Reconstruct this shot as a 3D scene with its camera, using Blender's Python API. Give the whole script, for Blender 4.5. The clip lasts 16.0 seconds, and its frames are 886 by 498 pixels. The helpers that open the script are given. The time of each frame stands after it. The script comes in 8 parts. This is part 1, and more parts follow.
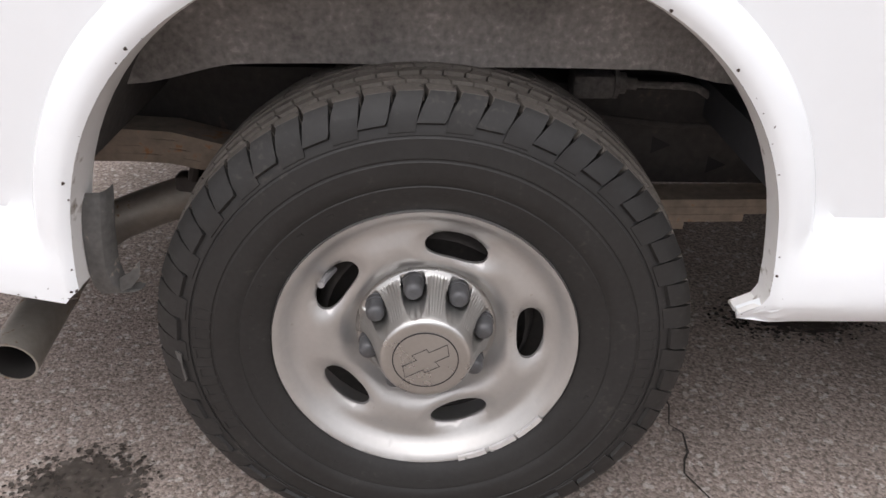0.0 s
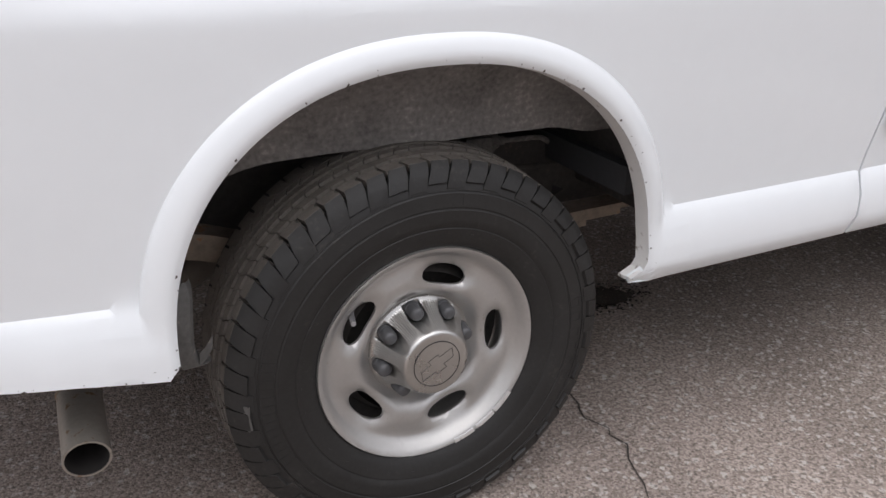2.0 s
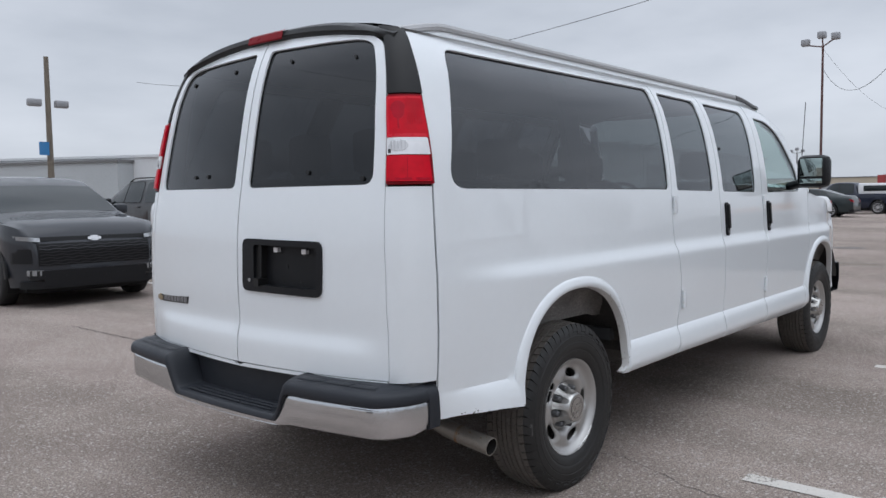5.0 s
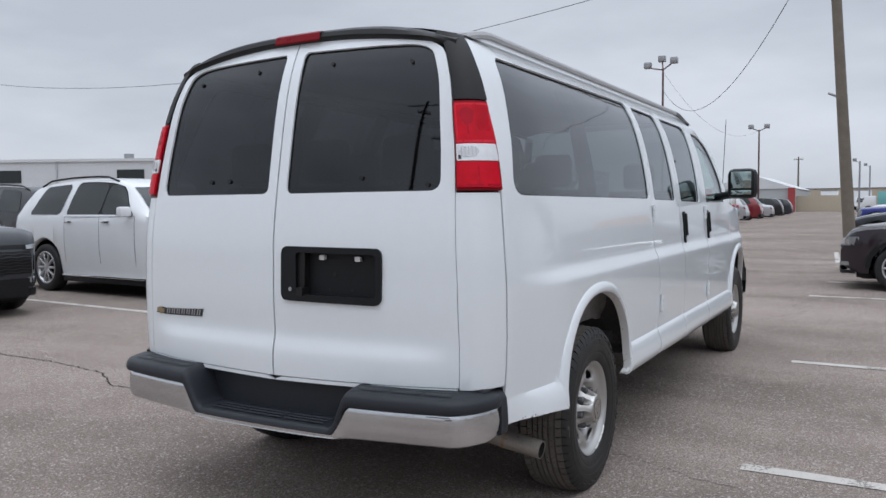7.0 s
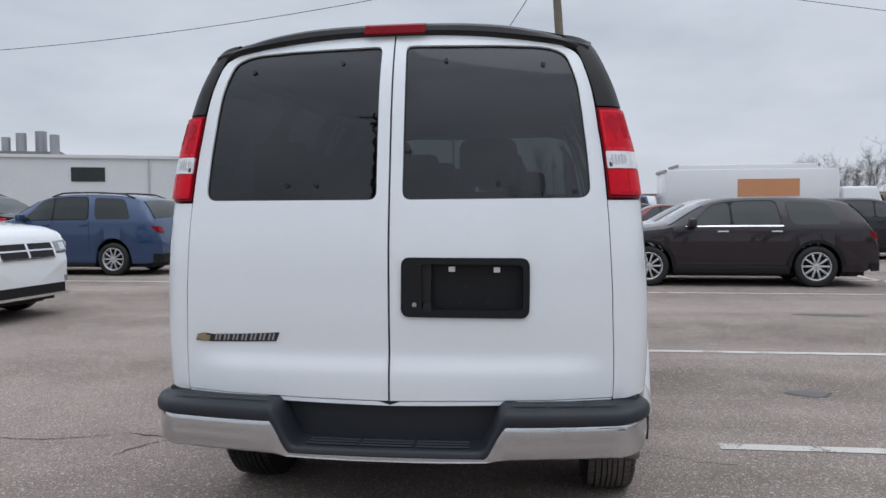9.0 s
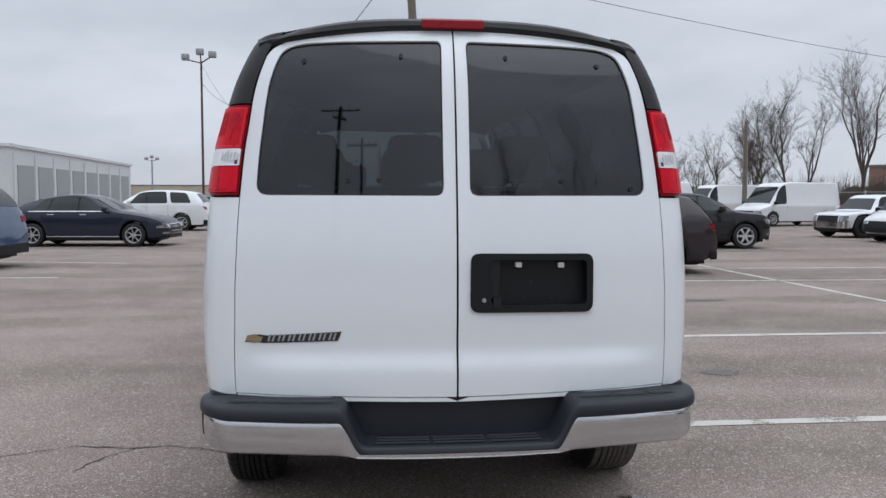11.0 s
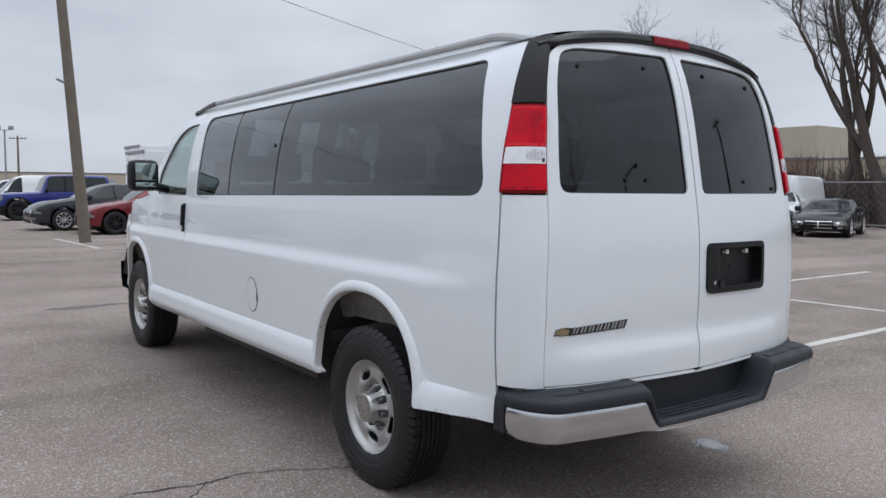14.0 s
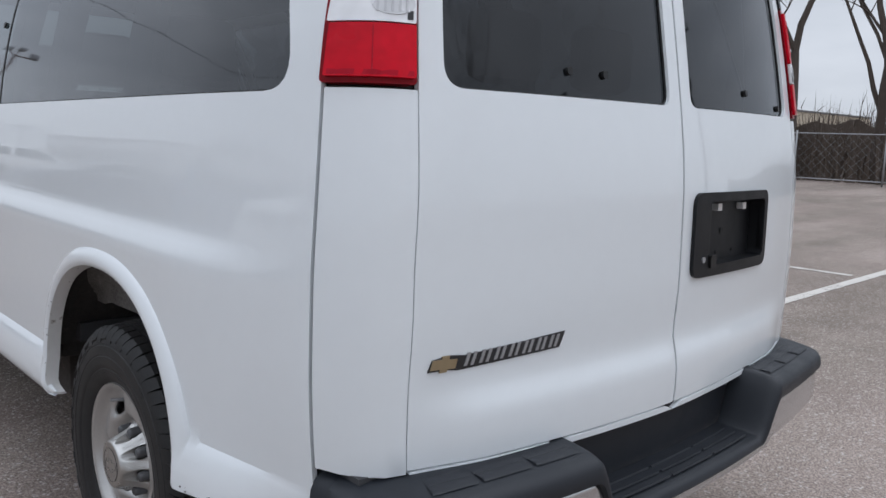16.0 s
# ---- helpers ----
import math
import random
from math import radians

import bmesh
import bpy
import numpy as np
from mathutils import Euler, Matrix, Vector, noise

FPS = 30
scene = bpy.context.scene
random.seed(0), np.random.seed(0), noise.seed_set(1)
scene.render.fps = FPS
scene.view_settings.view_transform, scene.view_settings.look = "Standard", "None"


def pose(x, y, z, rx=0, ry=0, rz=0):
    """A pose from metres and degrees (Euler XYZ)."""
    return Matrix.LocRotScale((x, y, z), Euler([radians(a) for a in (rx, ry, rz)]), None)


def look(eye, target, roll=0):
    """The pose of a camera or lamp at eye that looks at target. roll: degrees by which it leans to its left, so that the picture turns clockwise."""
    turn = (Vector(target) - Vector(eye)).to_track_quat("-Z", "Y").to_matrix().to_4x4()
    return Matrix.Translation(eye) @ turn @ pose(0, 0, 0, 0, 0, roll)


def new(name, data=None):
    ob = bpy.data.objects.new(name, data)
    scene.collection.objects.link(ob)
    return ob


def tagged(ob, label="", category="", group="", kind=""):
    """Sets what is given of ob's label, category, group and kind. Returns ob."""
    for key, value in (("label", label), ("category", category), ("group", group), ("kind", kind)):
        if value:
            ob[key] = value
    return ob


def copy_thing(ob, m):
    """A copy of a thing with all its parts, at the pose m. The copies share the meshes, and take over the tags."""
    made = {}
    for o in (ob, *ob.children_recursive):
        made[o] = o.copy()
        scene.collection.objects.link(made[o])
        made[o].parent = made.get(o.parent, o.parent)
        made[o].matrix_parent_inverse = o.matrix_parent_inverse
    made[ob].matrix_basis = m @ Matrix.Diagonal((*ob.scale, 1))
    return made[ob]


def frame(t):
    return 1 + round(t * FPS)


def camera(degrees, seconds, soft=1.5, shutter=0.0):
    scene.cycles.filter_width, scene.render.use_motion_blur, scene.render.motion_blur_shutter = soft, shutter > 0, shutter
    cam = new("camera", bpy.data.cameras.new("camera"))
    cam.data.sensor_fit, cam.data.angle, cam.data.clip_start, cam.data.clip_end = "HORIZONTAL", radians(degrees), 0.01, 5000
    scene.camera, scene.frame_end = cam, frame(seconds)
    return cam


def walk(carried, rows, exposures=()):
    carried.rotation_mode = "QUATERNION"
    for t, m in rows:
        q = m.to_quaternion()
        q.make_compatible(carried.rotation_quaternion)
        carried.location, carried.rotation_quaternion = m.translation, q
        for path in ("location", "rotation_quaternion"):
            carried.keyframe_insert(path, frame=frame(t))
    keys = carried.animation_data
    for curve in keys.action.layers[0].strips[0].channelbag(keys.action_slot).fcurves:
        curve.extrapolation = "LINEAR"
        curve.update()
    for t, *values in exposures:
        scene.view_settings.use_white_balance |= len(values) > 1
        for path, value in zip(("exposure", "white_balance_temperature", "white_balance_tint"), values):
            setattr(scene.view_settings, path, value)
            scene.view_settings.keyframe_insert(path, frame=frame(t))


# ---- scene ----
cam = camera(59.1, 16.0)
PATH = [
    (0, (0.002, -1.876, 1.044), (0.041, -0.129, 0.072), 1.1),
    (0.5, (-0.011, -1.951, 1.032), (0.071, -0.212, 0.049), 2.1),
    (1, (-0.02, -1.96, 1.028), (0.109, -0.216, 0.057), 2.2),
    (1.5, (-0.158, -1.978, 1.056), (0.234, -0.25, 0.128), 1.5),
    (2, (-0.538, -2.103, 1.149), (0.27, -0.461, 0.341), 0.4),
    (2.5, (-1.0, -2.228, 1.235), (0.170, -0.767, 0.533), 1.0),
    (3, (-1.549, -2.434, 1.296), (-0.231, -1.015, 0.798), -0.3),
    (3.5, (-2.076, -2.656, 1.324), (-0.674, -1.266, 1.004), -0.7),
    (4, (-2.542, -2.818, 1.34), (-1.082, -1.465, 1.145), -0.8),
    (6.5, (-3.34, -2.649, 1.338), (-1.703, -1.506, 1.221), -1.0),
    (7, (-3.508, -2.159, 1.33), (-1.773, -1.17, 1.219), -0.5),
    (7.5, (-3.733, -1.642, 1.356), (-1.899, -0.851, 1.249), -0.2),
    (8, (-3.856, -1.136, 1.351), (-1.943, -0.563, 1.246), -0.2),
    (10.5, (-3.911, -0.034, 1.36), (-1.916, -0.094, 1.239), -0.3),
    (11, (-3.92, 0.33, 1.375), (-1.933, 0.135, 1.245), 0.1),
    (11.5, (-3.865, 0.812, 1.358), (-1.906, 0.434, 1.225), 0.6),
    (12, (-3.765, 1.347, 1.4), (-1.86, 0.757, 1.249), 0.7),
    (12.5, (-3.646, 1.879, 1.396), (-1.819, 1.079, 1.249), 0.6),
    (13, (-3.407, 2.301, 1.404), (-1.665, 1.329, 1.248), 0.5),
    (13.5, (-3.215, 2.658, 1.404), (-1.548, 1.564, 1.251), 0.4),
    (14, (-3.133, 2.801, 1.398), (-1.517, 1.632, 1.244), 0.4),
    (14.5, (-3.109, 2.811, 1.395), (-1.526, 1.6, 1.221), 0.5),
    (15, (-2.929, 2.652, 1.368), (-1.38, 1.403, 1.162), 0.8),
    (15.5, (-2.542, 2.214, 1.355), (-1.037, 0.921, 1.103), 1.3),
    (16, (-2.091, 1.739, 1.3), (-0.655, 0.378, 1.008), 1.9),
]
EXPOSURES = [(0.0, 0.92, 6800, 13), (1.2, 0.92, 6800, 13), (2.0, 0.42, 6650, 12), (2.6, 0.10, 6350, 9), (3.2, 0.02, 6100, 8), (16.0, 0.02, 6100, 8)]
walk(cam, [(t, look(eye, target, roll)) for t, eye, target, roll in PATH], EXPOSURES)

# ---- sky and sun: an even overcast ----
world = bpy.data.worlds.new("overcast_sky")
scene.world = world
world.use_nodes = True
wn, wl = world.node_tree.nodes, world.node_tree.links
wn.clear()
w_out, w_bg = wn.new("ShaderNodeOutputWorld"), wn.new("ShaderNodeBackground")
w_sky = wn.new("ShaderNodeTexSky")
w_sky.sky_type, w_sky.sun_disc = "NISHITA", False
w_sky.sun_elevation, w_sky.sun_rotation = radians(48), radians(250)
w_co = wn.new("ShaderNodeTexCoord")
w_sep = wn.new("ShaderNodeSeparateXYZ")
w_map = wn.new("ShaderNodeMapping")
w_map.inputs["Scale"].default_value = (1.0, 1.0, 3.2)
w_n1, w_n2 = wn.new("ShaderNodeTexNoise"), wn.new("ShaderNodeTexNoise")
w_n1.inputs["Scale"].default_value, w_n1.inputs["Detail"].default_value = 2.2, 7.0
w_n2.inputs["Scale"].default_value, w_n2.inputs["Detail"].default_value = 6.0, 5.0
w_add = wn.new("ShaderNodeMath")
w_add.operation = "MULTIPLY_ADD"
w_add.inputs[1].default_value, w_add.inputs[2].default_value = 0.35, 0.0
w_sum = wn.new("ShaderNodeMath")
w_ramp = wn.new("ShaderNodeValToRGB")
w_ramp.color_ramp.elements[0].position, w_ramp.color_ramp.elements[0].color = 0.50, (0.53, 0.545, 0.59, 1)
w_ramp.color_ramp.elements[1].position, w_ramp.color_ramp.elements[1].color = 0.86, (0.715, 0.722, 0.765, 1)
w_rise = wn.new("ShaderNodeMapRange")
w_rise.interpolation_type = "SMOOTHSTEP"
w_rise.inputs["From Min"].default_value, w_rise.inputs["From Max"].default_value = 0.22, 1.0
w_rise.inputs["To Min"].default_value, w_rise.inputs["To Max"].default_value = 1.0, 2.47
w_mul = wn.new("ShaderNodeVectorMath")
w_mul.operation = "SCALE"
w_mix = wn.new("ShaderNodeMixRGB")
w_mix.inputs[0].default_value = 0.94
w_dim = wn.new("ShaderNodeVectorMath")
w_dim.operation = "SCALE"
w_dim.inputs["Scale"].default_value = 0.09
wl.new(w_co.outputs["Generated"], w_map.inputs["Vector"])
wl.new(w_co.outputs["Generated"], w_sep.inputs[0])
wl.new(w_map.outputs[0], w_n1.inputs["Vector"])
wl.new(w_map.outputs[0], w_n2.inputs["Vector"])
wl.new(w_n2.outputs["Fac"], w_add.inputs[0])
wl.new(w_n1.outputs["Fac"], w_sum.inputs[0])
wl.new(w_add.outputs[0], w_sum.inputs[1])
wl.new(w_sum.outputs[0], w_ramp.inputs[0])
wl.new(w_sep.outputs["Z"], w_rise.inputs["Value"])
wl.new(w_ramp.outputs[0], w_mul.inputs[0])
wl.new(w_rise.outputs[0], w_mul.inputs["Scale"])
wl.new(w_sky.outputs[0], w_dim.inputs[0])
wl.new(w_dim.outputs[0], w_mix.inputs[1])
wl.new(w_mul.outputs[0], w_mix.inputs[2])
wl.new(w_mix.outputs[0], w_bg.inputs["Color"])
w_bg.inputs["Strength"].default_value = 1.0
wl.new(w_bg.outputs[0], w_out.inputs["Surface"])

sun = new("sun", bpy.data.lights.new("sun", "SUN"))
sun.data.energy, sun.data.angle, sun.data.color = 0.50, radians(60), (1.0, 0.98, 0.95)
sun.matrix_world = look((0, 0, 0), (0.22, 0.30, -1.0))

# ---- materials ----
def material(name, color, rough=0.5, metal=0.0, vary=0.12, scale=8.0, fine=60.0, bump=0.0, coat=0.0, second=None, amount=0.0, spec=0.5):
    """A surface with broad and fine variation of its colour, wear of a second colour, and relief."""
    m = bpy.data.materials.new(name)
    m.use_nodes = True
    n, l = m.node_tree.nodes, m.node_tree.links
    b = n["Principled BSDF"]
    b.inputs["Roughness"].default_value, b.inputs["Metallic"].default_value = rough, metal
    b.inputs["Coat Weight"].default_value = coat
    b.inputs["Coat Roughness"].default_value = 0.025
    b.inputs["Specular IOR Level"].default_value = spec
    co = n.new("ShaderNodeTexCoord")
    a, f = n.new("ShaderNodeTexNoise"), n.new("ShaderNodeTexNoise")
    a.inputs["Scale"].default_value, a.inputs["Detail"].default_value = scale, 5.0
    f.inputs["Scale"].default_value, f.inputs["Detail"].default_value = fine, 4.0
    l.new(co.outputs["Object"], a.inputs["Vector"])
    l.new(co.outputs["Object"], f.inputs["Vector"])
    s = n.new("ShaderNodeMath")
    l.new(a.outputs["Fac"], s.inputs[0])
    l.new(f.outputs["Fac"], s.inputs[1])
    r = n.new("ShaderNodeMapRange")
    r.inputs["From Min"].default_value, r.inputs["From Max"].default_value = 0.6, 1.4
    r.inputs["To Min"].default_value, r.inputs["To Max"].default_value = 1 - vary, 1 + vary
    l.new(s.outputs[0], r.inputs["Value"])
    v = n.new("ShaderNodeVectorMath")
    v.operation = "SCALE"
    v.inputs[0].default_value = color
    l.new(r.outputs[0], v.inputs["Scale"])
    last = v.outputs[0]
    if second:
        w = n.new("ShaderNodeMapRange")
        w.inputs["From Min"].default_value, w.inputs["From Max"].default_value = 1.18 - amount, 1.30 - amount
        l.new(s.outputs[0], w.inputs["Value"])
        x = n.new("ShaderNodeMixRGB")
        x.inputs[2].default_value = (*second, 1)
        l.new(w.outputs[0], x.inputs[0])
        l.new(last, x.inputs[1])
        last = x.outputs[0]
    l.new(last, b.inputs["Base Color"])
    q = n.new("ShaderNodeMapRange")
    q.inputs["From Min"].default_value, q.inputs["From Max"].default_value = 0.3, 0.7
    q.inputs["To Min"].default_value, q.inputs["To Max"].default_value = max(rough - 0.06, 0.01), min(rough + 0.08, 1)
    l.new(a.outputs["Fac"], q.inputs["Value"])
    l.new(q.outputs[0], b.inputs["Roughness"])
    if bump:
        u = n.new("ShaderNodeBump")
        u.inputs["Strength"].default_value, u.inputs["Distance"].default_value = 0.6, bump
        l.new(f.outputs["Fac"], u.inputs["Height"])
        l.new(u.outputs[0], b.inputs["Normal"])
    return m


def glass(name, tint, gloss=0.03, mirror=0.075):
    """A thin pane: what is behind it is dimmed by the tint, and the sky is mirrored in it."""
    m = bpy.data.materials.new(name)
    m.use_nodes = True
    n, l = m.node_tree.nodes, m.node_tree.links
    n.remove(n["Principled BSDF"])
    t, g, x = n.new("ShaderNodeBsdfTransparent"), n.new("ShaderNodeBsdfGlossy"), n.new("ShaderNodeMixShader")
    t.inputs["Color"].default_value = (*tint, 1)
    g.inputs["Color"].default_value = (0.95, 0.97, 1.0, 1)
    g.inputs["Roughness"].default_value = gloss
    w, p, f = n.new("ShaderNodeLayerWeight"), n.new("ShaderNodeMath"), n.new("ShaderNodeMapRange")
    w.inputs["Blend"].default_value = 0.5
    p.operation = "POWER"
    p.inputs[1].default_value = 4.5
    # both faces of the pane mirror: about a twelfth straight on, all at a grazing angle
    f.inputs["To Min"].default_value, f.inputs["To Max"].default_value = mirror, 1.0
    l.new(w.outputs["Facing"], p.inputs[0])
    l.new(p.outputs[0], f.inputs["Value"])
    l.new(f.outputs[0], x.inputs[0])
    l.new(t.outputs[0], x.inputs[1])
    l.new(g.outputs[0], x.inputs[2])
    l.new(x.outputs[0], n["Material Output"].inputs["Surface"])
    return m


WHITE = material("white_paint", (0.765, 0.795, 0.815), 0.40, 0, 0.012, 1.2, 25, coat=1.0, spec=0.3)
WHITE_DIRTY = material("dirty_white_paint", (0.76, 0.755, 0.74), 0.40, 0, 0.05, 9, 45, coat=0.2, second=(0.22, 0.18, 0.14), amount=0.02)
BLACK_TRIM = material("black_satin_trim", (0.012, 0.0118, 0.012), 0.42, 0, 0.15, 10, 300, 0.0006, spec=0.32)
BUMPER_PLASTIC = material("grained_bumper_plastic", (0.015, 0.0175, 0.023), 0.50, 0, 0.15, 12, 500, 0.0008, spec=0.4)
BLACK_PLASTIC = material("black_plastic", (0.006, 0.0065, 0.008), 0.48, 0, 0.15, 12, 400, 0.0006, spec=0.3)
SEAL = material("rubber_seal", (0.012, 0.012, 0.012), 0.7, 0, 0.1)
CHROME = material("dull_chrome", (0.60, 0.612, 0.628), 0.19, 1.0, 0.04, 5, 80, second=(0.47, 0.455, 0.445), amount=-0.02)
BRIGHT = material("bright_chrome", (0.75, 0.75, 0.76), 0.10, 1.0, 0.03)
CAP_METAL = material("brushed_cap", (0.50, 0.495, 0.48), 0.31, 0.95, 0.06, 12, 160)
WHEEL_STEEL = material("silver_wheel_paint", (0.47, 0.462, 0.45), 0.37, 0.70, 0.05, 10, 120, second=(0.38, 0.355, 0.32), amount=-0.06)
RUBBER = material("tyre_rubber", (0.0175, 0.017, 0.0165), 0.52, 0, 0.30, 9, 120, 0.0006, second=(0.036, 0.033, 0.030), amount=0.0, spec=0.4)
# darker copy of the tyre rubber, with the darker exposure put into the colour
RUBBER_DARK = material("darker_tyre_rubber", (0.014, 0.014, 0.0145), 0.55, 0, 0.25, 9, 120, 0.0006, second=(0.024, 0.023, 0.023), amount=0.0, spec=0.4)
NUT = material("dark_grey_nut", (0.085, 0.086, 0.090), 0.40, 0.2, 0.2, 60, 300)
TREAD = material("dusty_tread_rubber", (0.11, 0.098, 0.086), 0.80, 0, 0.28, 25, 200, 0.001, second=(0.15, 0.132, 0.115), amount=0.0)
LINER = material("dusty_wheel_liner", (0.165, 0.154, 0.144), 0.85, 0, 0.50, 9, 110, 0.006, second=(0.27, 0.25, 0.235), amount=0.02)
UNDER = material("dirty_chassis_black", (0.050, 0.045, 0.042), 0.8, 0, 0.35, 12, 70, 0.002, second=(0.09, 0.076, 0.063), amount=0.0)
RUST = material("rusty_leaf_spring", (0.24, 0.195, 0.155), 0.85, 0, 0.35, 10, 60, 0.002, second=(0.30, 0.15, 0.07), amount=0.02)
PIPE = material("heat_stained_steel_pipe", (0.30, 0.275, 0.245), 0.5, 0.6, 0.15, 14, 90, 0.0008, second=(0.20, 0.12, 0.07), amount=0.0)
GALV = material("painted_grey_bracket", (0.095, 0.092, 0.088), 0.7, 0.2, 0.35, 25, 120, 0.0015, second=(0.24, 0.20, 0.17), amount=0.0)
RED_LENS = material("red_lens", (0.56, 0.002, 0.016), 0.3, 0, 0.22, 9, 30, spec=0.12, coat=0.12)
RED_MID = material("mid_red_lens", (0.40, 0.003, 0.018), 0.3, 0, 0.2, 12, 30, spec=0.12, coat=0.12)
RED_PALE = material("pale_red_lens", (0.66, 0.030, 0.050), 0.3, 0, 0.1, 12, 30, spec=0.12, coat=0.12)
RED_DARK = material("dark_red_lens", (0.20, 0.004, 0.010), 0.3, 0, 0.12, 6, 30, spec=0.12)
CLEAR_LENS = material("clear_lens", (0.78, 0.78, 0.79), 0.12, 0.2, 0.08, 6, 40, coat=0.9)
TINT = glass("tinted_glass", (0.062, 0.068, 0.074), mirror=0.055)
TINT_SIDE = glass("lighter_tinted_glass", (0.125, 0.133, 0.141), mirror=0.096)
RAIL_DARK = material("dark_painted_rail", (0.10, 0.10, 0.10), 0.5, 0, 0.06)
RAIL_GREY = material("grey_painted_rail", (0.40, 0.40, 0.405), 0.5, 0, 0.06)
CLEAR = glass("green_tinted_glass", (0.60, 0.70, 0.67))
HEADLINER = material("dark_headliner_cloth", (0.030, 0.030, 0.032), 0.95, 0, 0.1)
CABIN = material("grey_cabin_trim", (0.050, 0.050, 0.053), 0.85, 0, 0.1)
SEAT_CLOTH = material("grey_seat_cloth", (0.045, 0.045, 0.048), 0.95, 0, 0.15, 20, 300, 0.001)
GOLD = material("gold_emblem", (0.40, 0.32, 0.20), 0.32, 0.7, 0.06)
BADGE_GREY = material("badge_grey", (0.36, 0.36, 0.37), 0.35, 0.4, 0.05)
BADGE_BLACK = material("badge_black", (0.02, 0.02, 0.022), 0.4)
SCUFF = material("chipped_paint", (0.055, 0.042, 0.034), 0.8, 0, 0.3, 60, 300)
MIRROR = material("dim_mirror_glass", (0.33, 0.40, 0.385), 0.03, 1.0, 0.02)
BORE_BLACK = material("bore_black", (0.012, 0.010, 0.009), 0.9, 0, 0.3)
BARE_METAL = material("scraped_bare_metal", (0.70, 0.70, 0.70), 0.30, 0.6, 0.1, 40, 200)


def asphalt():
    m = bpy.data.materials.new("worn_asphalt")
    m.use_nodes = True
    n, l = m.node_tree.nodes, m.node_tree.links
    b = n["Principled BSDF"]
    b.inputs["Specular IOR Level"].default_value = 0.0
    co = n.new("ShaderNodeTexCoord")

    def noise_node(scale, detail=4.0, kind="ShaderNodeTexNoise"):
        t = n.new(kind)
        t.inputs["Scale"].default_value = scale
        if kind == "ShaderNodeTexNoise":
            t.inputs["Detail"].default_value = detail
        l.new(co.outputs["Object"], t.inputs["Vector"])
        return t

    def mixed(fac, a, c, blend="MIX"):
        x = n.new("ShaderNodeMixRGB")
        x.blend_type = blend
        for k, v in ((0, fac), (1, a), (2, c)):
            if isinstance(v, bpy.types.NodeSocket):
                l.new(v, x.inputs[k])
            else:
                x.inputs[k].default_value = v
        return x.outputs[0]

    def ramped(v, lo, hi, to_lo=0.0, to_hi=1.0):
        r = n.new("ShaderNodeMapRange")
        r.inputs["From Min"].default_value, r.inputs["From Max"].default_value = lo, hi
        r.inputs["To Min"].default_value, r.inputs["To Max"].default_value = to_lo, to_hi
        l.new(v, r.inputs["Value"])
        return r.outputs[0]

    broad, streak, grain = noise_node(0.22, 5), noise_node(1.7, 5), noise_node(110, 5)
    stones = noise_node(190, kind="ShaderNodeTexVoronoi")
    pebbles = noise_node(95, kind="ShaderNodeTexVoronoi")
    long_map = n.new("ShaderNodeMapping")
    long_map.inputs["Scale"].default_value = (1.5, 0.22, 1)
    l.new(co.outputs["Object"], long_map.inputs["Vector"])
    bands = n.new("ShaderNodeTexNoise")
    bands.inputs["Scale"].default_value, bands.inputs["Detail"].default_value = 0.45, 4.0
    l.new(long_map.outputs[0], bands.inputs["Vector"])
    base = mixed(ramped(broad.outputs["Fac"], 0.36, 0.64), (0.262, 0.219, 0.200, 1), (0.371, 0.315, 0.289, 1))
    base = mixed(ramped(bands.outputs["Fac"], 0.44, 0.64, 0.0, 0.85), base, (0.209, 0.181, 0.161, 1))
    base = mixed(ramped(streak.outputs["Fac"], 0.40, 0.70, 0.0, 0.35), base, (0.404, 0.357, 0.318, 1))
    tone = n.new("ShaderNodeSeparateColor")
    l.new(stones.outputs["Color"], tone.inputs[0])
    base = mixed(ramped(tone.outputs[0], 0.0, 1.0, 0.0, 0.75), mixed(1.0, base, (0.62, 0.60, 0.58, 1), "MULTIPLY"), mixed(1.0, base, (1.45, 1.43, 1.40, 1), "MULTIPLY"))
    tone2 = n.new("ShaderNodeSeparateColor")
    l.new(pebbles.outputs["Color"], tone2.inputs[0])
    base = mixed(ramped(tone2.outputs[1], 0.86, 0.95, 0.0, 0.60), base, (0.56, 0.52, 0.485, 1))
    base = mixed(ramped(grain.outputs["Fac"], 0.50, 0.34, 0.0, 0.7), base, (0.085, 0.077, 0.071, 1))
    l.new(base, b.inputs["Base Color"])
    l.new(ramped(broad.outputs["Fac"], 0.35, 0.65, 0.78, 0.9), b.inputs["Roughness"])
    u = n.new("ShaderNodeBump")
    u.inputs["Strength"].default_value, u.inputs["Distance"].default_value = 0.6, 0.0025
    h = n.new("ShaderNodeMath")
    h.operation = "SUBTRACT"
    l.new(grain.outputs["Fac"], h.inputs[0])
    l.new(stones.outputs["Distance"], h.inputs[1])
    l.new(h.outputs[0], u.inputs["Height"])
    l.new(u.outputs[0], b.inputs["Normal"])
    return m


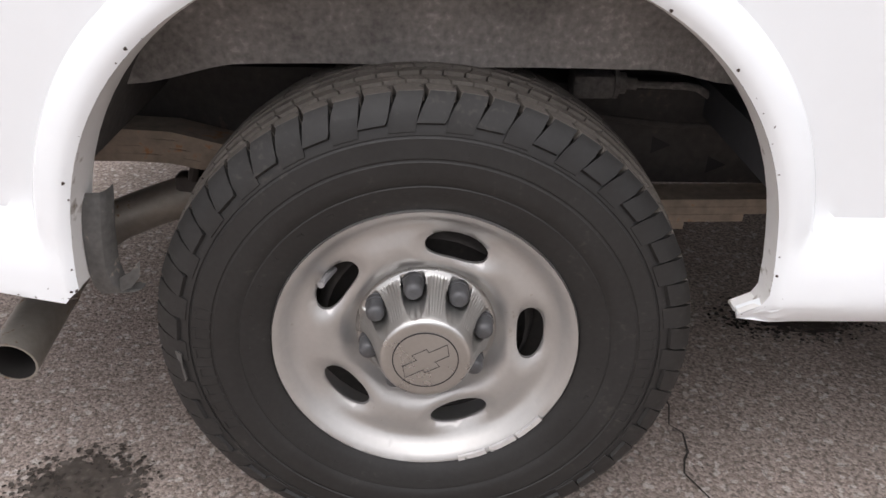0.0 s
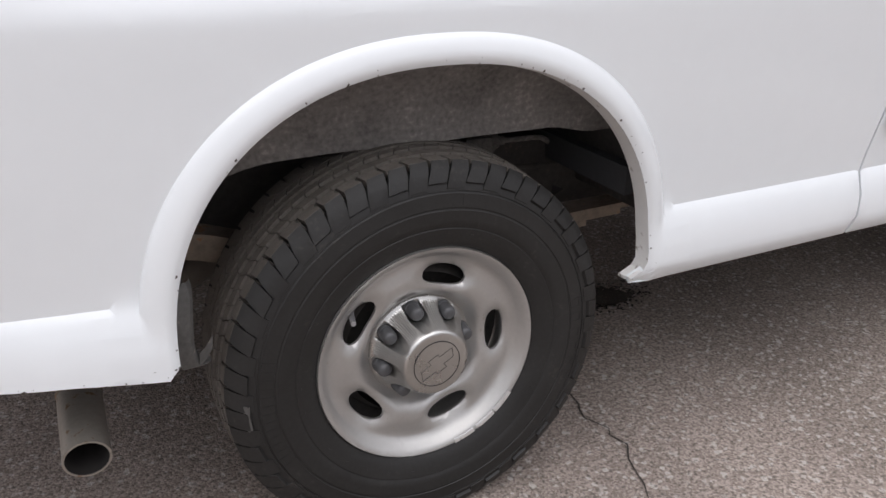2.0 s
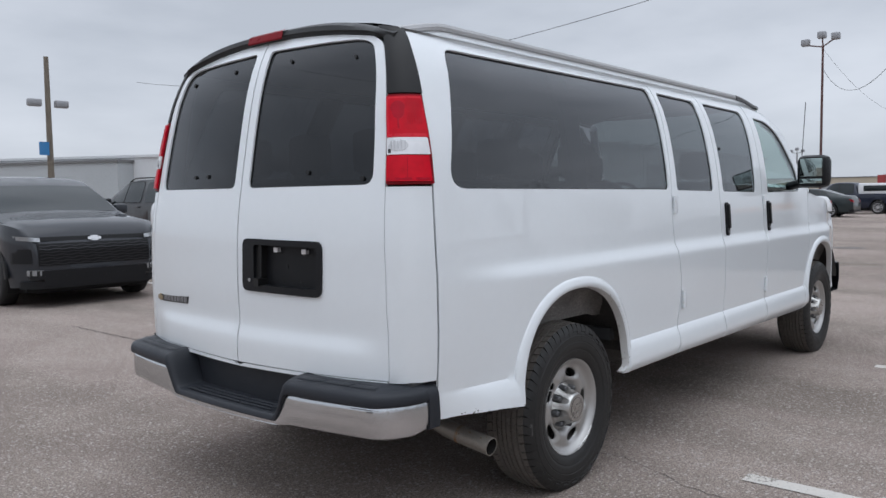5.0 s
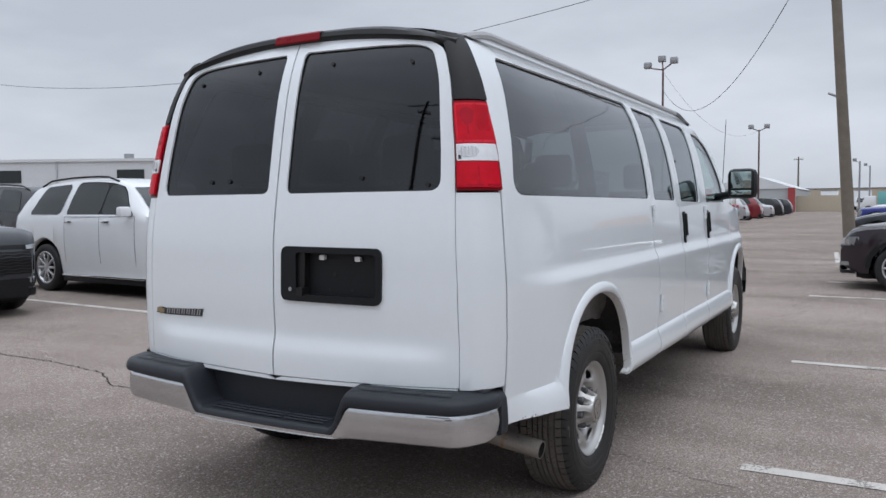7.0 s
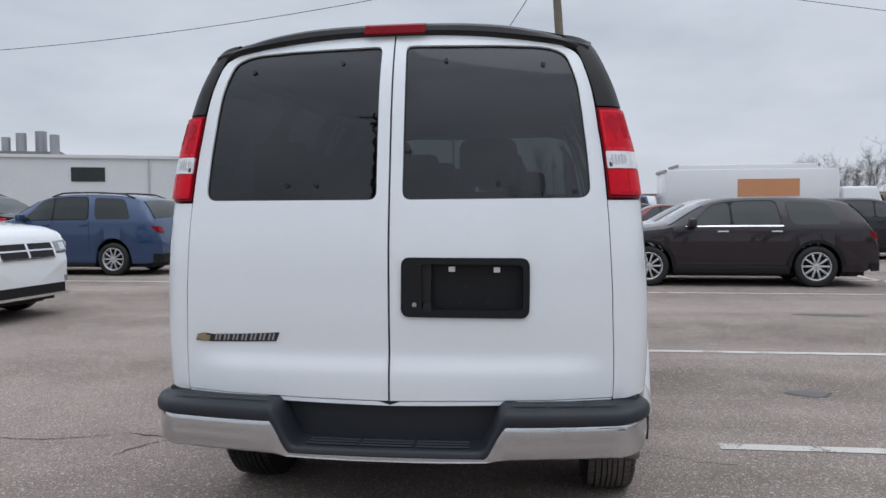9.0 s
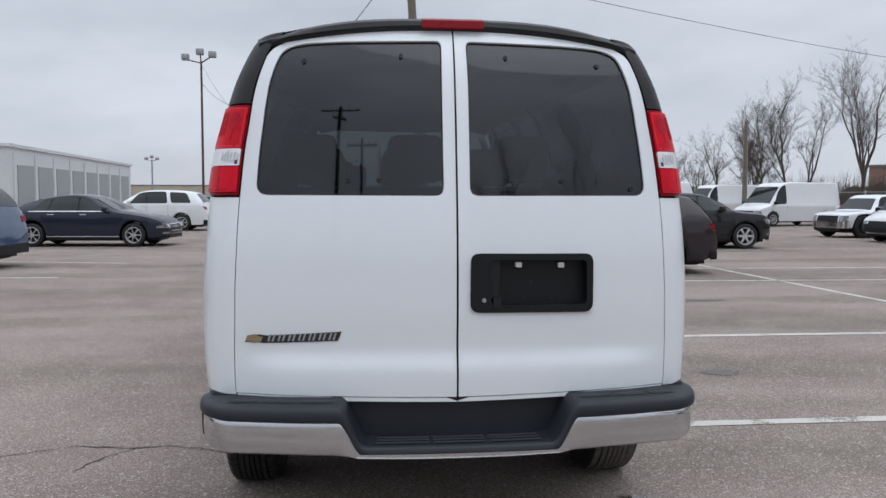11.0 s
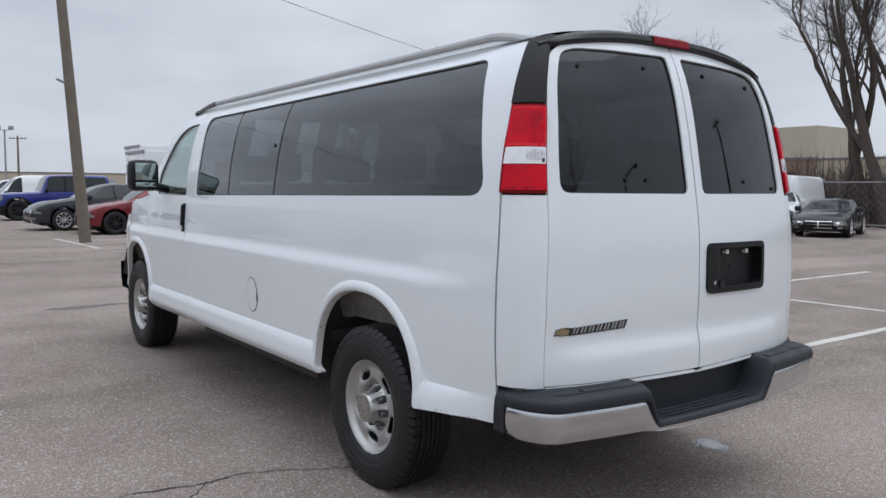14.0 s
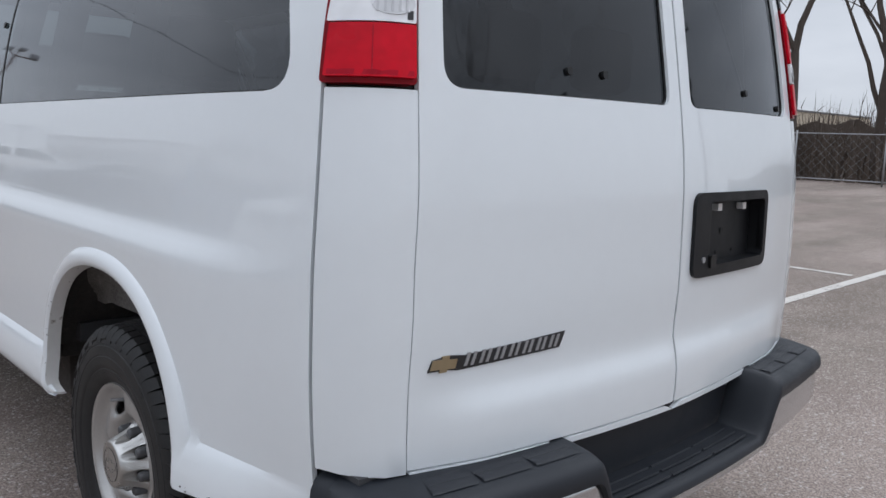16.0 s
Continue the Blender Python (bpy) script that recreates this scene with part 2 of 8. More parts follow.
ASPHALT = asphalt()
LINE_PAINT = material("worn_line_paint", (0.56, 0.53, 0.49), 0.8, 0, 0.14, 4, 70, 0.001, second=(0.22, 0.20, 0.18), amount=0.13)
CRACK = material("crack_shadow", (0.030, 0.026, 0.023), 0.95, 0, 0.2, 20, 100)
WET = material("wet_patch", (0.080, 0.069, 0.061), 0.02, 0, 0.6, 18, 85, 0.0, second=(0.14, 0.125, 0.112), amount=0.04, spec=1.0, coat=1.0)
OIL = material("oil_stained_asphalt", (0.115, 0.102, 0.094), 0.6, 0, 0.35, 14, 130, 0.003)
POLE_WOOD = material("weathered_pole_wood", (0.17, 0.145, 0.115), 0.9, 0, 0.25, 4, 40, 0.004)
# near-black wood: the poles' silhouette against the bright sky is put into the colour
SILHOUETTE_WOOD = material("silhouette_pole_wood", (0.035, 0.030, 0.026), 0.9, 0, 0.2)
BARK = material("grey_bark", (0.078, 0.062, 0.052), 0.95, 0, 0.25, 4, 30, 0.01)
BRUSH = material("dry_brush", (0.105, 0.082, 0.066), 0.95, 0, 0.3, 3, 20)
WHITE_WALL = material("white_metal_siding", (0.62, 0.63, 0.64), 0.6, 0, 0.06, 0.4, 6)
GREY_WALL = material("grey_siding", (0.42, 0.44, 0.45), 0.6, 0, 0.06, 0.4, 6)
TAN_WALL = material("tan_block_wall", (0.46, 0.40, 0.31), 0.8, 0, 0.08, 0.3, 5)
BRICK_WALL = material("weathered_brick_wall", (0.24, 0.155, 0.125), 0.9, 0, 0.2, 0.5, 8)
ROOF_GREY = material("grey_roofing", (0.16, 0.16, 0.16), 0.8, 0, 0.1, 1, 10)
DOOR_GREY = material("roller_door_grey", (0.33, 0.34, 0.35), 0.6, 0, 0.06, 1, 12)
RED_POST = material("red_painted_steel", (0.33, 0.05, 0.05), 0.6, 0, 0.1)
BROWN_POST = material("brown_painted_steel", (0.10, 0.045, 0.04), 0.6, 0, 0.15)
PALE_STEEL = material("pale_sheet_metal", (0.50, 0.49, 0.48), 0.5, 0.3, 0.08)
STEEL_GREY = material("galvanised_steel", (0.33, 0.33, 0.34), 0.45, 0.6, 0.1)
CABLE = material("black_cable", (0.02, 0.02, 0.02), 0.7)
CAR_BLACK = material("car_black_plastic", (0.009, 0.009, 0.010), 0.5, spec=0.25)
ALLOY = material("alloy_wheel", (0.55, 0.55, 0.56), 0.3, 0.8, 0.05)
DARK_ALLOY = material("dark_wheel", (0.03, 0.03, 0.032), 0.35, 0.5, 0.05)
LENS_RIB = material("pale_lens_rib", (0.52, 0.52, 0.53), 0.2, 0.3, 0.1, 20, 60)
LENS_GREY = material("grey_reflector", (0.63, 0.63, 0.64), 0.25, 0.3, 0.1, 20, 60)
AMBER = material("amber_lens", (0.45, 0.17, 0.05), 0.2, coat=0.5)

# ---- helpers for meshes ----
from mathutils.geometry import delaunay_2d_cdt


def thing(name, label, category, group="", kind="", at=None):
    ob = new(name)
    if at is not None:
        ob.matrix_world = at
    return tagged(ob, label, category, group, kind)


def mesh_of(bm, mat, smooth=True):
    bm.normal_update()
    me = bpy.data.meshes.new("mesh")
    bm.to_mesh(me)
    bm.free()
    for p in me.polygons:
        p.use_smooth = smooth
    for m in (mat if isinstance(mat, (list, tuple)) else [mat]):
        me.materials.append(m)
    return me


def part(name, bm, mat, parent=None, label="", smooth=True, sharp=35):
    me = mesh_of(bm, mat, smooth)
    if smooth and sharp:
        me.set_sharp_from_angle(angle=radians(sharp))
    ob = new(name, me)
    if parent is not None:
        ob.parent = parent
    return tagged(ob, label)


def solid(name, bm, mat, label, category, group="", kind="", smooth=True):
    return tagged(part(name, bm, mat, None, "", smooth), label, category, group, kind)


def box(bm, x0, x1, y0, y1, z0, z1, bevel=0.0, m=None):
    r = bmesh.ops.create_cube(bm, size=1.0, matrix=(m or Matrix()) @ Matrix.LocRotScale(((x0 + x1) / 2, (y0 + y1) / 2, (z0 + z1) / 2), None, (abs(x1 - x0), abs(y1 - y0), abs(z1 - z0))))
    if bevel:
        edges = list({e for v in r["verts"] for e in v.link_edges})
        bmesh.ops.bevel(bm, geom=edges, offset=bevel, segments=2, affect="EDGES", profile=0.5)
    return bm


def boxes(*rows, bevel=0.0):
    bm = bmesh.new()
    for row in rows:
        box(bm, *row, bevel=bevel)
    return bm


def tube(bm, points, radius, sides=10, caps=True, taper=None):
    """A round bar along points; taper: a radius for each point."""
    pts = [Vector(p) for p in points]
    rings = []
    up = Vector((0, 0, 1))
    for i, p in enumerate(pts):
        d = (pts[min(i + 1, len(pts) - 1)] - pts[max(i - 1, 0)]).normalized()
        a = d.cross(up)
        if a.length < 0.05:
            a = d.cross(Vector((1, 0, 0)))
        a.normalize()
        b = d.cross(a)
        r = float(taper[i] if taper else radius)
        rings.append([bm.verts.new(p + r * (math.cos(k * 2 * math.pi / sides) * a + math.sin(k * 2 * math.pi / sides) * b)) for k in range(sides)])
    for s, t in zip(rings, rings[1:]):
        for k in range(sides):
            bm.faces.new((s[k], s[(k + 1) % sides], t[(k + 1) % sides], t[k]))
    if caps:
        bm.faces.new(rings[0][::-1])
        bm.faces.new(rings[-1])
    return bm


def lathe(bm, profile, steps=48, closed=False):
    """Turns (radius, y) round the y axis."""
    rings = []
    for k in range(steps):
        a = 2 * math.pi * k / steps
        rings.append([bm.verts.new((r * math.cos(a), y, r * math.sin(a))) for r, y in profile])
    n = len(profile)
    for k in range(steps):
        s, t = rings[k], rings[(k + 1) % steps]
        for i in range(n if closed else n - 1):
            q = (s[i], s[(i + 1) % n], t[(i + 1) % n], t[i])
            if len({tuple(round(c, 6) for c in v.co) for v in q}) > 2:
                bm.faces.new(q)
    bmesh.ops.remove_doubles(bm, verts=bm.verts[:], dist=1e-5)
    bmesh.ops.recalc_face_normals(bm, faces=bm.faces[:])
    return bm


def sheet(bm, rows, flip=False):
    """A grid through rows of points."""
    vs = [[bm.verts.new(p) for p in row] for row in rows]
    for a, b in zip(vs, vs[1:]):
        for i in range(len(a) - 1):
            f = (a[i], a[i + 1], b[i + 1], b[i])
            bm.faces.new(f[::-1] if flip else f)
    return bm


def smooth01(v, lo, hi):
    v = min(max((v - lo) / (hi - lo), 0.0), 1.0)
    return v * v * (3 - 2 * v)


def table(*rows, soft=0.012):
    """A softened curve through (place, value) rows."""
    z, v = np.array(rows, float).T
    zz = np.arange(z[0], z[-1], 0.004)
    vv = np.interp(zz, z, v)
    n = int(3 * soft / 0.004)
    k = np.exp(-0.5 * (np.arange(-n, n + 1) * 0.004 / soft) ** 2)
    vv = np.convolve(np.pad(vv, n, mode="edge"), k / k.sum(), mode="valid")
    return lambda q: float(np.interp(q, zz, vv))


def rounded(*corners, steps=6):
    """A polygon of (u, v, radius) corners, rounded."""
    out, n = [], len(corners)
    for i, (u, v, r) in enumerate(corners):
        c = Vector((u, v))
        if r <= 0:
            out.append((u, v))
            continue
        a, b = Vector(corners[i - 1][:2]) - c, Vector(corners[(i + 1) % n][:2]) - c
        ra, rb = min(r, a.length * 0.49), min(r, b.length * 0.49)
        p, q = c + a.normalized() * ra, c + b.normalized() * rb
        for k in range(steps + 1):
            t = k / steps
            out.append(tuple((1 - t) ** 2 * p + 2 * t * (1 - t) * c + t * t * q))
    return out


def with_hole(outer, hole):
    """A polygon with a hole in it, or one hole more."""
    loops = outer if isinstance(outer[0], list) else [outer]
    return loops + [list(hole)]


def inside(points, loops):
    """Which of the points lie within the outer loop and in no hole."""
    hit = np.zeros(len(points), bool)
    for loop in loops:
        a = np.array(loop)
        b = np.roll(a, -1, 0)
        for (x0, y0), (x1, y1) in zip(a, b):
            if y0 == y1:
                continue
            cross = (y0 > points[:, 1]) != (y1 > points[:, 1])
            hit ^= cross & (points[:, 0] < x0 + (points[:, 1] - y0) * (x1 - x0) / (y1 - y0))
    return hit


def patch(place, poly, off=0.0, step=0.05, rim=0.014, flip=False, bm=None, step_v=None, extra=()):
    """A panel: the polygon in (u, v), laid by place(u, v, off) on a curved surface, its edges turned in by rim."""
    bm = bm or bmesh.new()
    step_v = step_v or step
    loops = poly if isinstance(poly[0], list) else [list(poly)]
    points, edges = [], []
    fine = []
    for loop in loops:
        ring = []
        for a, b in zip(loop, loop[1:] + loop[:1]):
            if math.dist(a, b) < 1e-6:
                continue
            n = max(1, int(max(abs(a[0] - b[0]) / (step * 1.3), abs(a[1] - b[1]) / (step_v * 1.3))))
            ring += [(a[0] + (b[0] - a[0]) * k / n, a[1] + (b[1] - a[1]) * k / n) for k in range(n)]
        fine.append(ring)
        edges += [(len(points) + i, len(points) + (i + 1) % len(ring)) for i in range(len(ring))]
        points += ring
    rim_pts = np.array(points)
    us = np.arange(math.ceil(rim_pts[:, 0].min() / step), math.floor(rim_pts[:, 0].max() / step) + 1) * step
    vs = np.arange(math.ceil(rim_pts[:, 1].min() / step_v), math.floor(rim_pts[:, 1].max() / step_v) + 1) * step_v
    if len(extra):
        for row in extra:
            more = np.array(row)
            d = ((more[:, None] - rim_pts[None]) ** 2).sum(-1).min(1)
            ok = inside(more, fine) & (d > 0.005 ** 2)
            near = False
            for q, k in zip(row, ok):
                if k:
                    points.append(tuple(q))
                    if near:
                        edges.append((len(points) - 2, len(points) - 1))
                near = k
        rim_pts = np.array(points)
    if len(us) and len(vs):
        grid = np.array([(u, v) for u in us for v in vs])
        grid = grid[inside(grid, fine)]
        if len(grid):
            d = (((grid[:, None] - rim_pts[None]) / (step, step_v)) ** 2).sum(-1).min(1)
            points += [tuple(q) for q in grid[d > 0.16]]
    co, _, tris, *_ = delaunay_2d_cdt([Vector(q) for q in points], edges, [], 0, 1e-7)
    mid = np.array([[sum(co[i][k] for i in t) / len(t) for k in (0, 1)] for t in tris])
    keep = inside(mid, fine)
    vert = [bm.verts.new(place(q[0], q[1], off)) for q in co]
    faces = []
    for t, k in zip(tris, keep):
        if not k:
            continue
        a, b, c = (co[i] for i in t[:3])
        up = (b - a).cross(c - a) > 0
        ring = [vert[i] for i in t]
        faces.append(bm.faces.new(ring if up != flip else ring[::-1]))
    index = {v: i for i, v in enumerate(vert)}
    if rim:
        inner = {}
        for e in {e for f in faces for e in f.edges}:
            if len(e.link_faces) != 1:
                continue
            f = e.link_faces[0]
            a, b = e.verts
            for l in f.loops:
                if l.edge == e:
                    a, b = l.vert, l.link_loop_next.vert
            for q in (a, b):
                if q not in inner:
                    inner[q] = bm.verts.new(place(co[index[q]][0], co[index[q]][1], off - rim))
            bm.faces.new((b, a, inner[a], inner[b]))
    for v in vert:
        if not v.link_faces:
            bm.verts.remove(v)
    return bm


# ---- ground ----
bm = bmesh.new()
sheet(bm, [[(x, y, 0) for x in (-900, -60, -8, 8, 60, 900)] for y in (-900, -60, -8, 8, 60, 900)], flip=True)
solid("ground", bm, ASPHALT, "worn grey-brown asphalt of an open car park", "asphalt", kind="structure")


def strip_on_ground(name, x0, y0, x1, y1, width, mat, label):
    d = Vector((x1 - x0, y1 - y0))
    n = Vector((-d.y, d.x)).normalized() * width / 2
    steps = max(int(d.length / 0.25), 2)
    bm = bmesh.new()
    rnd = random.Random(int(x0 * 100 + y0 * 10))
    rows = []
    for k in range(steps + 1):
        p = Vector((x0, y0)) + d * k / steps
        a, b = p + n * (1 + rnd.uniform(-0.08, 0.08)), p - n * (1 + rnd.uniform(-0.08, 0.08))
        rows.append([(a.x, a.y, 0.004), (b.x, b.y, 0.004)])
    sheet(bm, rows)
    bmesh.ops.recalc_face_normals(bm, faces=bm.faces[:])
    return solid(name, bm, mat, label, "road marking", kind="structure")


for x0, y0, x1, y1 in ((0.60, -1.54, 0.62, -11.2), (3.56, -1.48, 3.52, -11.2), (8.70, -1.2, 8.45, -11.2), (10.95, -1.3, 10.75, -11.2), (0.75, -6.72, 14.0, -6.45),
                       (3.24, 5.6, 3.50, 10.6), (10.0, 5.6, 10.1, 10.5), (12.95, 5.3, 14.1, 10.5), (15.6, -1.22, 19.6, -0.98), (14.5, -1.23, 14.45, -4.5), (18.6, -1.3, 18.55, -5.5)):
    strip_on_ground("parking_line", x0, y0, x1, y1, 0.105, LINE_PAINT, "worn off-white painted parking line on asphalt")


def crack(points, width, seed):
    """A jagged crack in the asphalt along points."""
    rnd = random.Random(seed)
    pts = []
    for a, b in zip(points, points[1:]):
        n = max(int(math.dist(a, b) / 0.035), 2)
        for k in range(n):
            t = k / n
            pts.append((a[0] + (b[0] - a[0]) * t + rnd.uniform(-0.014, 0.014), a[1] + (b[1] - a[1]) * t + rnd.uniform(-0.014, 0.014)))
    pts.append(points[-1])
    bm = bmesh.new()
    rows = []
    for i, p in enumerate(pts):
        d = Vector(pts[min(i + 1, len(pts) - 1)]) - Vector(pts[max(i - 1, 0)])
        n = Vector((-d.y, d.x)).normalized() * width * rnd.uniform(0.25, 1.0) / 2
        rows.append([(p[0] + n.x, p[1] + n.y, 0.0035), (p[0] - n.x, p[1] - n.y, 0.0035)])
    sheet(bm, rows)
    bmesh.ops.recalc_face_normals(bm, faces=bm.faces[:])
    return solid("asphalt_crack", bm, CRACK, "thin dark jagged crack in the asphalt", "crack", kind="structure")


crack([(0.49, -0.55), (0.49, -0.73), (0.48, -0.85), (0.50, -0.92), (0.47, -1.05), (0.40, -1.2), (0.30, -1.38), (0.27, -1.6)], 0.006, 1)
crack([(0.30, 2.9), (0.34, 2.27), (0.50, 1.93), (0.43, 1.65), (0.45, 1.43), (0.41, 1.25), (0.25, 0.97), (0.2, 0.7)], 0.013, 2)
crack([(0.46, 1.58), (0.28, 1.72), (0.1, 1.8)], 0.010, 3)
crack([(0.66, 5.6), (0.66, 4.8), (0.67, 4.18), (0.57, 3.36), (0.30, 2.9)], 0.018, 4)
crack([(6.4, 1.0), (6.2, 1.9), (6.5, 3.1), (6.1, 4.6)], 0.012, 5)
crack([(5.9, -0.9), (6.9, -1.3), (7.4, -1.1), (9.0, -1.5)], 0.012, 6)


def blot(name, x, y, rx, ry, seed, mat, label, z=0.004, spots=0):
    rnd = random.Random(seed)
    ph = [rnd.uniform(0, 6.28) for _ in range(5)]
    bm = bmesh.new()
    c = bm.verts.new((x, y, z))
    ring = []
    if spots:
        rx, ry = rx * 0.72, ry * 0.72
    for k in range(56):
        a = 2 * math.pi * k / 56
        r = 1 + 0.16 * math.sin(2 * a + ph[0]) + 0.12 * math.sin(3 * a + ph[1]) + 0.08 * math.sin(7 * a + ph[2]) + 0.06 * math.sin(13 * a + ph[3]) + rnd.uniform(-0.05, 0.05)
        ring.append(bm.verts.new((x + rx * r * math.cos(a), y + ry * r * math.sin(a), z)))
    for k in range(56):
        bm.faces.new((c, ring[k], ring[(k + 1) % 56]))
    # ragged spots round the edge
    if spots:
        rx, ry = rx / 0.72, ry / 0.72
    for _ in range(spots):
        a, q = rnd.uniform(0, 6.28), rnd.uniform(0.9, 1.35)
        q = 0.55 + 0.75 * rnd.random()
        px, py, s = x + rx * q * math.cos(a), y + ry * q * math.sin(a), rnd.uniform(0.002, 0.007) * (1.5 - 0.8 * q) * 1.3
        z += 0.000002
        bm.faces.new([bm.verts.new((px + s * rnd.uniform(0.6, 1.4) * math.cos(b), py + s * rnd.uniform(0.6, 1.4) * math.sin(b), z)) for b in (0.2, 1.2, 2.3, 3.3, 4.4, 5.4)])
    return solid(name, bm, mat, label, "stain", kind="structure")


blot("wet_patch", -0.60, -0.875, 0.105, 0.085, 11, WET, "small dark wet patch on the asphalt", spots=420)
blot("wet_patch", 0.87, -0.325, 0.165, 0.085, 12, WET, "dark wet patch on the asphalt under the van", spots=420)
blot("oil_stain", 1.95, -2.45, 0.09, 0.17, 13, OIL, "dull dark oil stain on the asphalt")
blot("oil_stain", 6.2, -4.1, 0.10, 0.45, 14, OIL, "dull dark oil stain on the asphalt")
blot("oil_stain", 12.2, 6.9, 0.16, 0.3, 15, OIL, "dull dark oil stain on the asphalt")
blot("oil_stain", 17.0, 1.9, 0.2, 0.5, 16, OIL, "dull dark oil stain on the asphalt")
blot("oil_stain", 6.6, 0.9, 0.12, 0.4, 17, OIL, "dull dark oil stain on the asphalt")

# ---- the van: its curved outer surface ----
def even(points, zs):
    """Heights zs on a smooth curve through points, without kinks."""
    z, v = [p[0] for p in points], [p[1] for p in points]
    k = np.polyfit(np.array(z) - 1.7, v, len(points) - 3)
    return [(float(q), float(np.polyval(k, q - 1.7))) for q in zs]


BACK_CURVE = even(((1.17, -1.106), (1.38, -1.08), (1.55, -1.05), (1.71, -1.02), (1.9, -0.965), (1.99, -0.925), (2.06, -0.88)), np.arange(1.24, 2.061, 0.041))
FLANK_CURVE = ((1.30, 0.957), (1.38, 0.946), (1.46, 0.932), (1.55, 0.912), (1.64, 0.889), (1.72, 0.865), (1.80, 0.836), (1.86, 0.808), (1.92, 0.772), (1.96, 0.738), (2.0, 0.69))
SIDE = table((0.40, 0.988), (0.60, 0.993), (0.8, 0.999), (1.0, 1.002), (1.022, 0.998), (1.062, 0.977), (1.085, 0.975), (1.2, 0.967), *FLANK_CURVE, (2.03, 0.60), (2.06, 0.5), soft=0.008)
HIND = table((0.40, 0.930), (0.52, 0.932), (0.63, 0.940), (0.71, 0.948), (0.83, 0.954), (0.94, 0.955), (1.05, 0.953), (1.16, 0.946), (1.27, 0.937), (1.377, 0.926), (1.485, 0.912), (1.57, 0.895), (1.65, 0.872), (1.72, 0.852), (1.80, 0.827), (1.86, 0.801), (1.92, 0.772), (1.96, 0.750), (2.0, 0.716), (2.03, 0.65), (2.06, 0.55), soft=0.02)
SILL = table((0.40, 0.036), (0.48, 0.036), (0.53, 0.031), (0.57, 0.020), (0.597, 0.007), (0.603, 0.0), (0.61, -0.02), (0.65, -0.05), soft=0.003)
TUCK = table((0.38, 0.950), (0.42, 0.978), (0.445, 1.000), (0.47, 1.018), (0.50, 1.030), (0.53, 1.040), (0.6, 1.2), soft=0.006)
REAR = table((0.55, -1.116), (0.70, -1.123), (0.755, -1.122), (0.810, -1.105), (0.84, -1.105), (0.95, -1.111), (1.17, -1.106), *BACK_CURVE, (2.1, -0.86), soft=0.011)
TAIL = table((0.55, -1.100), (0.80, -1.106), (0.95, -1.110), (1.17, -1.106), *BACK_CURVE, (2.1, -0.86), soft=0.02)
CORNER = table((0.4, 0.137), (0.63, 0.137), (0.94, 0.152), (1.16, 0.150), (1.377, 0.142), (1.485, 0.138), (1.57, 0.130), (1.65, 0.120), (1.72, 0.108), (1.80, 0.098), (1.90, 0.085), (2.1, 0.07), soft=0.03)
XS = -0.80
ARCHES = (0.0, 3.922)
ARCH_W, ARCH_REAR, ARCH_FRONT, ARCH_Z, ARCH_H, ARCH_N = 0.44, 0.447, 0.450, 0.50, 0.421, 2.25
FLARE = 0.050
P_DOOR, P_SEAM, P_SIDE = 0.823, 0.968, 1.02


def arch_gap(x, z, cx):
    """How far a place lies outside the edge of a wheel opening."""
    t, s = abs(x - cx) / (ARCH_REAR if x < cx else ARCH_FRONT), max(z - ARCH_Z, 0.0) / ARCH_H
    return ((t ** ARCH_N + s ** ARCH_N) ** (1 / ARCH_N) - 1) * ARCH_W


def narrowing(x):
    return 1 - 0.055 * max(0.0, (x - 3.3) / 1.3) ** 2.2 - 0.06 * smooth01(x, 4.15, 4.65)


def at_x(x):
    return x - XS + P_SIDE


def girth(p, z):
    """Half the van's width without its wheel arches."""
    k, j = smooth01(p, at_x(-0.90), at_x(-0.38)), smooth01(p, 0.925, at_x(-0.62))
    y = HIND(z) * (1 - k) + SIDE(z) * k
    return min(y + max(SILL(z), 0.0) * (0.15 + 0.85 * j) * smooth01(p, 0.90, 0.95), TUCK(z))


def soft_max(a, b, k=0.010):
    h = max(k - abs(a - b), 0.0) / k
    return max(a, b) + h * h * k / 4


def side_y(x, z):
    y = girth(at_x(x), z)
    for cx in ARCHES:
        g = arch_gap(x, z, cx)
        if g < FLARE:
            u = max(g, 0.0) / FLARE
            lip = (1.018 - SIDE(z)) * (1 - u ** 2.2) ** 0.70
            y = soft_max(y, min(SIDE(z) + lip, TUCK(z)), 0.012 * (1 - u) + 1e-5) if z < 0.68 else max(y, min(SIDE(z) + lip, TUCK(z)))
        y -= 0.010 * (1 - smooth01(g, -0.006, 0.014))
    return y * narrowing(x)


def bare(p, z):
    """The place on the left half of the shell: p runs round the outline, from the middle of the back, in metres."""
    w = girth(p, z)
    yc = HIND(z) - CORNER(z)
    k = smooth01(p, 0.62, 0.86)
    xr = REAR(z) * (1 - k) + TAIL(z) * k
    if p <= 0.82:
        y = yc * p / 0.82
        return Vector((xr + 0.115 * y * y, y, z))
    xc = xr + 0.115 * yc * yc
    if p < P_SIDE:
        a = (p - 0.82) / (P_SIDE - 0.82) * math.pi / 2
        return Vector((XS - (XS - xc) * math.cos(a) ** 0.9, yc + (w - yc) * math.sin(a) ** 0.9, z))
    x = XS + p - P_SIDE
    return Vector((x, side_y(x, z), z))


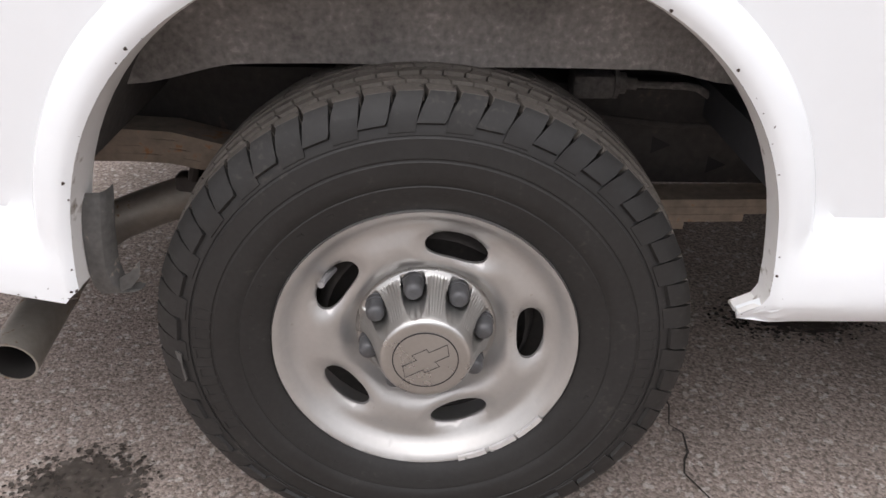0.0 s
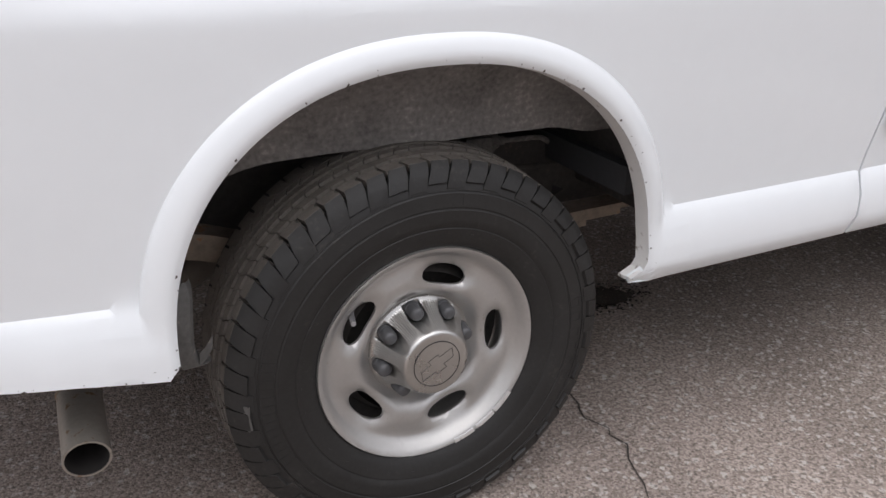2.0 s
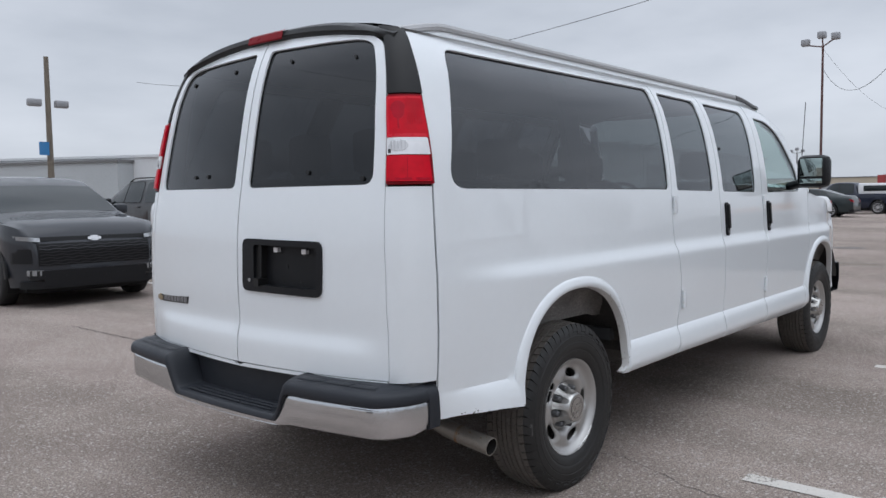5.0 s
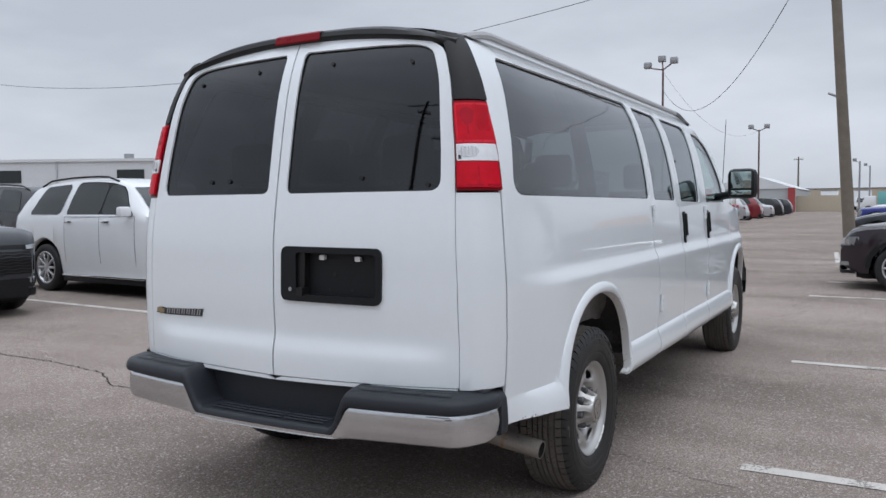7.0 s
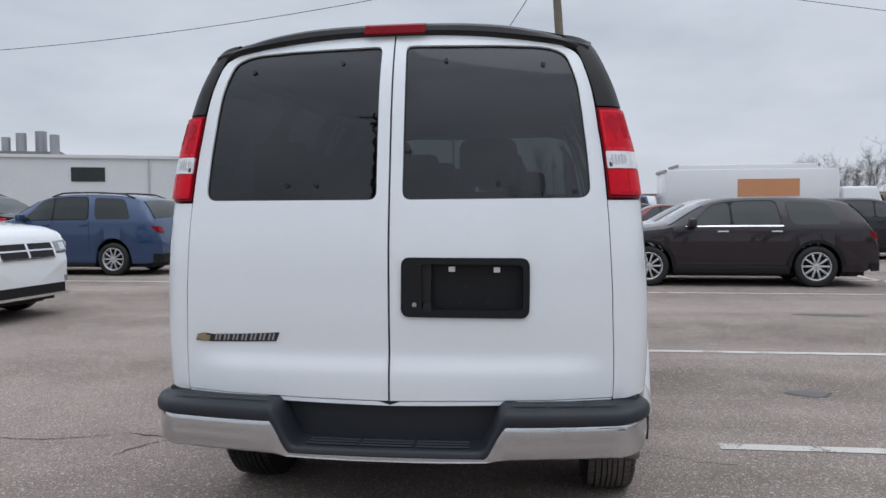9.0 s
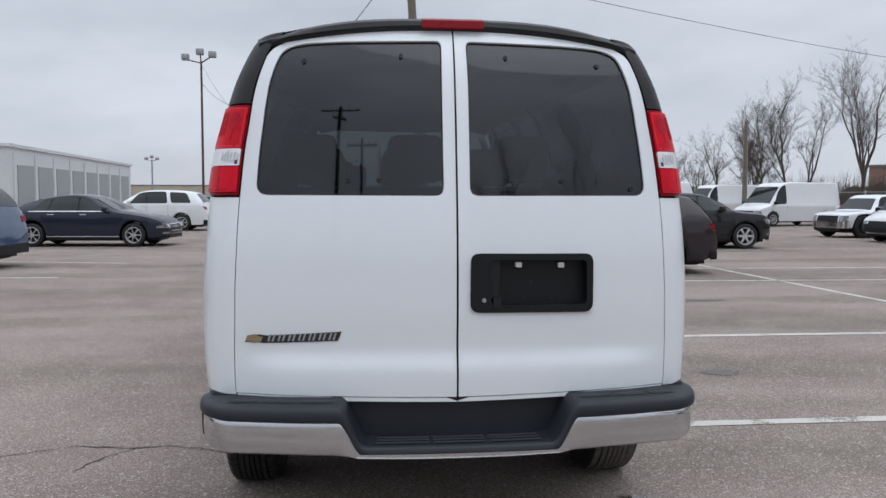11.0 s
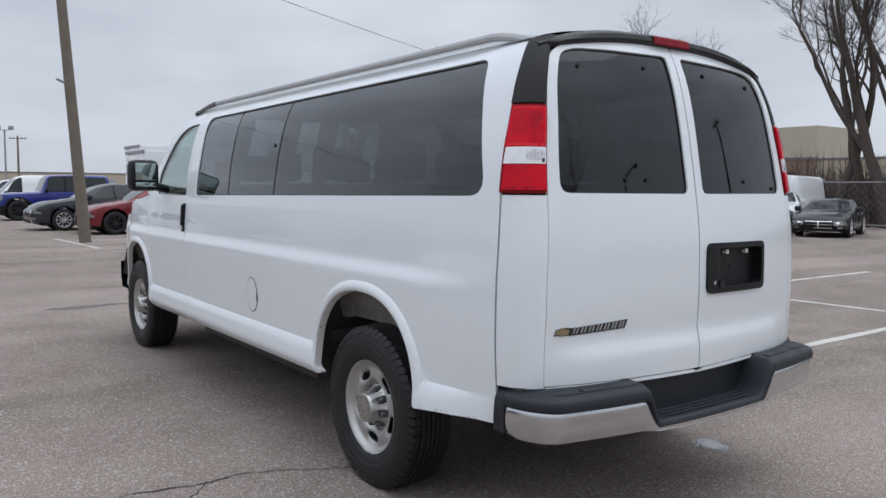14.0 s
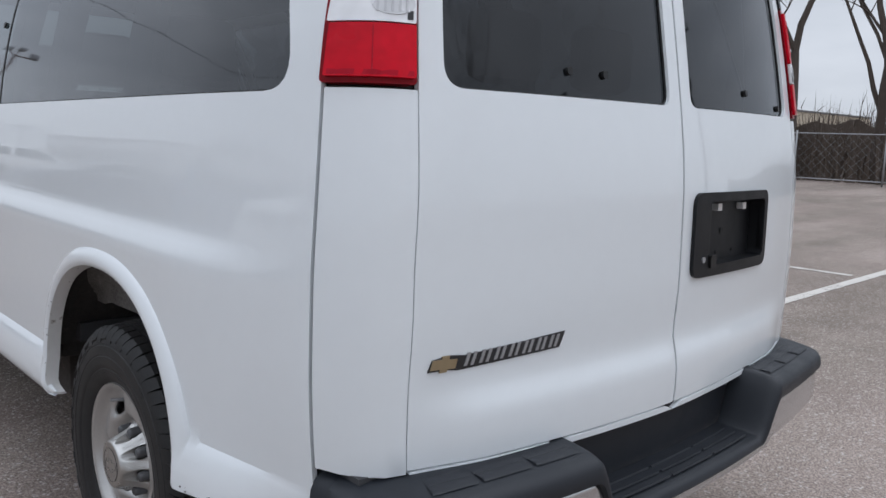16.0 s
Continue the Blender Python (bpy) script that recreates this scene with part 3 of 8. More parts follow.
def side_creases(x0, x1):
    """Rows of places along the sill, the waist crease and the lips of the arches, where the sides need finer faces."""
    out = []
    for z in (0.462, 0.475, 0.49, 0.505, 0.525, 0.545, 0.565, 0.582, 0.594, 0.603, 0.611, 0.64, 0.985, 1.004, 1.016, 1.03, 1.044, 1.058, 1.072, 1.09, 1.11):
        row = []
        for x in np.arange(x0, x1, 0.035):
            if z < 0.60 or min(arch_gap(x, z, cx) for cx in ARCHES) > FLARE + 0.008:
                row.append((at_x(x), z))
            elif row:
                out.append(row)
                row = []
        if row:
            out.append(row)
    for cx in ARCHES:
        if x0 - 0.6 < cx < x1 + 0.6:
            for g in (0.007, 0.015, 0.024, 0.033, 0.041, 0.0465, 0.0493, 0.0503, 0.056, 0.066, 0.080, 0.096):
                k = 1 + g / ARCH_W
                out.append([(at_x(cx + (x - cx) * k), ARCH_Z + (z - ARCH_Z) * k if z > ARCH_Z else z) for x, z in arch_line(cx, 0.455, 0.455, 64)])
    return out


def shell(sgn):
    def place(p, z, off=0.0):
        q = bare(p, z)
        e = 0.004
        if abs(p - P_SIDE) < e:
            p = P_SIDE + e * 1.5
        du = bare(p + e, z) - bare(p - e, z)
        dz = bare(p, z + e) - bare(p, z - e)
        n = dz.cross(du).normalized()
        if n.y < 0 and p > 0.5 or n.x > 0 and p < 0.5:
            n = -n
        q = q + off * n
        return Vector((q.x, sgn * q.y, q.z))
    return place


LEFT, RIGHT = shell(1), shell(-1)


def side_poly(*pts):
    return [(at_x(x), z) for x, z in pts]


van = thing("passenger_van", "long white passenger van with dark tinted windows, parked on asphalt", "van")
van.location = (0, 0, 0)


def panel(name, poly, sgn, mat=None, off=0.0, label="", parent=None, step=0.05, rim=0.014, step_v=None, extra=()):
    place = LEFT if sgn > 0 else RIGHT
    bm = patch(place, poly, off, step, rim, flip=sgn > 0, step_v=step_v, extra=extra)
    return part(name, bm, mat or WHITE, parent or van, label, sharp=28)


def arch_line(cx, lo_rear, lo_front, n=84):
    """The edge of a wheel opening, from its rear foot to its front foot."""
    out = []
    for k in range(n + 1):
        a = math.pi * (1 - k / n)
        c, s = math.cos(a), math.sin(a)
        out.append((cx + (ARCH_REAR if c < 0 else ARCH_FRONT) * math.copysign(abs(c) ** (2 / ARCH_N), c), ARCH_Z + ARCH_H * s ** (2 / ARCH_N)))
    rear, front = out[0][0], out[-1][0]
    return [(rear - 0.018, lo_rear), (rear - 0.009, max(0.478, lo_rear + 0.010))] + out + [(front - 0.006, 0.483), (front - 0.030, lo_front + 0.008), (front - 0.028, lo_front)]


def inset(poly, d):
    """The polygon drawn in by d (out, if negative)."""
    n = len(poly)
    area = sum(a[0] * b[1] - b[0] * a[1] for a, b in zip(poly, poly[1:] + poly[:1]))
    s = 1 if area > 0 else -1
    out = []
    for i in range(n):
        a, b, c = Vector(poly[i - 1]), Vector(poly[i]), Vector(poly[(i + 1) % n])
        e, f = (b - a), (c - b)
        e = e.normalized() if e.length > 1e-9 else f.normalized()
        f = f.normalized() if f.length > 1e-9 else e
        t = (e + f)
        t = t.normalized() if t.length > 1e-6 else e
        out.append((b.x - s * t.y * d, b.y + s * t.x * d))
    return out


def dense(pts, gap=0.04):
    out = []
    for a, b in zip(pts, pts[1:]):
        n = max(int(math.dist(a, b) / gap), 1)
        out += [(a[0] + (b[0] - a[0]) * k / n, a[1] + (b[1] - a[1]) * k / n) for k in range(n)]
    return out + [pts[-1]]


TOP = 1.970
WIN_BIG_R = rounded((at_x(-0.815), 1.367, 0.10), (at_x(1.045), 1.359, 0.03), (at_x(1.14), 1.935, 0.03), (at_x(-0.655), 1.925, 0.05))
WIN_2_R = rounded((at_x(1.15), 1.355, 0.03), (at_x(1.68), 1.348, 0.03), (at_x(1.76), 1.915, 0.04), (at_x(1.24), 1.922, 0.03))
WIN_3_R = rounded((at_x(1.83), 1.345, 0.03), (at_x(2.425), 1.338, 0.03), (at_x(2.57), 1.905, 0.06), (at_x(1.905), 1.914, 0.03))
WIN_FRONT = rounded((at_x(2.665), 1.335, 0.02), (at_x(3.40), 1.34, 0.03), (at_x(3.39), 1.50, 0.06), (at_x(3.18), 1.79, 0.12), (at_x(3.02), 1.865, 0.07), (at_x(2.77), 1.878, 0.03))
WIN_BIG_L = rounded((at_x(-0.815), 1.372, 0.10), (at_x(2.46), 1.339, 0.03), (at_x(2.50), 1.60, 0.0), (at_x(2.60), 1.905, 0.09), (at_x(-0.64), 1.925, 0.05))
DOOR_R0 = [(1.04, 0.455), (1.06, 0.60), (1.105, 0.76), (1.105, 0.86), (1.065, 1.02), (1.055, 1.20), (1.08, 1.37), (1.20, TOP)]
DOOR_R1 = [(1.71, 0.445), (1.735, 0.60), (1.76, 0.75), (1.755, 1.0), (1.755, 1.2), (1.77, 1.34), (1.85, TOP)]
DOOR_R2 = [(2.47, 0.435), (2.50, 0.60), (2.53, 0.80), (2.54, 1.0), (2.535, 1.2), (2.545, 1.34), (2.69, TOP)]
DOOR_L2 = [(2.44, 0.435), (2.465, 0.58), (2.58, 0.85), (2.60, 1.0), (2.62, 1.2), (2.645, 1.34), (2.72, TOP)]
FENDER = [(3.36, 0.42), (3.40, 0.60), (3.50, 0.85), (3.565, 1.05), (3.60, 1.20), (3.62, 1.33)]


def shifted(line, d):
    return [(x + d, z) for x, z in line]


GAP = 0.0035
ROOF_FRONT = [(3.03, 1.928), (3.30, 1.80), (3.46, 1.56), (3.62, 1.335)]


def quarter(front_line, window, sgn):
    low_rear = dense([(P_SEAM + 0.0018, 0.509), (P_SIDE, 0.507), (at_x(-0.60), 0.497), (at_x(ARCHES[0] - ARCH_REAR - 0.018), 0.483)])
    arch = [(at_x(x), z) for x, z in arch_line(ARCHES[0], 0.483, 0.452)]
    foot = [(at_x(x), z) for x, z in dense([(ARCHES[0] + ARCH_FRONT - 0.028, 0.452), shifted(front_line, -GAP)[0]])]
    front = [(at_x(x), z) for x, z in dense(shifted(front_line, -GAP))]
    top = dense([(front[-1][0], TOP), (P_SEAM + 0.0018, TOP)])
    back = dense([(P_SEAM + 0.0018, TOP), (P_SEAM + 0.0018, 0.509)])
    poly = low_rear[:-1] + arch + foot[1:] + front[1:] + top[1:] + back[1:-1]
    return panel("quarter_panel", with_hole(poly, window), sgn, step=0.045, extra=side_creases(-0.95, front_line[0][0] + 0.2))


def door_panel(name, rear_line, front_line, window, sgn, top=TOP):
    a = shifted(rear_line, GAP)
    b = shifted(front_line, -GAP)
    poly = side_poly(*dense(b), *dense([b[-1], a[-1]])[1:-1], *dense(a[::-1]), *dense([a[0], b[0]])[1:-1])
    return panel(name, with_hole(poly, window), sgn, step=0.05, extra=side_creases(rear_line[0][0] - 0.1, front_line[0][0] + 0.3))


def pane(name, window, sgn, mat, parent, label="dark tinted glass pane"):
    seal = panel("window_seal", with_hole(inset(window, -0.001), inset(window, 0.0045)), sgn, SEAL, -0.008, "black rubber window seal", parent, rim=0.006)
    return panel(name, inset(window, 0.002), sgn, mat, -0.011, label, parent, step=0.06, rim=0, step_v=0.025)


quarter_r = quarter(DOOR_R0, WIN_BIG_R, -1)
pane("window_pane", WIN_BIG_R, -1, TINT_SIDE, quarter_r)
door_a = door_panel("side_door", DOOR_R0, DOOR_R1, WIN_2_R, -1)
pane("window_pane", WIN_2_R, -1, TINT_SIDE, door_a)
door_b = door_panel("side_door", DOOR_R1, DOOR_R2, WIN_3_R, -1)
pane("window_pane", WIN_3_R, -1, TINT_SIDE, door_b)
FRONT_EDGE = FENDER + ROOF_FRONT[::-1]
door_f = door_panel("front_door", DOOR_R2, FRONT_EDGE, WIN_FRONT, -1)
pane("window_pane", WIN_FRONT, -1, CLEAR, door_f, "lightly green-tinted glass pane")
quarter_l = quarter(DOOR_L2, WIN_BIG_L, 1)
pane("window_pane", WIN_BIG_L, 1, TINT_SIDE, quarter_l)
door_fl = door_panel("front_door", DOOR_L2, FRONT_EDGE, WIN_FRONT, 1)
pane("window_pane", WIN_FRONT, 1, CLEAR, door_fl, "lightly green-tinted glass pane")
for x0, x1 in ((1.84, 1.965), (1.12, 1.195)):
    bar = side_poly((x0 - 0.006, 1.352), (x0 + 0.006, 1.352), (x1 + 0.006, 1.915), (x1 - 0.006, 1.915))
    panel("window_divider", bar, 1, BLACK_TRIM, -0.009, "thin black divider between panes", quarter_l, rim=0.004)


def hood_z(x):
    return 1.335 - 0.045 * smooth01(x, 3.55, 4.0) - 0.16 * smooth01(x, 4.0, 4.75)


for sgn in (1, -1):
    front_low = [(at_x(x), z) for x, z in arch_line(ARCHES[1], 0.44, 0.49)]
    a = [(at_x(x), z) for x, z in dense(shifted(FENDER, GAP))]
    top = [(at_x(x), hood_z(x)) for x in np.arange(4.72, 3.63, -0.05)]
    poly = front_low + [(at_x(4.55), 0.55), (at_x(4.66), 0.62), (at_x(4.72), 0.75)] + top + a[::-1]
    panel("front_fender", poly, sgn, step=0.06, extra=side_creases(3.3, 4.7))

# rear corner posts, tail lights and black upper posts
for sgn in (1, -1):
    lo = dense([(P_DOOR + 0.0010, 0.655), (P_SEAM - 0.0034, 0.66)], 0.03)
    poly = lo + dense([(P_SEAM - 0.0034, 0.66), (P_SEAM - 0.0034, 1.376)])[1:] + dense([(P_SEAM - 0.0034, 1.376), (P_DOOR + 0.0010, 1.376)], 0.03)[1:] + dense([(P_DOOR + 0.0010, 1.376), (P_DOOR + 0.0010, 0.655)])[1:-1]
    panel("rear_corner_post", poly, sgn, step=0.02, step_v=0.06)
    poly = rounded((P_DOOR + 0.006, 1.722, 0.0), (P_SEAM + 0.002, 1.722, 0.0), (P_SEAM + 0.002, TOP + 0.006, 0.0), (P_DOOR + 0.002, TOP + 0.03, 0.0))
    panel("upper_corner_post", dense(poly + poly[:1], 0.03)[:-1], sgn, BLACK_TRIM, 0.004, "black plastic cover of the upper corner", step=0.02, step_v=0.04)
    base = rounded((P_DOOR + 0.004, 1.384, 0.008), (P_SEAM + 0.004, 1.384, 0.008), (P_SEAM - 0.002, 1.716, 0.008), (P_DOOR + 0.004, 1.716, 0.008))
    lamp = panel("tail_light", dense(base + base[:1], 0.03)[:-1], sgn, RED_DARK, 0.004, "red and clear tail light in a dark red frame", step=0.02, step_v=0.04, rim=0.02)
    for nm, z0, z1, mat, lab in (("upper_lens", 1.5535, 1.706, RED_LENS, "bright red upper lens"), ("clear_lens", 1.4905, 1.5525, CLEAR_LENS, "clear reversing lens"), ("lower_lens", 1.394, 1.4875, RED_LENS, "red lower lens")):
        q = rounded((P_DOOR + 0.009, z0, 0.004), (P_SEAM - 0.005, z0, 0.004), (P_SEAM - 0.009, z1, 0.004), (P_DOOR + 0.009, z1, 0.004))
        lens = panel(nm, dense(q + q[:1], 0.02)[:-1], sgn, mat, 0.012, lab, lamp, step=0.015, step_v=0.03, rim=0.01)
    place = LEFT if sgn > 0 else RIGHT
    wide = P_SEAM - P_DOOR

    def on_lamp(name, pts, mat, label, off=0.0128):
        return part(name, patch(place, pts, off, 0.02, 0.002, flip=sgn > 0), mat, lamp, label)

    def block(a, b, z0, z1):
        return [(P_DOOR + a * wide, z0), (P_DOOR + b * wide, z0), (P_DOOR + b * wide, z1), (P_DOOR + a * wide, z1)]

    # the upper lens: pale edge, fine upright ribs, a darker bulb with its stem
    on_lamp("lens_edge", block(0.09, 0.91, 1.697, 1.703), RED_PALE, "pale upper lens edge")
    on_lamp("lens_edge", block(0.09, 0.115, 1.570, 1.697), RED_PALE, "pale upright lens edge")
    for k in range(7):
        on_lamp("lens_rib", block(0.56 + 0.048 * k, 0.57 + 0.048 * k, 1.60, 1.69), RED_MID, "fine upright rib")
    q = [(P_DOOR + wide * (0.36 + 0.19 * math.cos(a) * (1.0 if math.sin(a) > 0 else 0.8)), 1.654 + 0.034 * math.sin(a)) for a in np.arange(0, 6.28, 0.3)]
    on_lamp("reflector", q, RED_MID, "darker round reflector", 0.0132)
    on_lamp("bulb_stem", block(0.33, 0.37, 1.585, 1.63), RED_MID, "darker bulb stem", 0.0134)
    on_lamp("lens_edge", block(0.09, 0.92, 1.557, 1.566), RED_PALE, "pale lower lens edge")
    # the lower lens: two halves and a darker foot
    on_lamp("lens_step", block(0.09, 0.93, 1.397, 1.406), RED_MID, "darker foot of the lens")
    on_lamp("lens_rib", block(0.50, 0.512, 1.406, 1.484), RED_MID, "fine upright rib")
    # reversing lamp: a grey ribbed bulb beside the door
    q = [(P_DOOR + wide * (0.31 + 0.23 * math.cos(a)), 1.524 + 0.021 * math.sin(a)) for a in np.arange(0, 6.28, 0.3)]
    on_lamp("bulb_reflector", q, LENS_GREY, "grey bulb reflector", 0.0132)
    for k in range(5):
        on_lamp("bulb_rib", block(0.16 + 0.075 * k, 0.185 + 0.075 * k, 1.508, 1.540), LENS_RIB, "pale rib", 0.0138)
    on_lamp("bulb_socket", block(0.10, 0.16, 1.496, 1.512), BADGE_BLACK, "black bulb socket")

# rear doors
def rear_top(p):
    return 2.010 - 0.058 * (p / 0.80) ** 2.6


def rear_door(sgn):
    lo = dense([(0.004, 0.650), (P_DOOR - 0.001, 0.662)])
    out = dense([(P_DOOR - 0.001, 0.662), (P_DOOR - 0.001, 1.90)])
    corner = [(P_DOOR - 0.004, 1.915), (P_DOOR - 0.012, 1.932), (P_DOOR - 0.03, 1.945)]
    top = [(p, rear_top(p)) for p in np.arange(0.77, 0.004, -0.03)] + [(0.004, rear_top(0.0))]
    back = dense([(0.004, rear_top(0.0)), (0.004, 0.650)])
    poly = lo + out[1:] + corner + top + back[1:-1]
    win = rounded((0.050, 1.383, 0.035), (0.766, 1.385, 0.05), (0.771, 1.70, 0.0), (0.774, 1.86, 0.10), (0.762, 1.952, 0.14), (0.50, 1.962, 0.0), (0.056, 1.968, 0.03))
    win = dense(win + win[:1], 0.05)[:-1]
    holed = with_hole(poly, win)
    if sgn < 0:
        holed = with_hole(holed, PLATE)
    fold = [[(p, z) for p in np.arange(0.03, 0.82, 0.035)] for z in (0.735, 0.752, 0.764, 0.775, 0.788, 0.80, 0.812, 0.83)]
    d = panel("rear_door", holed, sgn, step=0.05, extra=fold)
    pane("window_pane", win, sgn, TINT, d)
    edge = dense([(0.001, 0.632), (P_DOOR - 0.004, 0.645)]) + dense([(P_DOOR - 0.004, 0.645), (P_DOOR - 0.004, 0.658)])[1:] + dense([(P_DOOR - 0.004, 0.658), (0.001, 0.646)])[1:-1]
    panel("door_lower_edge", edge, sgn, WHITE, 0.002, "", d)
    return d


PLATE = rounded((0.052 * 0.98, 0.962, 0.03), (0.515, 0.957, 0.03), (0.522, 1.166, 0.03), (0.054, 1.170, 0.03))
PLATE_IN = rounded((0.125, 0.985, 0.015), (0.496, 0.982, 0.02), (0.500, 1.146, 0.02), (0.125, 1.150, 0.015))
door_rl, door_rr = rear_door(1), rear_door(-1)
recess = panel("plate_recess", with_hole(inset(PLATE, -0.004), PLATE_IN), -1, BLACK_PLASTIC, 0.010, "black plastic number-plate recess, without a plate", door_rr, rim=0.02)
panel("back_plate", inset(PLATE_IN, -0.005), -1, BLACK_PLASTIC, -0.034, "", recess, rim=0)
bm = bmesh.new()
ring = [[RIGHT(p, z, o) for p, z in PLATE_IN + PLATE_IN[:1]] for o in (0.004, -0.036)]
part("recess_wall", sheet(bm, ring), BLACK_PLASTIC, recess)
panel("lever_handle", rounded((0.118, 1.01, 0.01), (0.158, 1.01, 0.01), (0.162, 1.15, 0.01), (0.118, 1.15, 0.01)), -1, BLACK_TRIM, -0.004, "black lever handle", recess, rim=0.03)
for p, z in ((0.237, 1.130), (0.405, 1.127)):
    panel("plate_lamp", rounded((p - 0.012, z - 0.009, 0.003), (p + 0.012, z - 0.009, 0.003), (p + 0.012, z + 0.01, 0.003), (p - 0.012, z + 0.01, 0.003)), -1, CLEAR_LENS, -0.016, "small clear plate lamp", recess, rim=0.02)
for p, z, r in ((0.288, 1.064, 0.008), (0.263, 1.006, 0.005), (0.37, 1.004, 0.005)):
    panel("screw_hole", [(p + r * math.cos(a), z + r * math.sin(a)) for a in np.arange(0, 6.28, 0.6)], -1, SEAL, -0.031, "", recess, rim=0.002)
panel("camera_housing", rounded((0.132, 0.978, 0.005), (0.162, 0.978, 0.005), (0.162, 1.012, 0.005), (0.132, 1.012, 0.005)), -1, BLACK_TRIM, 0.016, "small black camera housing", recess, rim=0.05)
panel("lock_cylinder", [(0.098 + 0.008 * math.cos(a), 1.003 + 0.008 * math.sin(a)) for a in np.arange(0, 6.28, 0.4)], -1, BADGE_GREY, 0.013, "grey lock cylinder", recess, rim=0.005)


def disc(place, p, z, r, off, rim, mat, name, parent, sgn, label=""):
    q = [(p + r * math.cos(a), z + r * math.sin(a)) for a in np.arange(0, 6.28, 0.45)]
    return part(name, patch(place, q, off, 0.05, rim, flip=sgn > 0), mat, parent, label)


for sgn, d in ((1, door_rl), (-1, door_rr)):
    place = LEFT if sgn > 0 else RIGHT
    for p, z in ((0.235, 1.908), (0.655, 1.886), (0.42, 1.44), (0.71, 1.41) if sgn < 0 else (0.30, 1.44)):
        disc(place, p, z, 0.009, -0.004, 0.007, BLACK_TRIM, "glass_button", d, sgn, "small black glass fixing button")
disc(LEFT, at_x(1.231), 1.649, 0.011, -0.004, 0.006, BLACK_TRIM, "latch_button", quarter_l, 1, "small black latch button")
disc(RIGHT, at_x(1.93), 1.62, 0.010, -0.004, 0.006, BLACK_TRIM, "latch_button", door_b, -1, "small black latch button")

# maker's sign and name on the left rear door: a cross-like gold shape, and slanted bars
def slant(p0, p1, z0, z1, lean):
    return [(p1, z0), (p0, z0), (p0 - lean, z1), (p1 - lean, z1)]


badge = panel("name_badge", inset([(0.440, 0.853), (0.715, 0.842), (0.745, 0.846), (0.79, 0.848), (0.780, 0.878), (0.735, 0.884), (0.70, 0.880), (0.425, 0.894)][::-1], 0.005), 1, BADGE_BLACK, 0.003, "black and grey name badge with a gold emblem", door_rl, rim=0.005)
for k in range(7):
    p0 = 0.450 + k * 0.0375
    z0, z1 = 0.858 - k * 0.0012, 0.890 - k * 0.0012
    for q0, q1 in ((0.004, 0.0115), (0.020, 0.0275)):
        panel("badge_bar", slant(p0 + q0, p0 + q1, z0 + 0.003, z1 - 0.003, 0.008), 1, BADGE_GREY, 0.0048, "", badge, rim=0.003)
gold = [(0.782, 0.855), (0.760, 0.855), (0.760, 0.848), (0.743, 0.848), (0.743, 0.853), (0.724, 0.853), (0.720, 0.871), (0.739, 0.872), (0.739, 0.880), (0.756, 0.880), (0.756, 0.874), (0.777, 0.874)]
panel("emblem", gold, 1, GOLD, 0.0055, "gold cross-shaped emblem", badge, rim=0.004)

# roof, its drip rails, the black rear header and the stop lamp
def roof_point(x, v, off=0.0):
    """v from -1 to 1 across the roof."""
    front = smooth01(x, 2.6, 3.2)
    back = 0.035 * (1 - smooth01(x, -0.9, -0.45))
    z = TOP + 0.008 + (0.118 - back - 0.05 * front) * (1 - abs(v) ** 3.0) - 0.012 * front
    return Vector((x, 0.742 * v, z + off))


bm = bmesh.new()
xs = [-0.83, -0.75, -0.6, -0.4, 0, 0.6, 1.2, 1.8, 2.3, 2.6, 2.8, 2.95, 3.1]
vs = [-1, -0.985, -0.96, -0.92, -0.85, -0.75, -0.6, -0.4, -0.2, 0, 0.2, 0.4, 0.6, 0.75, 0.85, 0.92, 0.96, 0.985, 1]
sheet(bm, [[roof_point(x, v) for v in vs] for x in xs], flip=True)
part("roof", bm, WHITE, van)
for sgn in (1, -1):
    for x0, x1, sec, name, mat, lab in ((-0.84, 3.10, ((0.729, 1.952), (0.733, 1.966), (0.732, 1.985), (0.727, 2.002), (0.718, 2.012)), "roof_edge", WHITE, ""),
                                        (-0.84, 2.62, ((0.723, 2.003), (0.735, 2.008), (0.737, 2.020), (0.730, 2.033), (0.712, 2.039), (0.692, 2.030), (0.684, 2.010)), "drip_rail", RAIL_GREY, "grey drip rail"),
                                        (2.64, 3.14, ((0.723, 2.003), (0.735, 2.008), (0.737, 2.020), (0.730, 2.033), (0.712, 2.039), (0.692, 2.030), (0.684, 2.010)), "drip_rail", RAIL_DARK, "dark drip rail")):
        bm = bmesh.new()
        rows = [[(x, sgn * (y - 0.02 * smooth01(x, 2.7, 3.2) - 0.022 * (1 - smooth01(x, -0.90, -0.60))), z - 0.04 * smooth01(x, 2.6, 3.2) - 0.055 * (1 - smooth01(x, -0.94, -0.58))) for y, z in sec] for x in [x0, x0 + 0.05, x0 + 0.1, x0 + 0.15, x0 + 0.2, *np.linspace(x0 + 0.25, x1, 14)]]
        part(name, sheet(bm, rows, flip=sgn < 0), mat, van, lab)
bm = bmesh.new()
rows = []
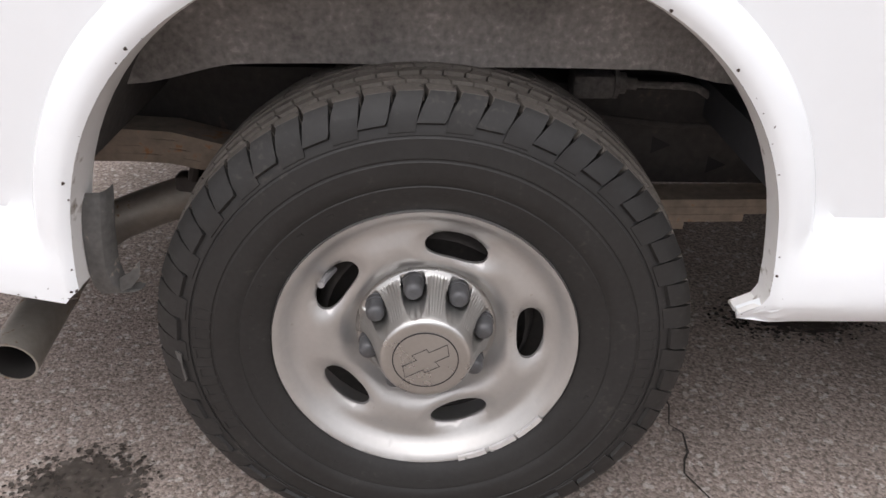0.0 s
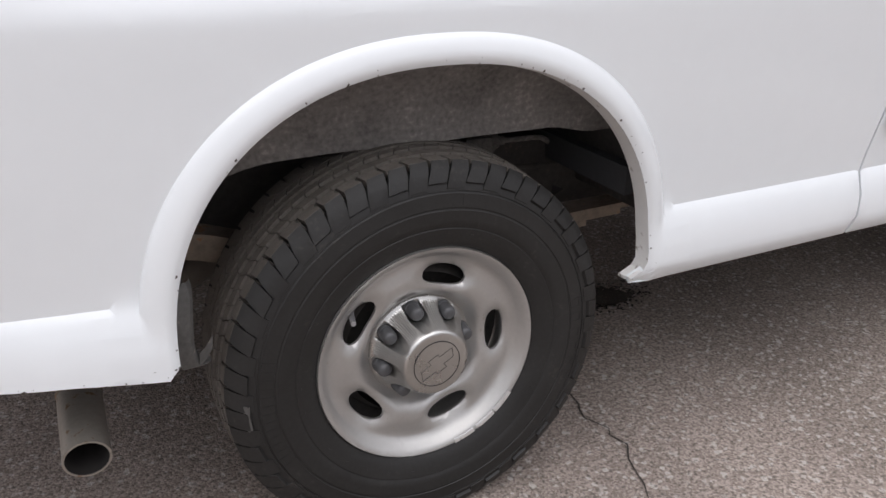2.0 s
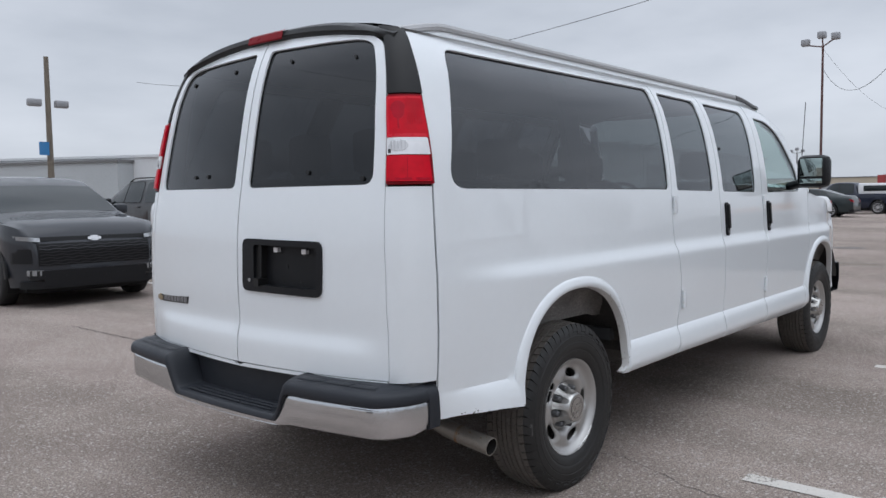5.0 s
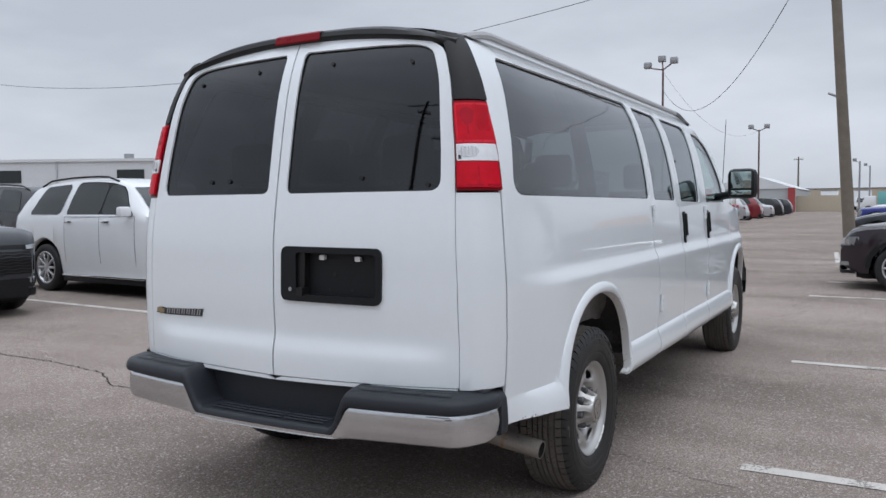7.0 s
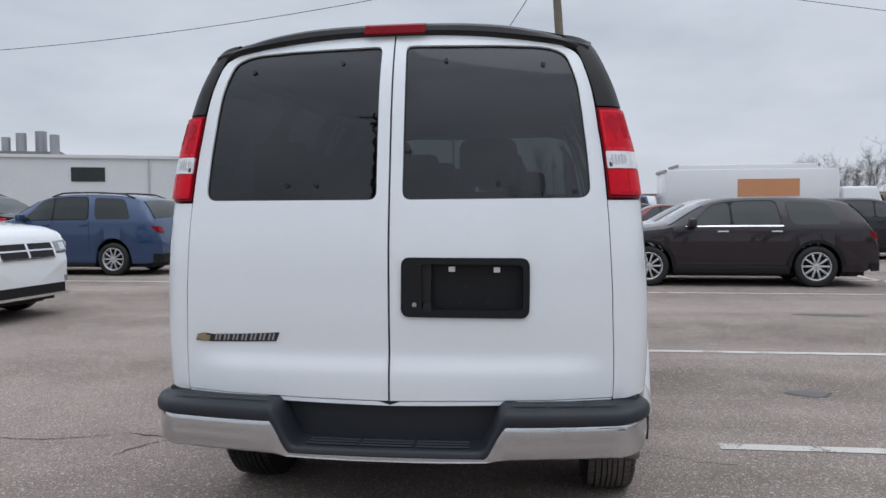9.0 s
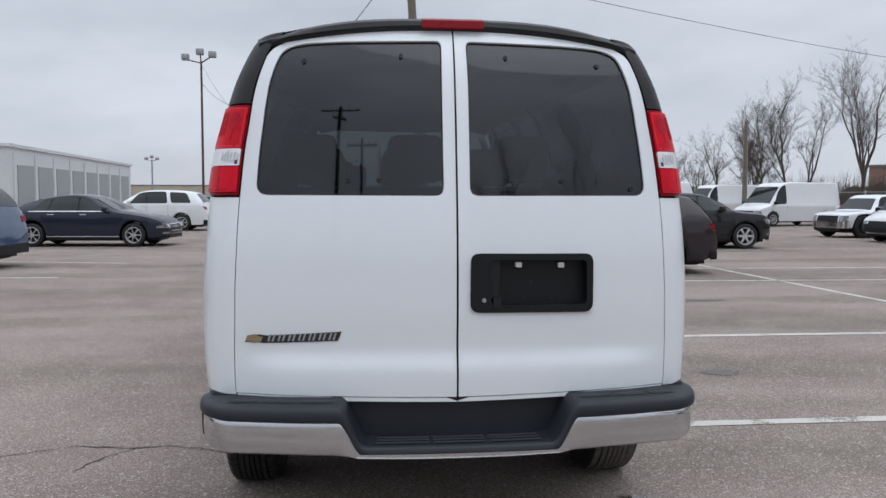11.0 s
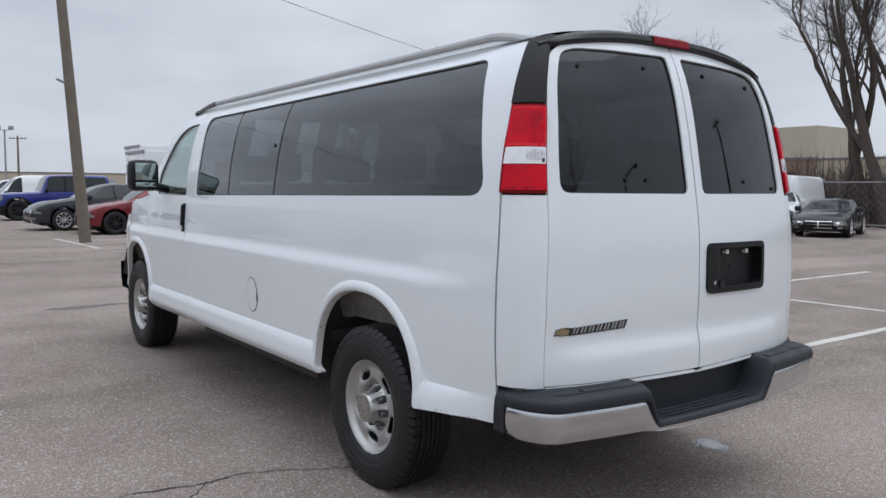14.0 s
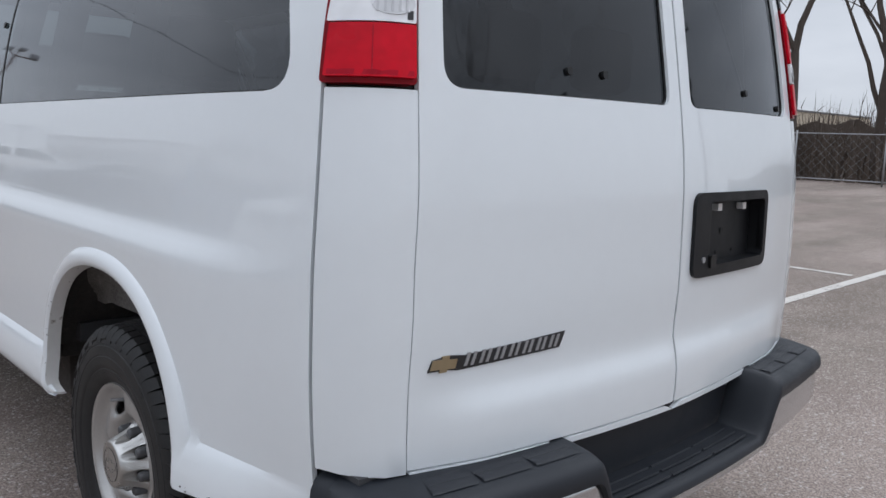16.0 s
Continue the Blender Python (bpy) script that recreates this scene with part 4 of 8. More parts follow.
for v in np.linspace(-1, 1, 49):
    y = 0.728 * v
    zt = 1.953 + 0.103 * (1 - abs(v) ** 3.2)
    p = abs(y) / max(HIND(min(zt - 0.05, 1.99)) - CORNER(1.95), 0.1) * 0.82
    zd = max(rear_top(min(p, 0.83)) + 0.004, TOP - 0.06 + 0.0)
    zd = min(zd, zt - 0.03)
    end = smooth01(abs(v), 0.86, 1.0)
    yc, wide_at = HIND(zd) - CORNER(zd), girth(0.95, zd)
    xd = REAR(zd) + 0.115 * min(abs(y), yc) ** 2
    if abs(y) > yc:
        turn = math.asin(min(((abs(y) - yc) / (wide_at - yc)) ** (1 / 0.9), 1.0))
        xd = XS - (XS - xd) * math.cos(turn) ** 0.9
    # past the door's edge it slips behind the corner cover
    tuck = smooth01(abs(y), yc - 0.014, yc + 0.006)
    xd -= 0.011 * (1 - tuck) - 0.007 * tuck
    zd += (max(zt - 0.034, zd) - zd) * tuck
    zt += 0.014 * end
    hug = [(xd + d, y, min(zt + 0.004, roof_point(xd + d, y / 0.742).z + 0.004)) for d in (0.035, 0.055, 0.075)]
    rows.append([(xd + 0.03, y, zd - 0.012), (xd, y, zd), (xd - 0.010 * (1 - tuck), y, zd + 0.012), (xd - 0.002, y, zt - 0.012), (xd + 0.02, y, zt - 0.001)] + hug)
sheet(bm, rows)
bmesh.ops.recalc_face_normals(bm, faces=bm.faces[:])
header = part("rear_header", bm, BLACK_TRIM, van, "black plastic rear roof spoiler")
bm = bmesh.new()
rows = []
for y in np.linspace(-0.118, 0.118, 9):
    zt = TOP - 0.004 + 0.092
    xd = REAR(2.01) + 0.115 * y * y - 0.012
    rows.append([(xd - 0.011, y, zt - 0.046), (xd - 0.014, y, zt - 0.041), (xd - 0.006, y, zt - 0.012), (xd + 0.01, y, zt - 0.003), (xd + 0.03, y, zt + 0.002)])
part("stop_lamp", sheet(bm, rows), RED_DARK, header, "narrow red high stop lamp")

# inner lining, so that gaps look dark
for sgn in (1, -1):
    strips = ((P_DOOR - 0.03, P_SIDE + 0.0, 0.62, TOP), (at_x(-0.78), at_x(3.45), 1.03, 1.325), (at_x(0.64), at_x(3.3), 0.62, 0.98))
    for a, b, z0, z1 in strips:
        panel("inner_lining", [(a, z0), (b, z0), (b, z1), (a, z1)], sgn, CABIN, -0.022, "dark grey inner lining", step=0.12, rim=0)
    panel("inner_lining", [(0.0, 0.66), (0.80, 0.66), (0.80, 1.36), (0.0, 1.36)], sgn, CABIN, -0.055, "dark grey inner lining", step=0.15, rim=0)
    panel("seam_backing", dense([(0.0, 1.36), (0.03, 1.36), (0.03, 1.96), (0.0, 1.96)]), sgn, SEAL, -0.02, "black door seal", step=0.1, rim=0)
    lines = (DOOR_R0, DOOR_R1, DOOR_R2) if sgn < 0 else (DOOR_L2,)
    for ln in lines:
        q = side_poly(*dense(shifted(ln, -0.02)), *dense(shifted(ln, 0.02))[::-1])
        panel("seam_backing", q, sgn, SEAL, -0.018, "black door seal", step=0.1, rim=0)
bm = bmesh.new()
sheet(bm, [[roof_point(x, v, -0.03) for v in np.linspace(-0.97, 0.97, 13)] for x in xs])
part("headliner", bm, HEADLINER, van, "dark grey headliner")
part("cabin_floor", boxes((-1.0, -0.49, -0.9, 0.9, 0.62, 0.66), (-0.49, 0.47, -0.5, 0.5, 0.78, 0.80), (0.47, 3.44, -0.9, 0.9, 0.60, 0.66)), CABIN, van, "dark cabin floor")

# posts behind the long panes
for sgn, spans in ((1, ((-0.10, 0.06), (0.62, 0.72), (1.10, 1.22), (1.84, 1.97))), (-1, ((0.10, 0.24),))):
    for x0, x1 in spans:
        q = side_poly((x0, 1.33), (x1, 1.33), (x1 + 0.09, 1.95), (x0 + 0.09, 1.95))
        panel("inner_post", q, sgn, CABIN, -0.045, "dark trimmed post behind the glass", step=0.12, rim=0.03)

# hinges, handles, fuel flap
for x, z, n in ((1.085, 1.275, 0), (1.125, 0.745, 1), (2.545, 1.262, 0), (2.50, 0.70, 1)):
    y = side_y(x, z)
    h = part("door_hinge", boxes((x - 0.004, x + 0.042, -y - 0.010, -y + 0.01, z - 0.048, z + 0.048), bevel=0.005), WHITE, van, "white painted door hinge")
    for dz in (-0.032, 0.0, 0.032):
        b = bmesh.new()
        tube(b, [(x - 0.006, -y - 0.010, z + dz - 0.013), (x - 0.006, -y - 0.010, z + dz + 0.013)], 0.011, 10)
        part("hinge_knuckle", b, WHITE, h)
    b = bmesh.new()
    tube(b, [(x - 0.006, -y - 0.010, z - 0.05), (x - 0.006, -y - 0.010, z + 0.05)], 0.008)
    part("hinge_pin", b, WHITE_DIRTY, h, "stained hinge pin")


def handle(x, sgn, parent):
    skin = LEFT if sgn > 0 else RIGHT

    def m(p, z, off=0.0):
        a, b = skin(p, 1.11, off), skin(p, 1.26, off)
        return a + (b - a) * (z - 1.11) / 0.15

    q = rounded((at_x(x - 0.024), 1.068, 0.022), (at_x(x + 0.020), 1.068, 0.022), (at_x(x + 0.028), 1.276, 0.022), (at_x(x - 0.016), 1.276, 0.022))
    h = part("door_handle", patch(m, q, 0.012, 0.03, 0.014, flip=sgn > 0), BLACK_PLASTIC, parent, "black upright door handle")
    q = rounded((at_x(x - 0.010), 1.115, 0.008), (at_x(x + 0.008), 1.115, 0.008), (at_x(x + 0.013), 1.262, 0.008), (at_x(x - 0.005), 1.262, 0.008))
    part("grip", patch(m, q, 0.027, 0.02, 0.02, flip=sgn > 0), BLACK_TRIM, h)
    disc(m, at_x(x), 1.092, 0.009, 0.0145, 0.004, BADGE_GREY, "lock", h, sgn, "grey key lock")


handle(1.845, -1, door_b)
handle(2.625, -1, door_f)
handle(2.665, 1, door_fl)
fx, fz = 1.313, 0.757
circle = [(at_x(fx) + 0.082 * math.cos(a), fz + 0.105 * math.sin(a)) for a in np.arange(0, 6.28, 0.13)]
flap = panel("fuel_flap_ring", with_hole(circle, inset(circle, 0.006)), 1, SEAL, 0.0015, "dark gap round the fuel flap", step=0.04, rim=0.001)
panel("fuel_flap", inset(circle, 0.005), 1, WHITE, 0.003, "round white fuel flap", flap, step=0.04, rim=0.003)
panel("finger_notch", rounded((at_x(fx - 0.086), fz - 0.03, 0.006), (at_x(fx - 0.070), fz - 0.03, 0.006), (at_x(fx - 0.070), fz + 0.012, 0.006), (at_x(fx - 0.086), fz + 0.012, 0.006)), 1, SEAL, 0.004, "", flap, rim=0.002)

# mirrors
for sgn in (1, -1):
    bm = bmesh.new()
    box(bm, 2.98, 3.13, 0.0, 0.215, 1.365, 1.60, bevel=0.045)
    for v in bm.verts:
        v.co.y = sgn * (1.045 + v.co.y)
    if sgn < 0:
        bmesh.ops.reverse_faces(bm, faces=bm.faces[:])
    mirror = part("wing_mirror", bm, BLACK_PLASTIC, van, "large black wing mirror")
    part("mirror_glass", boxes((2.968, 2.982, sgn * 1.075, sgn * 1.228, 1.445, 1.575), bevel=0.004), MIRROR, mirror, "mirror glass")
    part("mirror_glass", boxes((2.968, 2.982, sgn * 1.075, sgn * 1.228, 1.395, 1.43), bevel=0.004), MIRROR, mirror, "small wide-angle mirror glass")
    bm = bmesh.new()
    tube(bm, [(3.22, sgn * 0.93, 1.38), (3.14, sgn * 1.02, 1.395), (3.06, sgn * 1.12, 1.40)], 0.032, 10)
    part("mirror_arm", bm, BLACK_PLASTIC, mirror)

# front end: bonnet, windscreen, grille, bumper, lamps
bm = bmesh.new()
rows = []
for x in np.arange(3.62, 4.76, 0.06):
    w = SIDE(1.2) * narrowing(x) - 0.008
    rows.append([(x, w * v, hood_z(x) + 0.07 * (1 - abs(v) ** 3) * (1 - 0.5 * smooth01(x, 4.3, 4.76))) for v in np.linspace(-1, 1, 17)])
part("bonnet", sheet(bm, rows, flip=True), WHITE, van)
bm = bmesh.new()
rows = []
for t in np.linspace(0, 1, 9):
    x, z = 3.12 + 0.56 * t + 0.04 * math.sin(math.pi * t), 1.975 - 0.60 * t
    w = 0.70 + 0.20 * t
    rows.append([(x + 0.12 * (1 - v * v), w * v, z) for v in np.linspace(-1, 1, 11)])
part("windscreen", sheet(bm, rows, flip=True), CLEAR, van, "windscreen glass")
bm = bmesh.new()
vs = np.linspace(-1, 1, 13)
sheet(bm, [[roof_point(3.095, 0.985 * v, -0.001) for v in vs], [(3.115 + 0.11 * (1 - v * v), 0.705 * v, 1.990) for v in vs], [(3.122 + 0.12 * (1 - v * v), 0.702 * v, 1.974) for v in vs]], flip=True)
part("windscreen_header", bm, WHITE, van)
for sgn in (1, -1):
    bm = bmesh.new()
    tube(bm, [(3.14, sgn * 0.715, 1.915), (3.32, sgn * 0.80, 1.79), (3.50, sgn * 0.86, 1.56), (3.66, sgn * 0.92, 1.335)], 0.035, 8)
    part("windscreen_post", bm, WHITE, van)
bm = bmesh.new()
rows = [[(4.70 + 0.10 * (1 - v * v), 0.855 * v, z) for v in np.linspace(-1, 1, 11)] for z in (0.62, 0.8, 0.95, 1.10)]
grille = part("grille", sheet(bm, rows), BLACK_PLASTIC, van, "black grille")
for k in range(4):
    z = 0.80 + 0.06 * k
    part("grille_bar", sheet(bmesh.new(), [[(4.735 + 0.10 * (1 - v * v), 0.60 * v, zz) for v in np.linspace(-1, 1, 9)] for zz in (z, z + 0.02)]), BADGE_GREY, grille)
for sgn in (1, -1):
    part("headlight", boxes((4.66, 4.76, sgn * 0.60, sgn * 0.845, 0.82, 1.06), bevel=0.02), CLEAR_LENS, van, "clear headlight")
bm = bmesh.new()
rows = []
for v in np.linspace(-1, 1, 25):
    x = 4.88 - 0.06 * v * v - 0.22 * max(0, abs(v) - 0.86) / 0.14
    y = 0.955 * v
    rows.append([(x - 0.16, y * 0.97, 0.70), (x, y, 0.70), (x + 0.02, y, 0.66), (x + 0.02, y, 0.55), (x - 0.02, y, 0.46), (x - 0.14, y * 0.97, 0.44)])
part("front_bumper", sheet(bm, rows), BUMPER_PLASTIC, van, "dark grey front bumper")

# rear bumper: a chrome bar under a dark grained step pad
def bump_line(p, sgn, off=0.0):
    if p < 0.80:
        q, n = Vector((-1.218 + 0.10 * p * p, p)), Vector((-1, 0.2 * p)).normalized()
    else:
        a = min((p - 0.80) / 0.30, 1.0) * math.pi / 2
        q = Vector((-0.90 - 0.254 * math.cos(a), 0.80 + 0.142 * math.sin(a)))
        n = Vector((-0.142 * math.cos(a), 0.254 * math.sin(a))).normalized()
        n = (Vector((-1, 0.16)).normalized() * math.cos(a) + Vector((0, 1)) * math.sin(a)).normalized()
    q = q + n * off
    return q.x, sgn * q.y


def lift(p):
    return smooth01(p, 0.335, 0.43)


CHROME_TOP = lambda p: 0.474 + 0.120 * smooth01(p, 0.350, 0.432) + 0.006 * smooth01(p, 0.5, 0.95)
bm = bmesh.new()
rows = []
ps = sorted({*np.arange(0, 0.33, 0.055).round(4), *np.arange(0.33, 0.45, 0.008).round(4), *np.arange(0.45, 0.80, 0.05).round(4), *np.arange(0.80, 1.06, 0.015).round(4)})
line = [(-1, p) for p in ps[::-1]] + [(1, p) for p in ps[1:]]
for s, p in line:
    zt = CHROME_TOP(p)
    full = 0.1 + 0.9 * smooth01(p, 0.36, 0.45)
    zb = 0.452 + 0.014 * smooth01(p, 0.1, 0.9) + 0.016 * smooth01(p, 1.0, 1.06)
    row = []
    for off, z in ((-0.030, zt + 0.003), (-0.014, zt + 0.001), (-0.006 * full, zt - 0.004 * full), (-0.001 * full, zt - 0.012 * full), (0.002 * full - 0.0005, zt - 0.024 * full), (0.005 * full - 0.0015, zt - 0.5 * (zt - zb)), (0.001, zb + 0.030 * full), (-0.006, zb + 0.012 * full), (-0.018, zb + 0.003), (-0.03, zb), (-0.08, zb + 0.002)):
        x, y = bump_line(p, s, off)
        row.append((x, y, z))
    rows.append(row)
bumper = part("rear_bumper", sheet(bm, rows, flip=True), CHROME, van, "dull chrome rear step bumper", sharp=30)
bm = bmesh.new()
rows = []
ps = sorted({*ps, 1.0555, 1.056, *np.arange(1.065, 1.12, 0.01).round(4)})
line = [(-1, p) for p in ps[::-1]] + [(1, p) for p in ps[1:]]
for s, p in line:
    k = lift(p)
    zt, zl = 0.500 + 0.150 * k, CHROME_TOP(p) - 0.008
    if p > 1.0556:
        zl = 0.484
    row = []
    bulge = 0.012 * k * (1 - smooth01(p, 1.03, 1.075))
    for off, z in ((-0.012, zl), (0.002 + bulge, zl + 0.006), (0.004 + bulge, zl + 0.3 * (zt - zl)), (0.001 + bulge, zt - 0.40 * (zt - zl)), (-0.003 + 0.7 * bulge, zt - 0.20 * (zt - zl)), (-0.013, zt - 0.09 * (zt - zl)), (-0.030, zt - 0.002), (-0.075, zt + 0.002), (-0.13, zt + 0.004)):
        x, y = bump_line(p, s, off)
        row.append((x, y, z))
    rows.append(row)
pad = part("step_pad", sheet(bm, rows, flip=True), BUMPER_PLASTIC, bumper, "dark grey grained plastic step pad", sharp=40)
bm = bmesh.new()
part("step_back", sheet(bm, [[(-1.085 + 0.10 * y * y, y, z) for y in np.linspace(-0.44, 0.44, 15)] for z in (0.47, 0.56, 0.668)]), BUMPER_PLASTIC, bumper, "dark recessed back of the step")
for p0, p1 in ((-0.30, -0.11), (-0.095, 0.095), (0.11, 0.30)):
    for o in (0.032, 0.062, 0.092):
        bm = bmesh.new()
        rows = []
        for p in np.linspace(p0, p1, 7):
            x, y = bump_line(abs(p), 1 if p > 0 else -1, -o)
            rows.append([(x - 0.004, y, 0.5035), (x - 0.002, y, 0.508), (x + 0.002, y, 0.508), (x + 0.004, y, 0.5035)])
        part("tread_rib", sheet(bm, rows), BUMPER_PLASTIC, pad)
# raised tread fields on the two shoulders of the pad
for sgn in (1, -1):
    for p0, p1 in ((0.455, 0.575), (0.590, 0.710), (0.725, 0.845)):
        for o0, o1 in ((0.034, 0.062), (0.067, 0.095)):
            bm = bmesh.new()
            rows = []
            for o, dz in ((o0 - 0.004, -0.0005), (o0, 0.0018), (o1, 0.0028), (o1 + 0.004, 0.0005)):
                row = []
                for p in np.linspace(p0, p1, 6):
                    x, y = bump_line(p, sgn, -o)
                    row.append((x, y, 0.6505 + dz))
                rows.append(row)
            part("tread_field", sheet(bm, rows, flip=sgn > 0), BUMPER_PLASTIC, pad)
for y in (-0.55, 0.55):
    part("bumper_bracket", boxes((-1.12, -0.80, y - 0.05, y + 0.05, 0.46, 0.58)), UNDER, van, "dark bumper bracket")
# scrapes on the chrome
for p, z, w, h in ((0.84, 0.574, 0.016, 0.004), (0.80, 0.582, 0.05, 0.0025)):
    x0, y0 = bump_line(p - w, -1, 0.0065)
    x1, y1 = bump_line(p + w, -1, 0.0065)
    bm = bmesh.new()
    sheet(bm, [[(x0, y0, z), (x1, y1, z)], [(x0, y0, z + h), (x1, y1, z + h)]])
    part("scratch", bm, SCUFF, bumper, "dark scratch")

# chips along the arch edges and the lower sill
rnd = random.Random(7)
for sgn in (-1, 1):
    place = LEFT if sgn > 0 else RIGHT
    bm = bmesh.new()
    edge = arch_line(ARCHES[0], 0.486, 0.458, 60)
    for _ in range(46 if sgn < 0 else 26):
        i = rnd.randrange(len(edge))
        x, z = edge[i]
        d = 0.001 + abs(rnd.gauss(0, 0.006))
        c = Vector((x - ARCHES[0], z - 0.5)).normalized()
        x, z = x + c.x * d, max(z + c.y * d, 0.483 if x < 0 else 0.457)
        r = 0.0007 + 0.0022 * rnd.random() ** 3
        a0 = rnd.uniform(0, 3)
        q = [(at_x(x) + r * rnd.uniform(0.5, 1.3) * math.cos(a0 + a), z + r * rnd.uniform(0.5, 1.6) * math.sin(a0 + a)) for a in (0, 1.2, 2.4, 3.6, 5.0)]
        patch(place, q, 0.0012, 0.05, 0, flip=sgn > 0, bm=bm)
    for _ in range(26):
        x = rnd.uniform(-0.80, -0.45)
        z = 0.507 - 0.024 * (x + 0.80) / 0.335 + abs(rnd.gauss(0, 0.007)) + 0.003
        r = 0.0007 + 0.0025 * rnd.random() ** 3
        q = [(at_x(x) + 1.8 * r * rnd.uniform(0.5, 1.3) * math.cos(a), z + r * rnd.uniform(0.5, 1.3) * math.sin(a)) for a in (0, 1.2, 2.4, 3.6, 5.0)]
        patch(place, q, 0.0012, 0.05, 0, flip=sgn > 0, bm=bm)
    part("paint_chip", bm, SCUFF, van, "dark chips in the paint of the wheel arch edge", smooth=False)["kind"] = "stuff"

# inner flange of the arches, dusty wheel housings, chassis
for sgn in (1, -1):
    for cx in ARCHES:
        edge = dense(arch_line(cx, 0.485 if cx == ARCHES[0] else 0.462, 0.458, 44), 0.05)
        bm = bmesh.new()
        sheet(bm, [[(x, sgn * (side_y(x, max(z, 0.41)) - o * (1.0 - 0.45 * smooth01(x, cx, cx + 0.3))), z + (0.0 if o < 0.02 else -0.003)) for x, z in edge] for o in (0.0, 0.006, 0.018, 0.036, 0.054, 0.070)], flip=sgn < 0)
        part("arch_flange", bm, WHITE_DIRTY, van, "dirty folded edge of the wheel arch")
        bm = bmesh.new()
        arc = [(cx + (0.53 if math.cos(a) > 0 else 0.455) * math.cos(a), 0.50 + 0.475 * math.sin(a)) for a in np.linspace(math.pi * 0.90, math.pi * 0.06, 24)]
        sheet(bm, [[(x, sgn * y, z) for x, z in arc] for y in (0.975, 0.90, 0.75, 0.50)], flip=sgn < 0)
        housing = part("wheel_housing", bm, UNDER, van, "dark inner wheel housing")
        part("housing_wall", boxes((cx - 0.56, cx + 0.62, sgn * 0.50, sgn * 0.515, 0.59, 0.97)), UNDER, housing)
        # the splash liner hangs down behind the arch, its lower edge just above the tyre
        rows = []
        for x in np.linspace(-0.49, 0.536, 36):
            low = 0.752 - 0.030 * smooth01(-x, 0.24, 0.40) - 0.022 * smooth01(x, 0.30, 0.42)
            top = 0.50 + 0.468 * max(1 - abs(x / 0.54) ** 2.25, 0.0) ** (1 / 2.25)
            top = max(top, low + 0.004)
            wave = 0.004 * math.sin(9 * x) + 0.003 * math.sin(23 * x + 1)
            rows.append([(cx + x, sgn * (0.842 + wave), low), (cx + x, sgn * (0.852 + wave), low)] + [(cx + x, sgn * (0.852 + wave * (1 - t) + 0.11 * t ** 3), low + (top - low) * t) for t in (0.12, 0.25, 0.4, 0.6, 0.8, 0.92, 1.0)])
        bm = bmesh.new()
        sheet(bm, rows)
        bmesh.ops.recalc_face_normals(bm, faces=bm.faces[:])
        part("splash_liner", bm, LINER, housing, "dusty grey scuffed splash liner")
for sgn in (1, -1):
    # chassis rail, stepped up over the axle
    bm = bmesh.new()
    rows = []
    for x in (-1.05, -0.75, -0.55, -0.35, -0.15, 0.05, 0.22, 0.36, 0.7, 1.5, 3.0, 4.4):
        lo = 0.475 + 0.030 * (smooth01(-x, -0.35, 0.0) * (1 - smooth01(-x, 0.75, 1.05)))
        rows.append([(x, sgn * y, z) for y, z in ((0.56, lo), (0.60, lo), (0.60, lo + 0.008), (0.604, lo + 0.06), (0.60, lo + 0.17), (0.56, lo + 0.172), (0.52, lo + 0.172))])
    sheet(bm, rows)
    bmesh.ops.recalc_face_normals(bm, faces=bm.faces[:])
    rail = part("frame_rail", bm, UNDER, van, "dirty black chassis rail", sharp=50)
    for x, z in ((0.405, 0.548), (0.508, 0.512)):
        bm = bmesh.new()
        y = sgn * 0.606
        bm.faces.new([bm.verts.new((x + dx, y, z + dz)) for dx, dz in ((-0.016, -0.016), (0.018, 0.0), (-0.016, 0.016))])
        bmesh.ops.recalc_face_normals(bm, faces=bm.faces[:])
        part("rail_hole", bm, SEAL, rail, "black triangular hole")
    spring = None
    for k in range(4):
        z = 0.480 - 0.016 * k
        bm = bmesh.new()
        rows = []
        for x in np.linspace(-0.74 + 0.05 * k, 0.74 - 0.10 * k, 19):
            zz = z + 0.002 * k + (0.118 * smooth01(-x, 0.02, 0.46) if x < 0 else 0.004 * (x / 0.5) ** 2)
            rows.append([(x, sgn * 0.625, zz), (x, sgn * 0.690, zz), (x, sgn * 0.690, zz - 0.0135), (x, sgn * 0.625, zz - 0.0135), (x, sgn * 0.625, zz)])
        sheet(bm, rows)
        bmesh.ops.recalc_face_normals(bm, faces=bm.faces[:])
        if spring is None:
            spring = part("leaf_spring", bm, RUST, van, "rusty brown leaf spring pack", smooth=False)
        else:
            part("spring_leaf", bm, RUST, spring, smooth=False)
bm = bmesh.new()
tube(bm, [(0, -0.80, 0.37), (0, 0.80, 0.37)], 0.05, 12)
part("rear_axle", bm, UNDER, van, "dirty black rear axle")
bm = bmesh.new()
tube(bm, [(0, -0.15, 0.37), (0, -0.06, 0.37), (0, 0.06, 0.37), (0, 0.15, 0.37)], 0.16, 14, taper=[0.07, 0.16, 0.16, 0.07])
part("differential", bm, UNDER, van, "dirty black differential")
bm = bmesh.new()
tube(bm, [(3.92, -0.80, 0.37), (3.92, 0.80, 0.37)], 0.045, 10)
part("front_axle", bm, UNDER, van, "dirty black front axle")
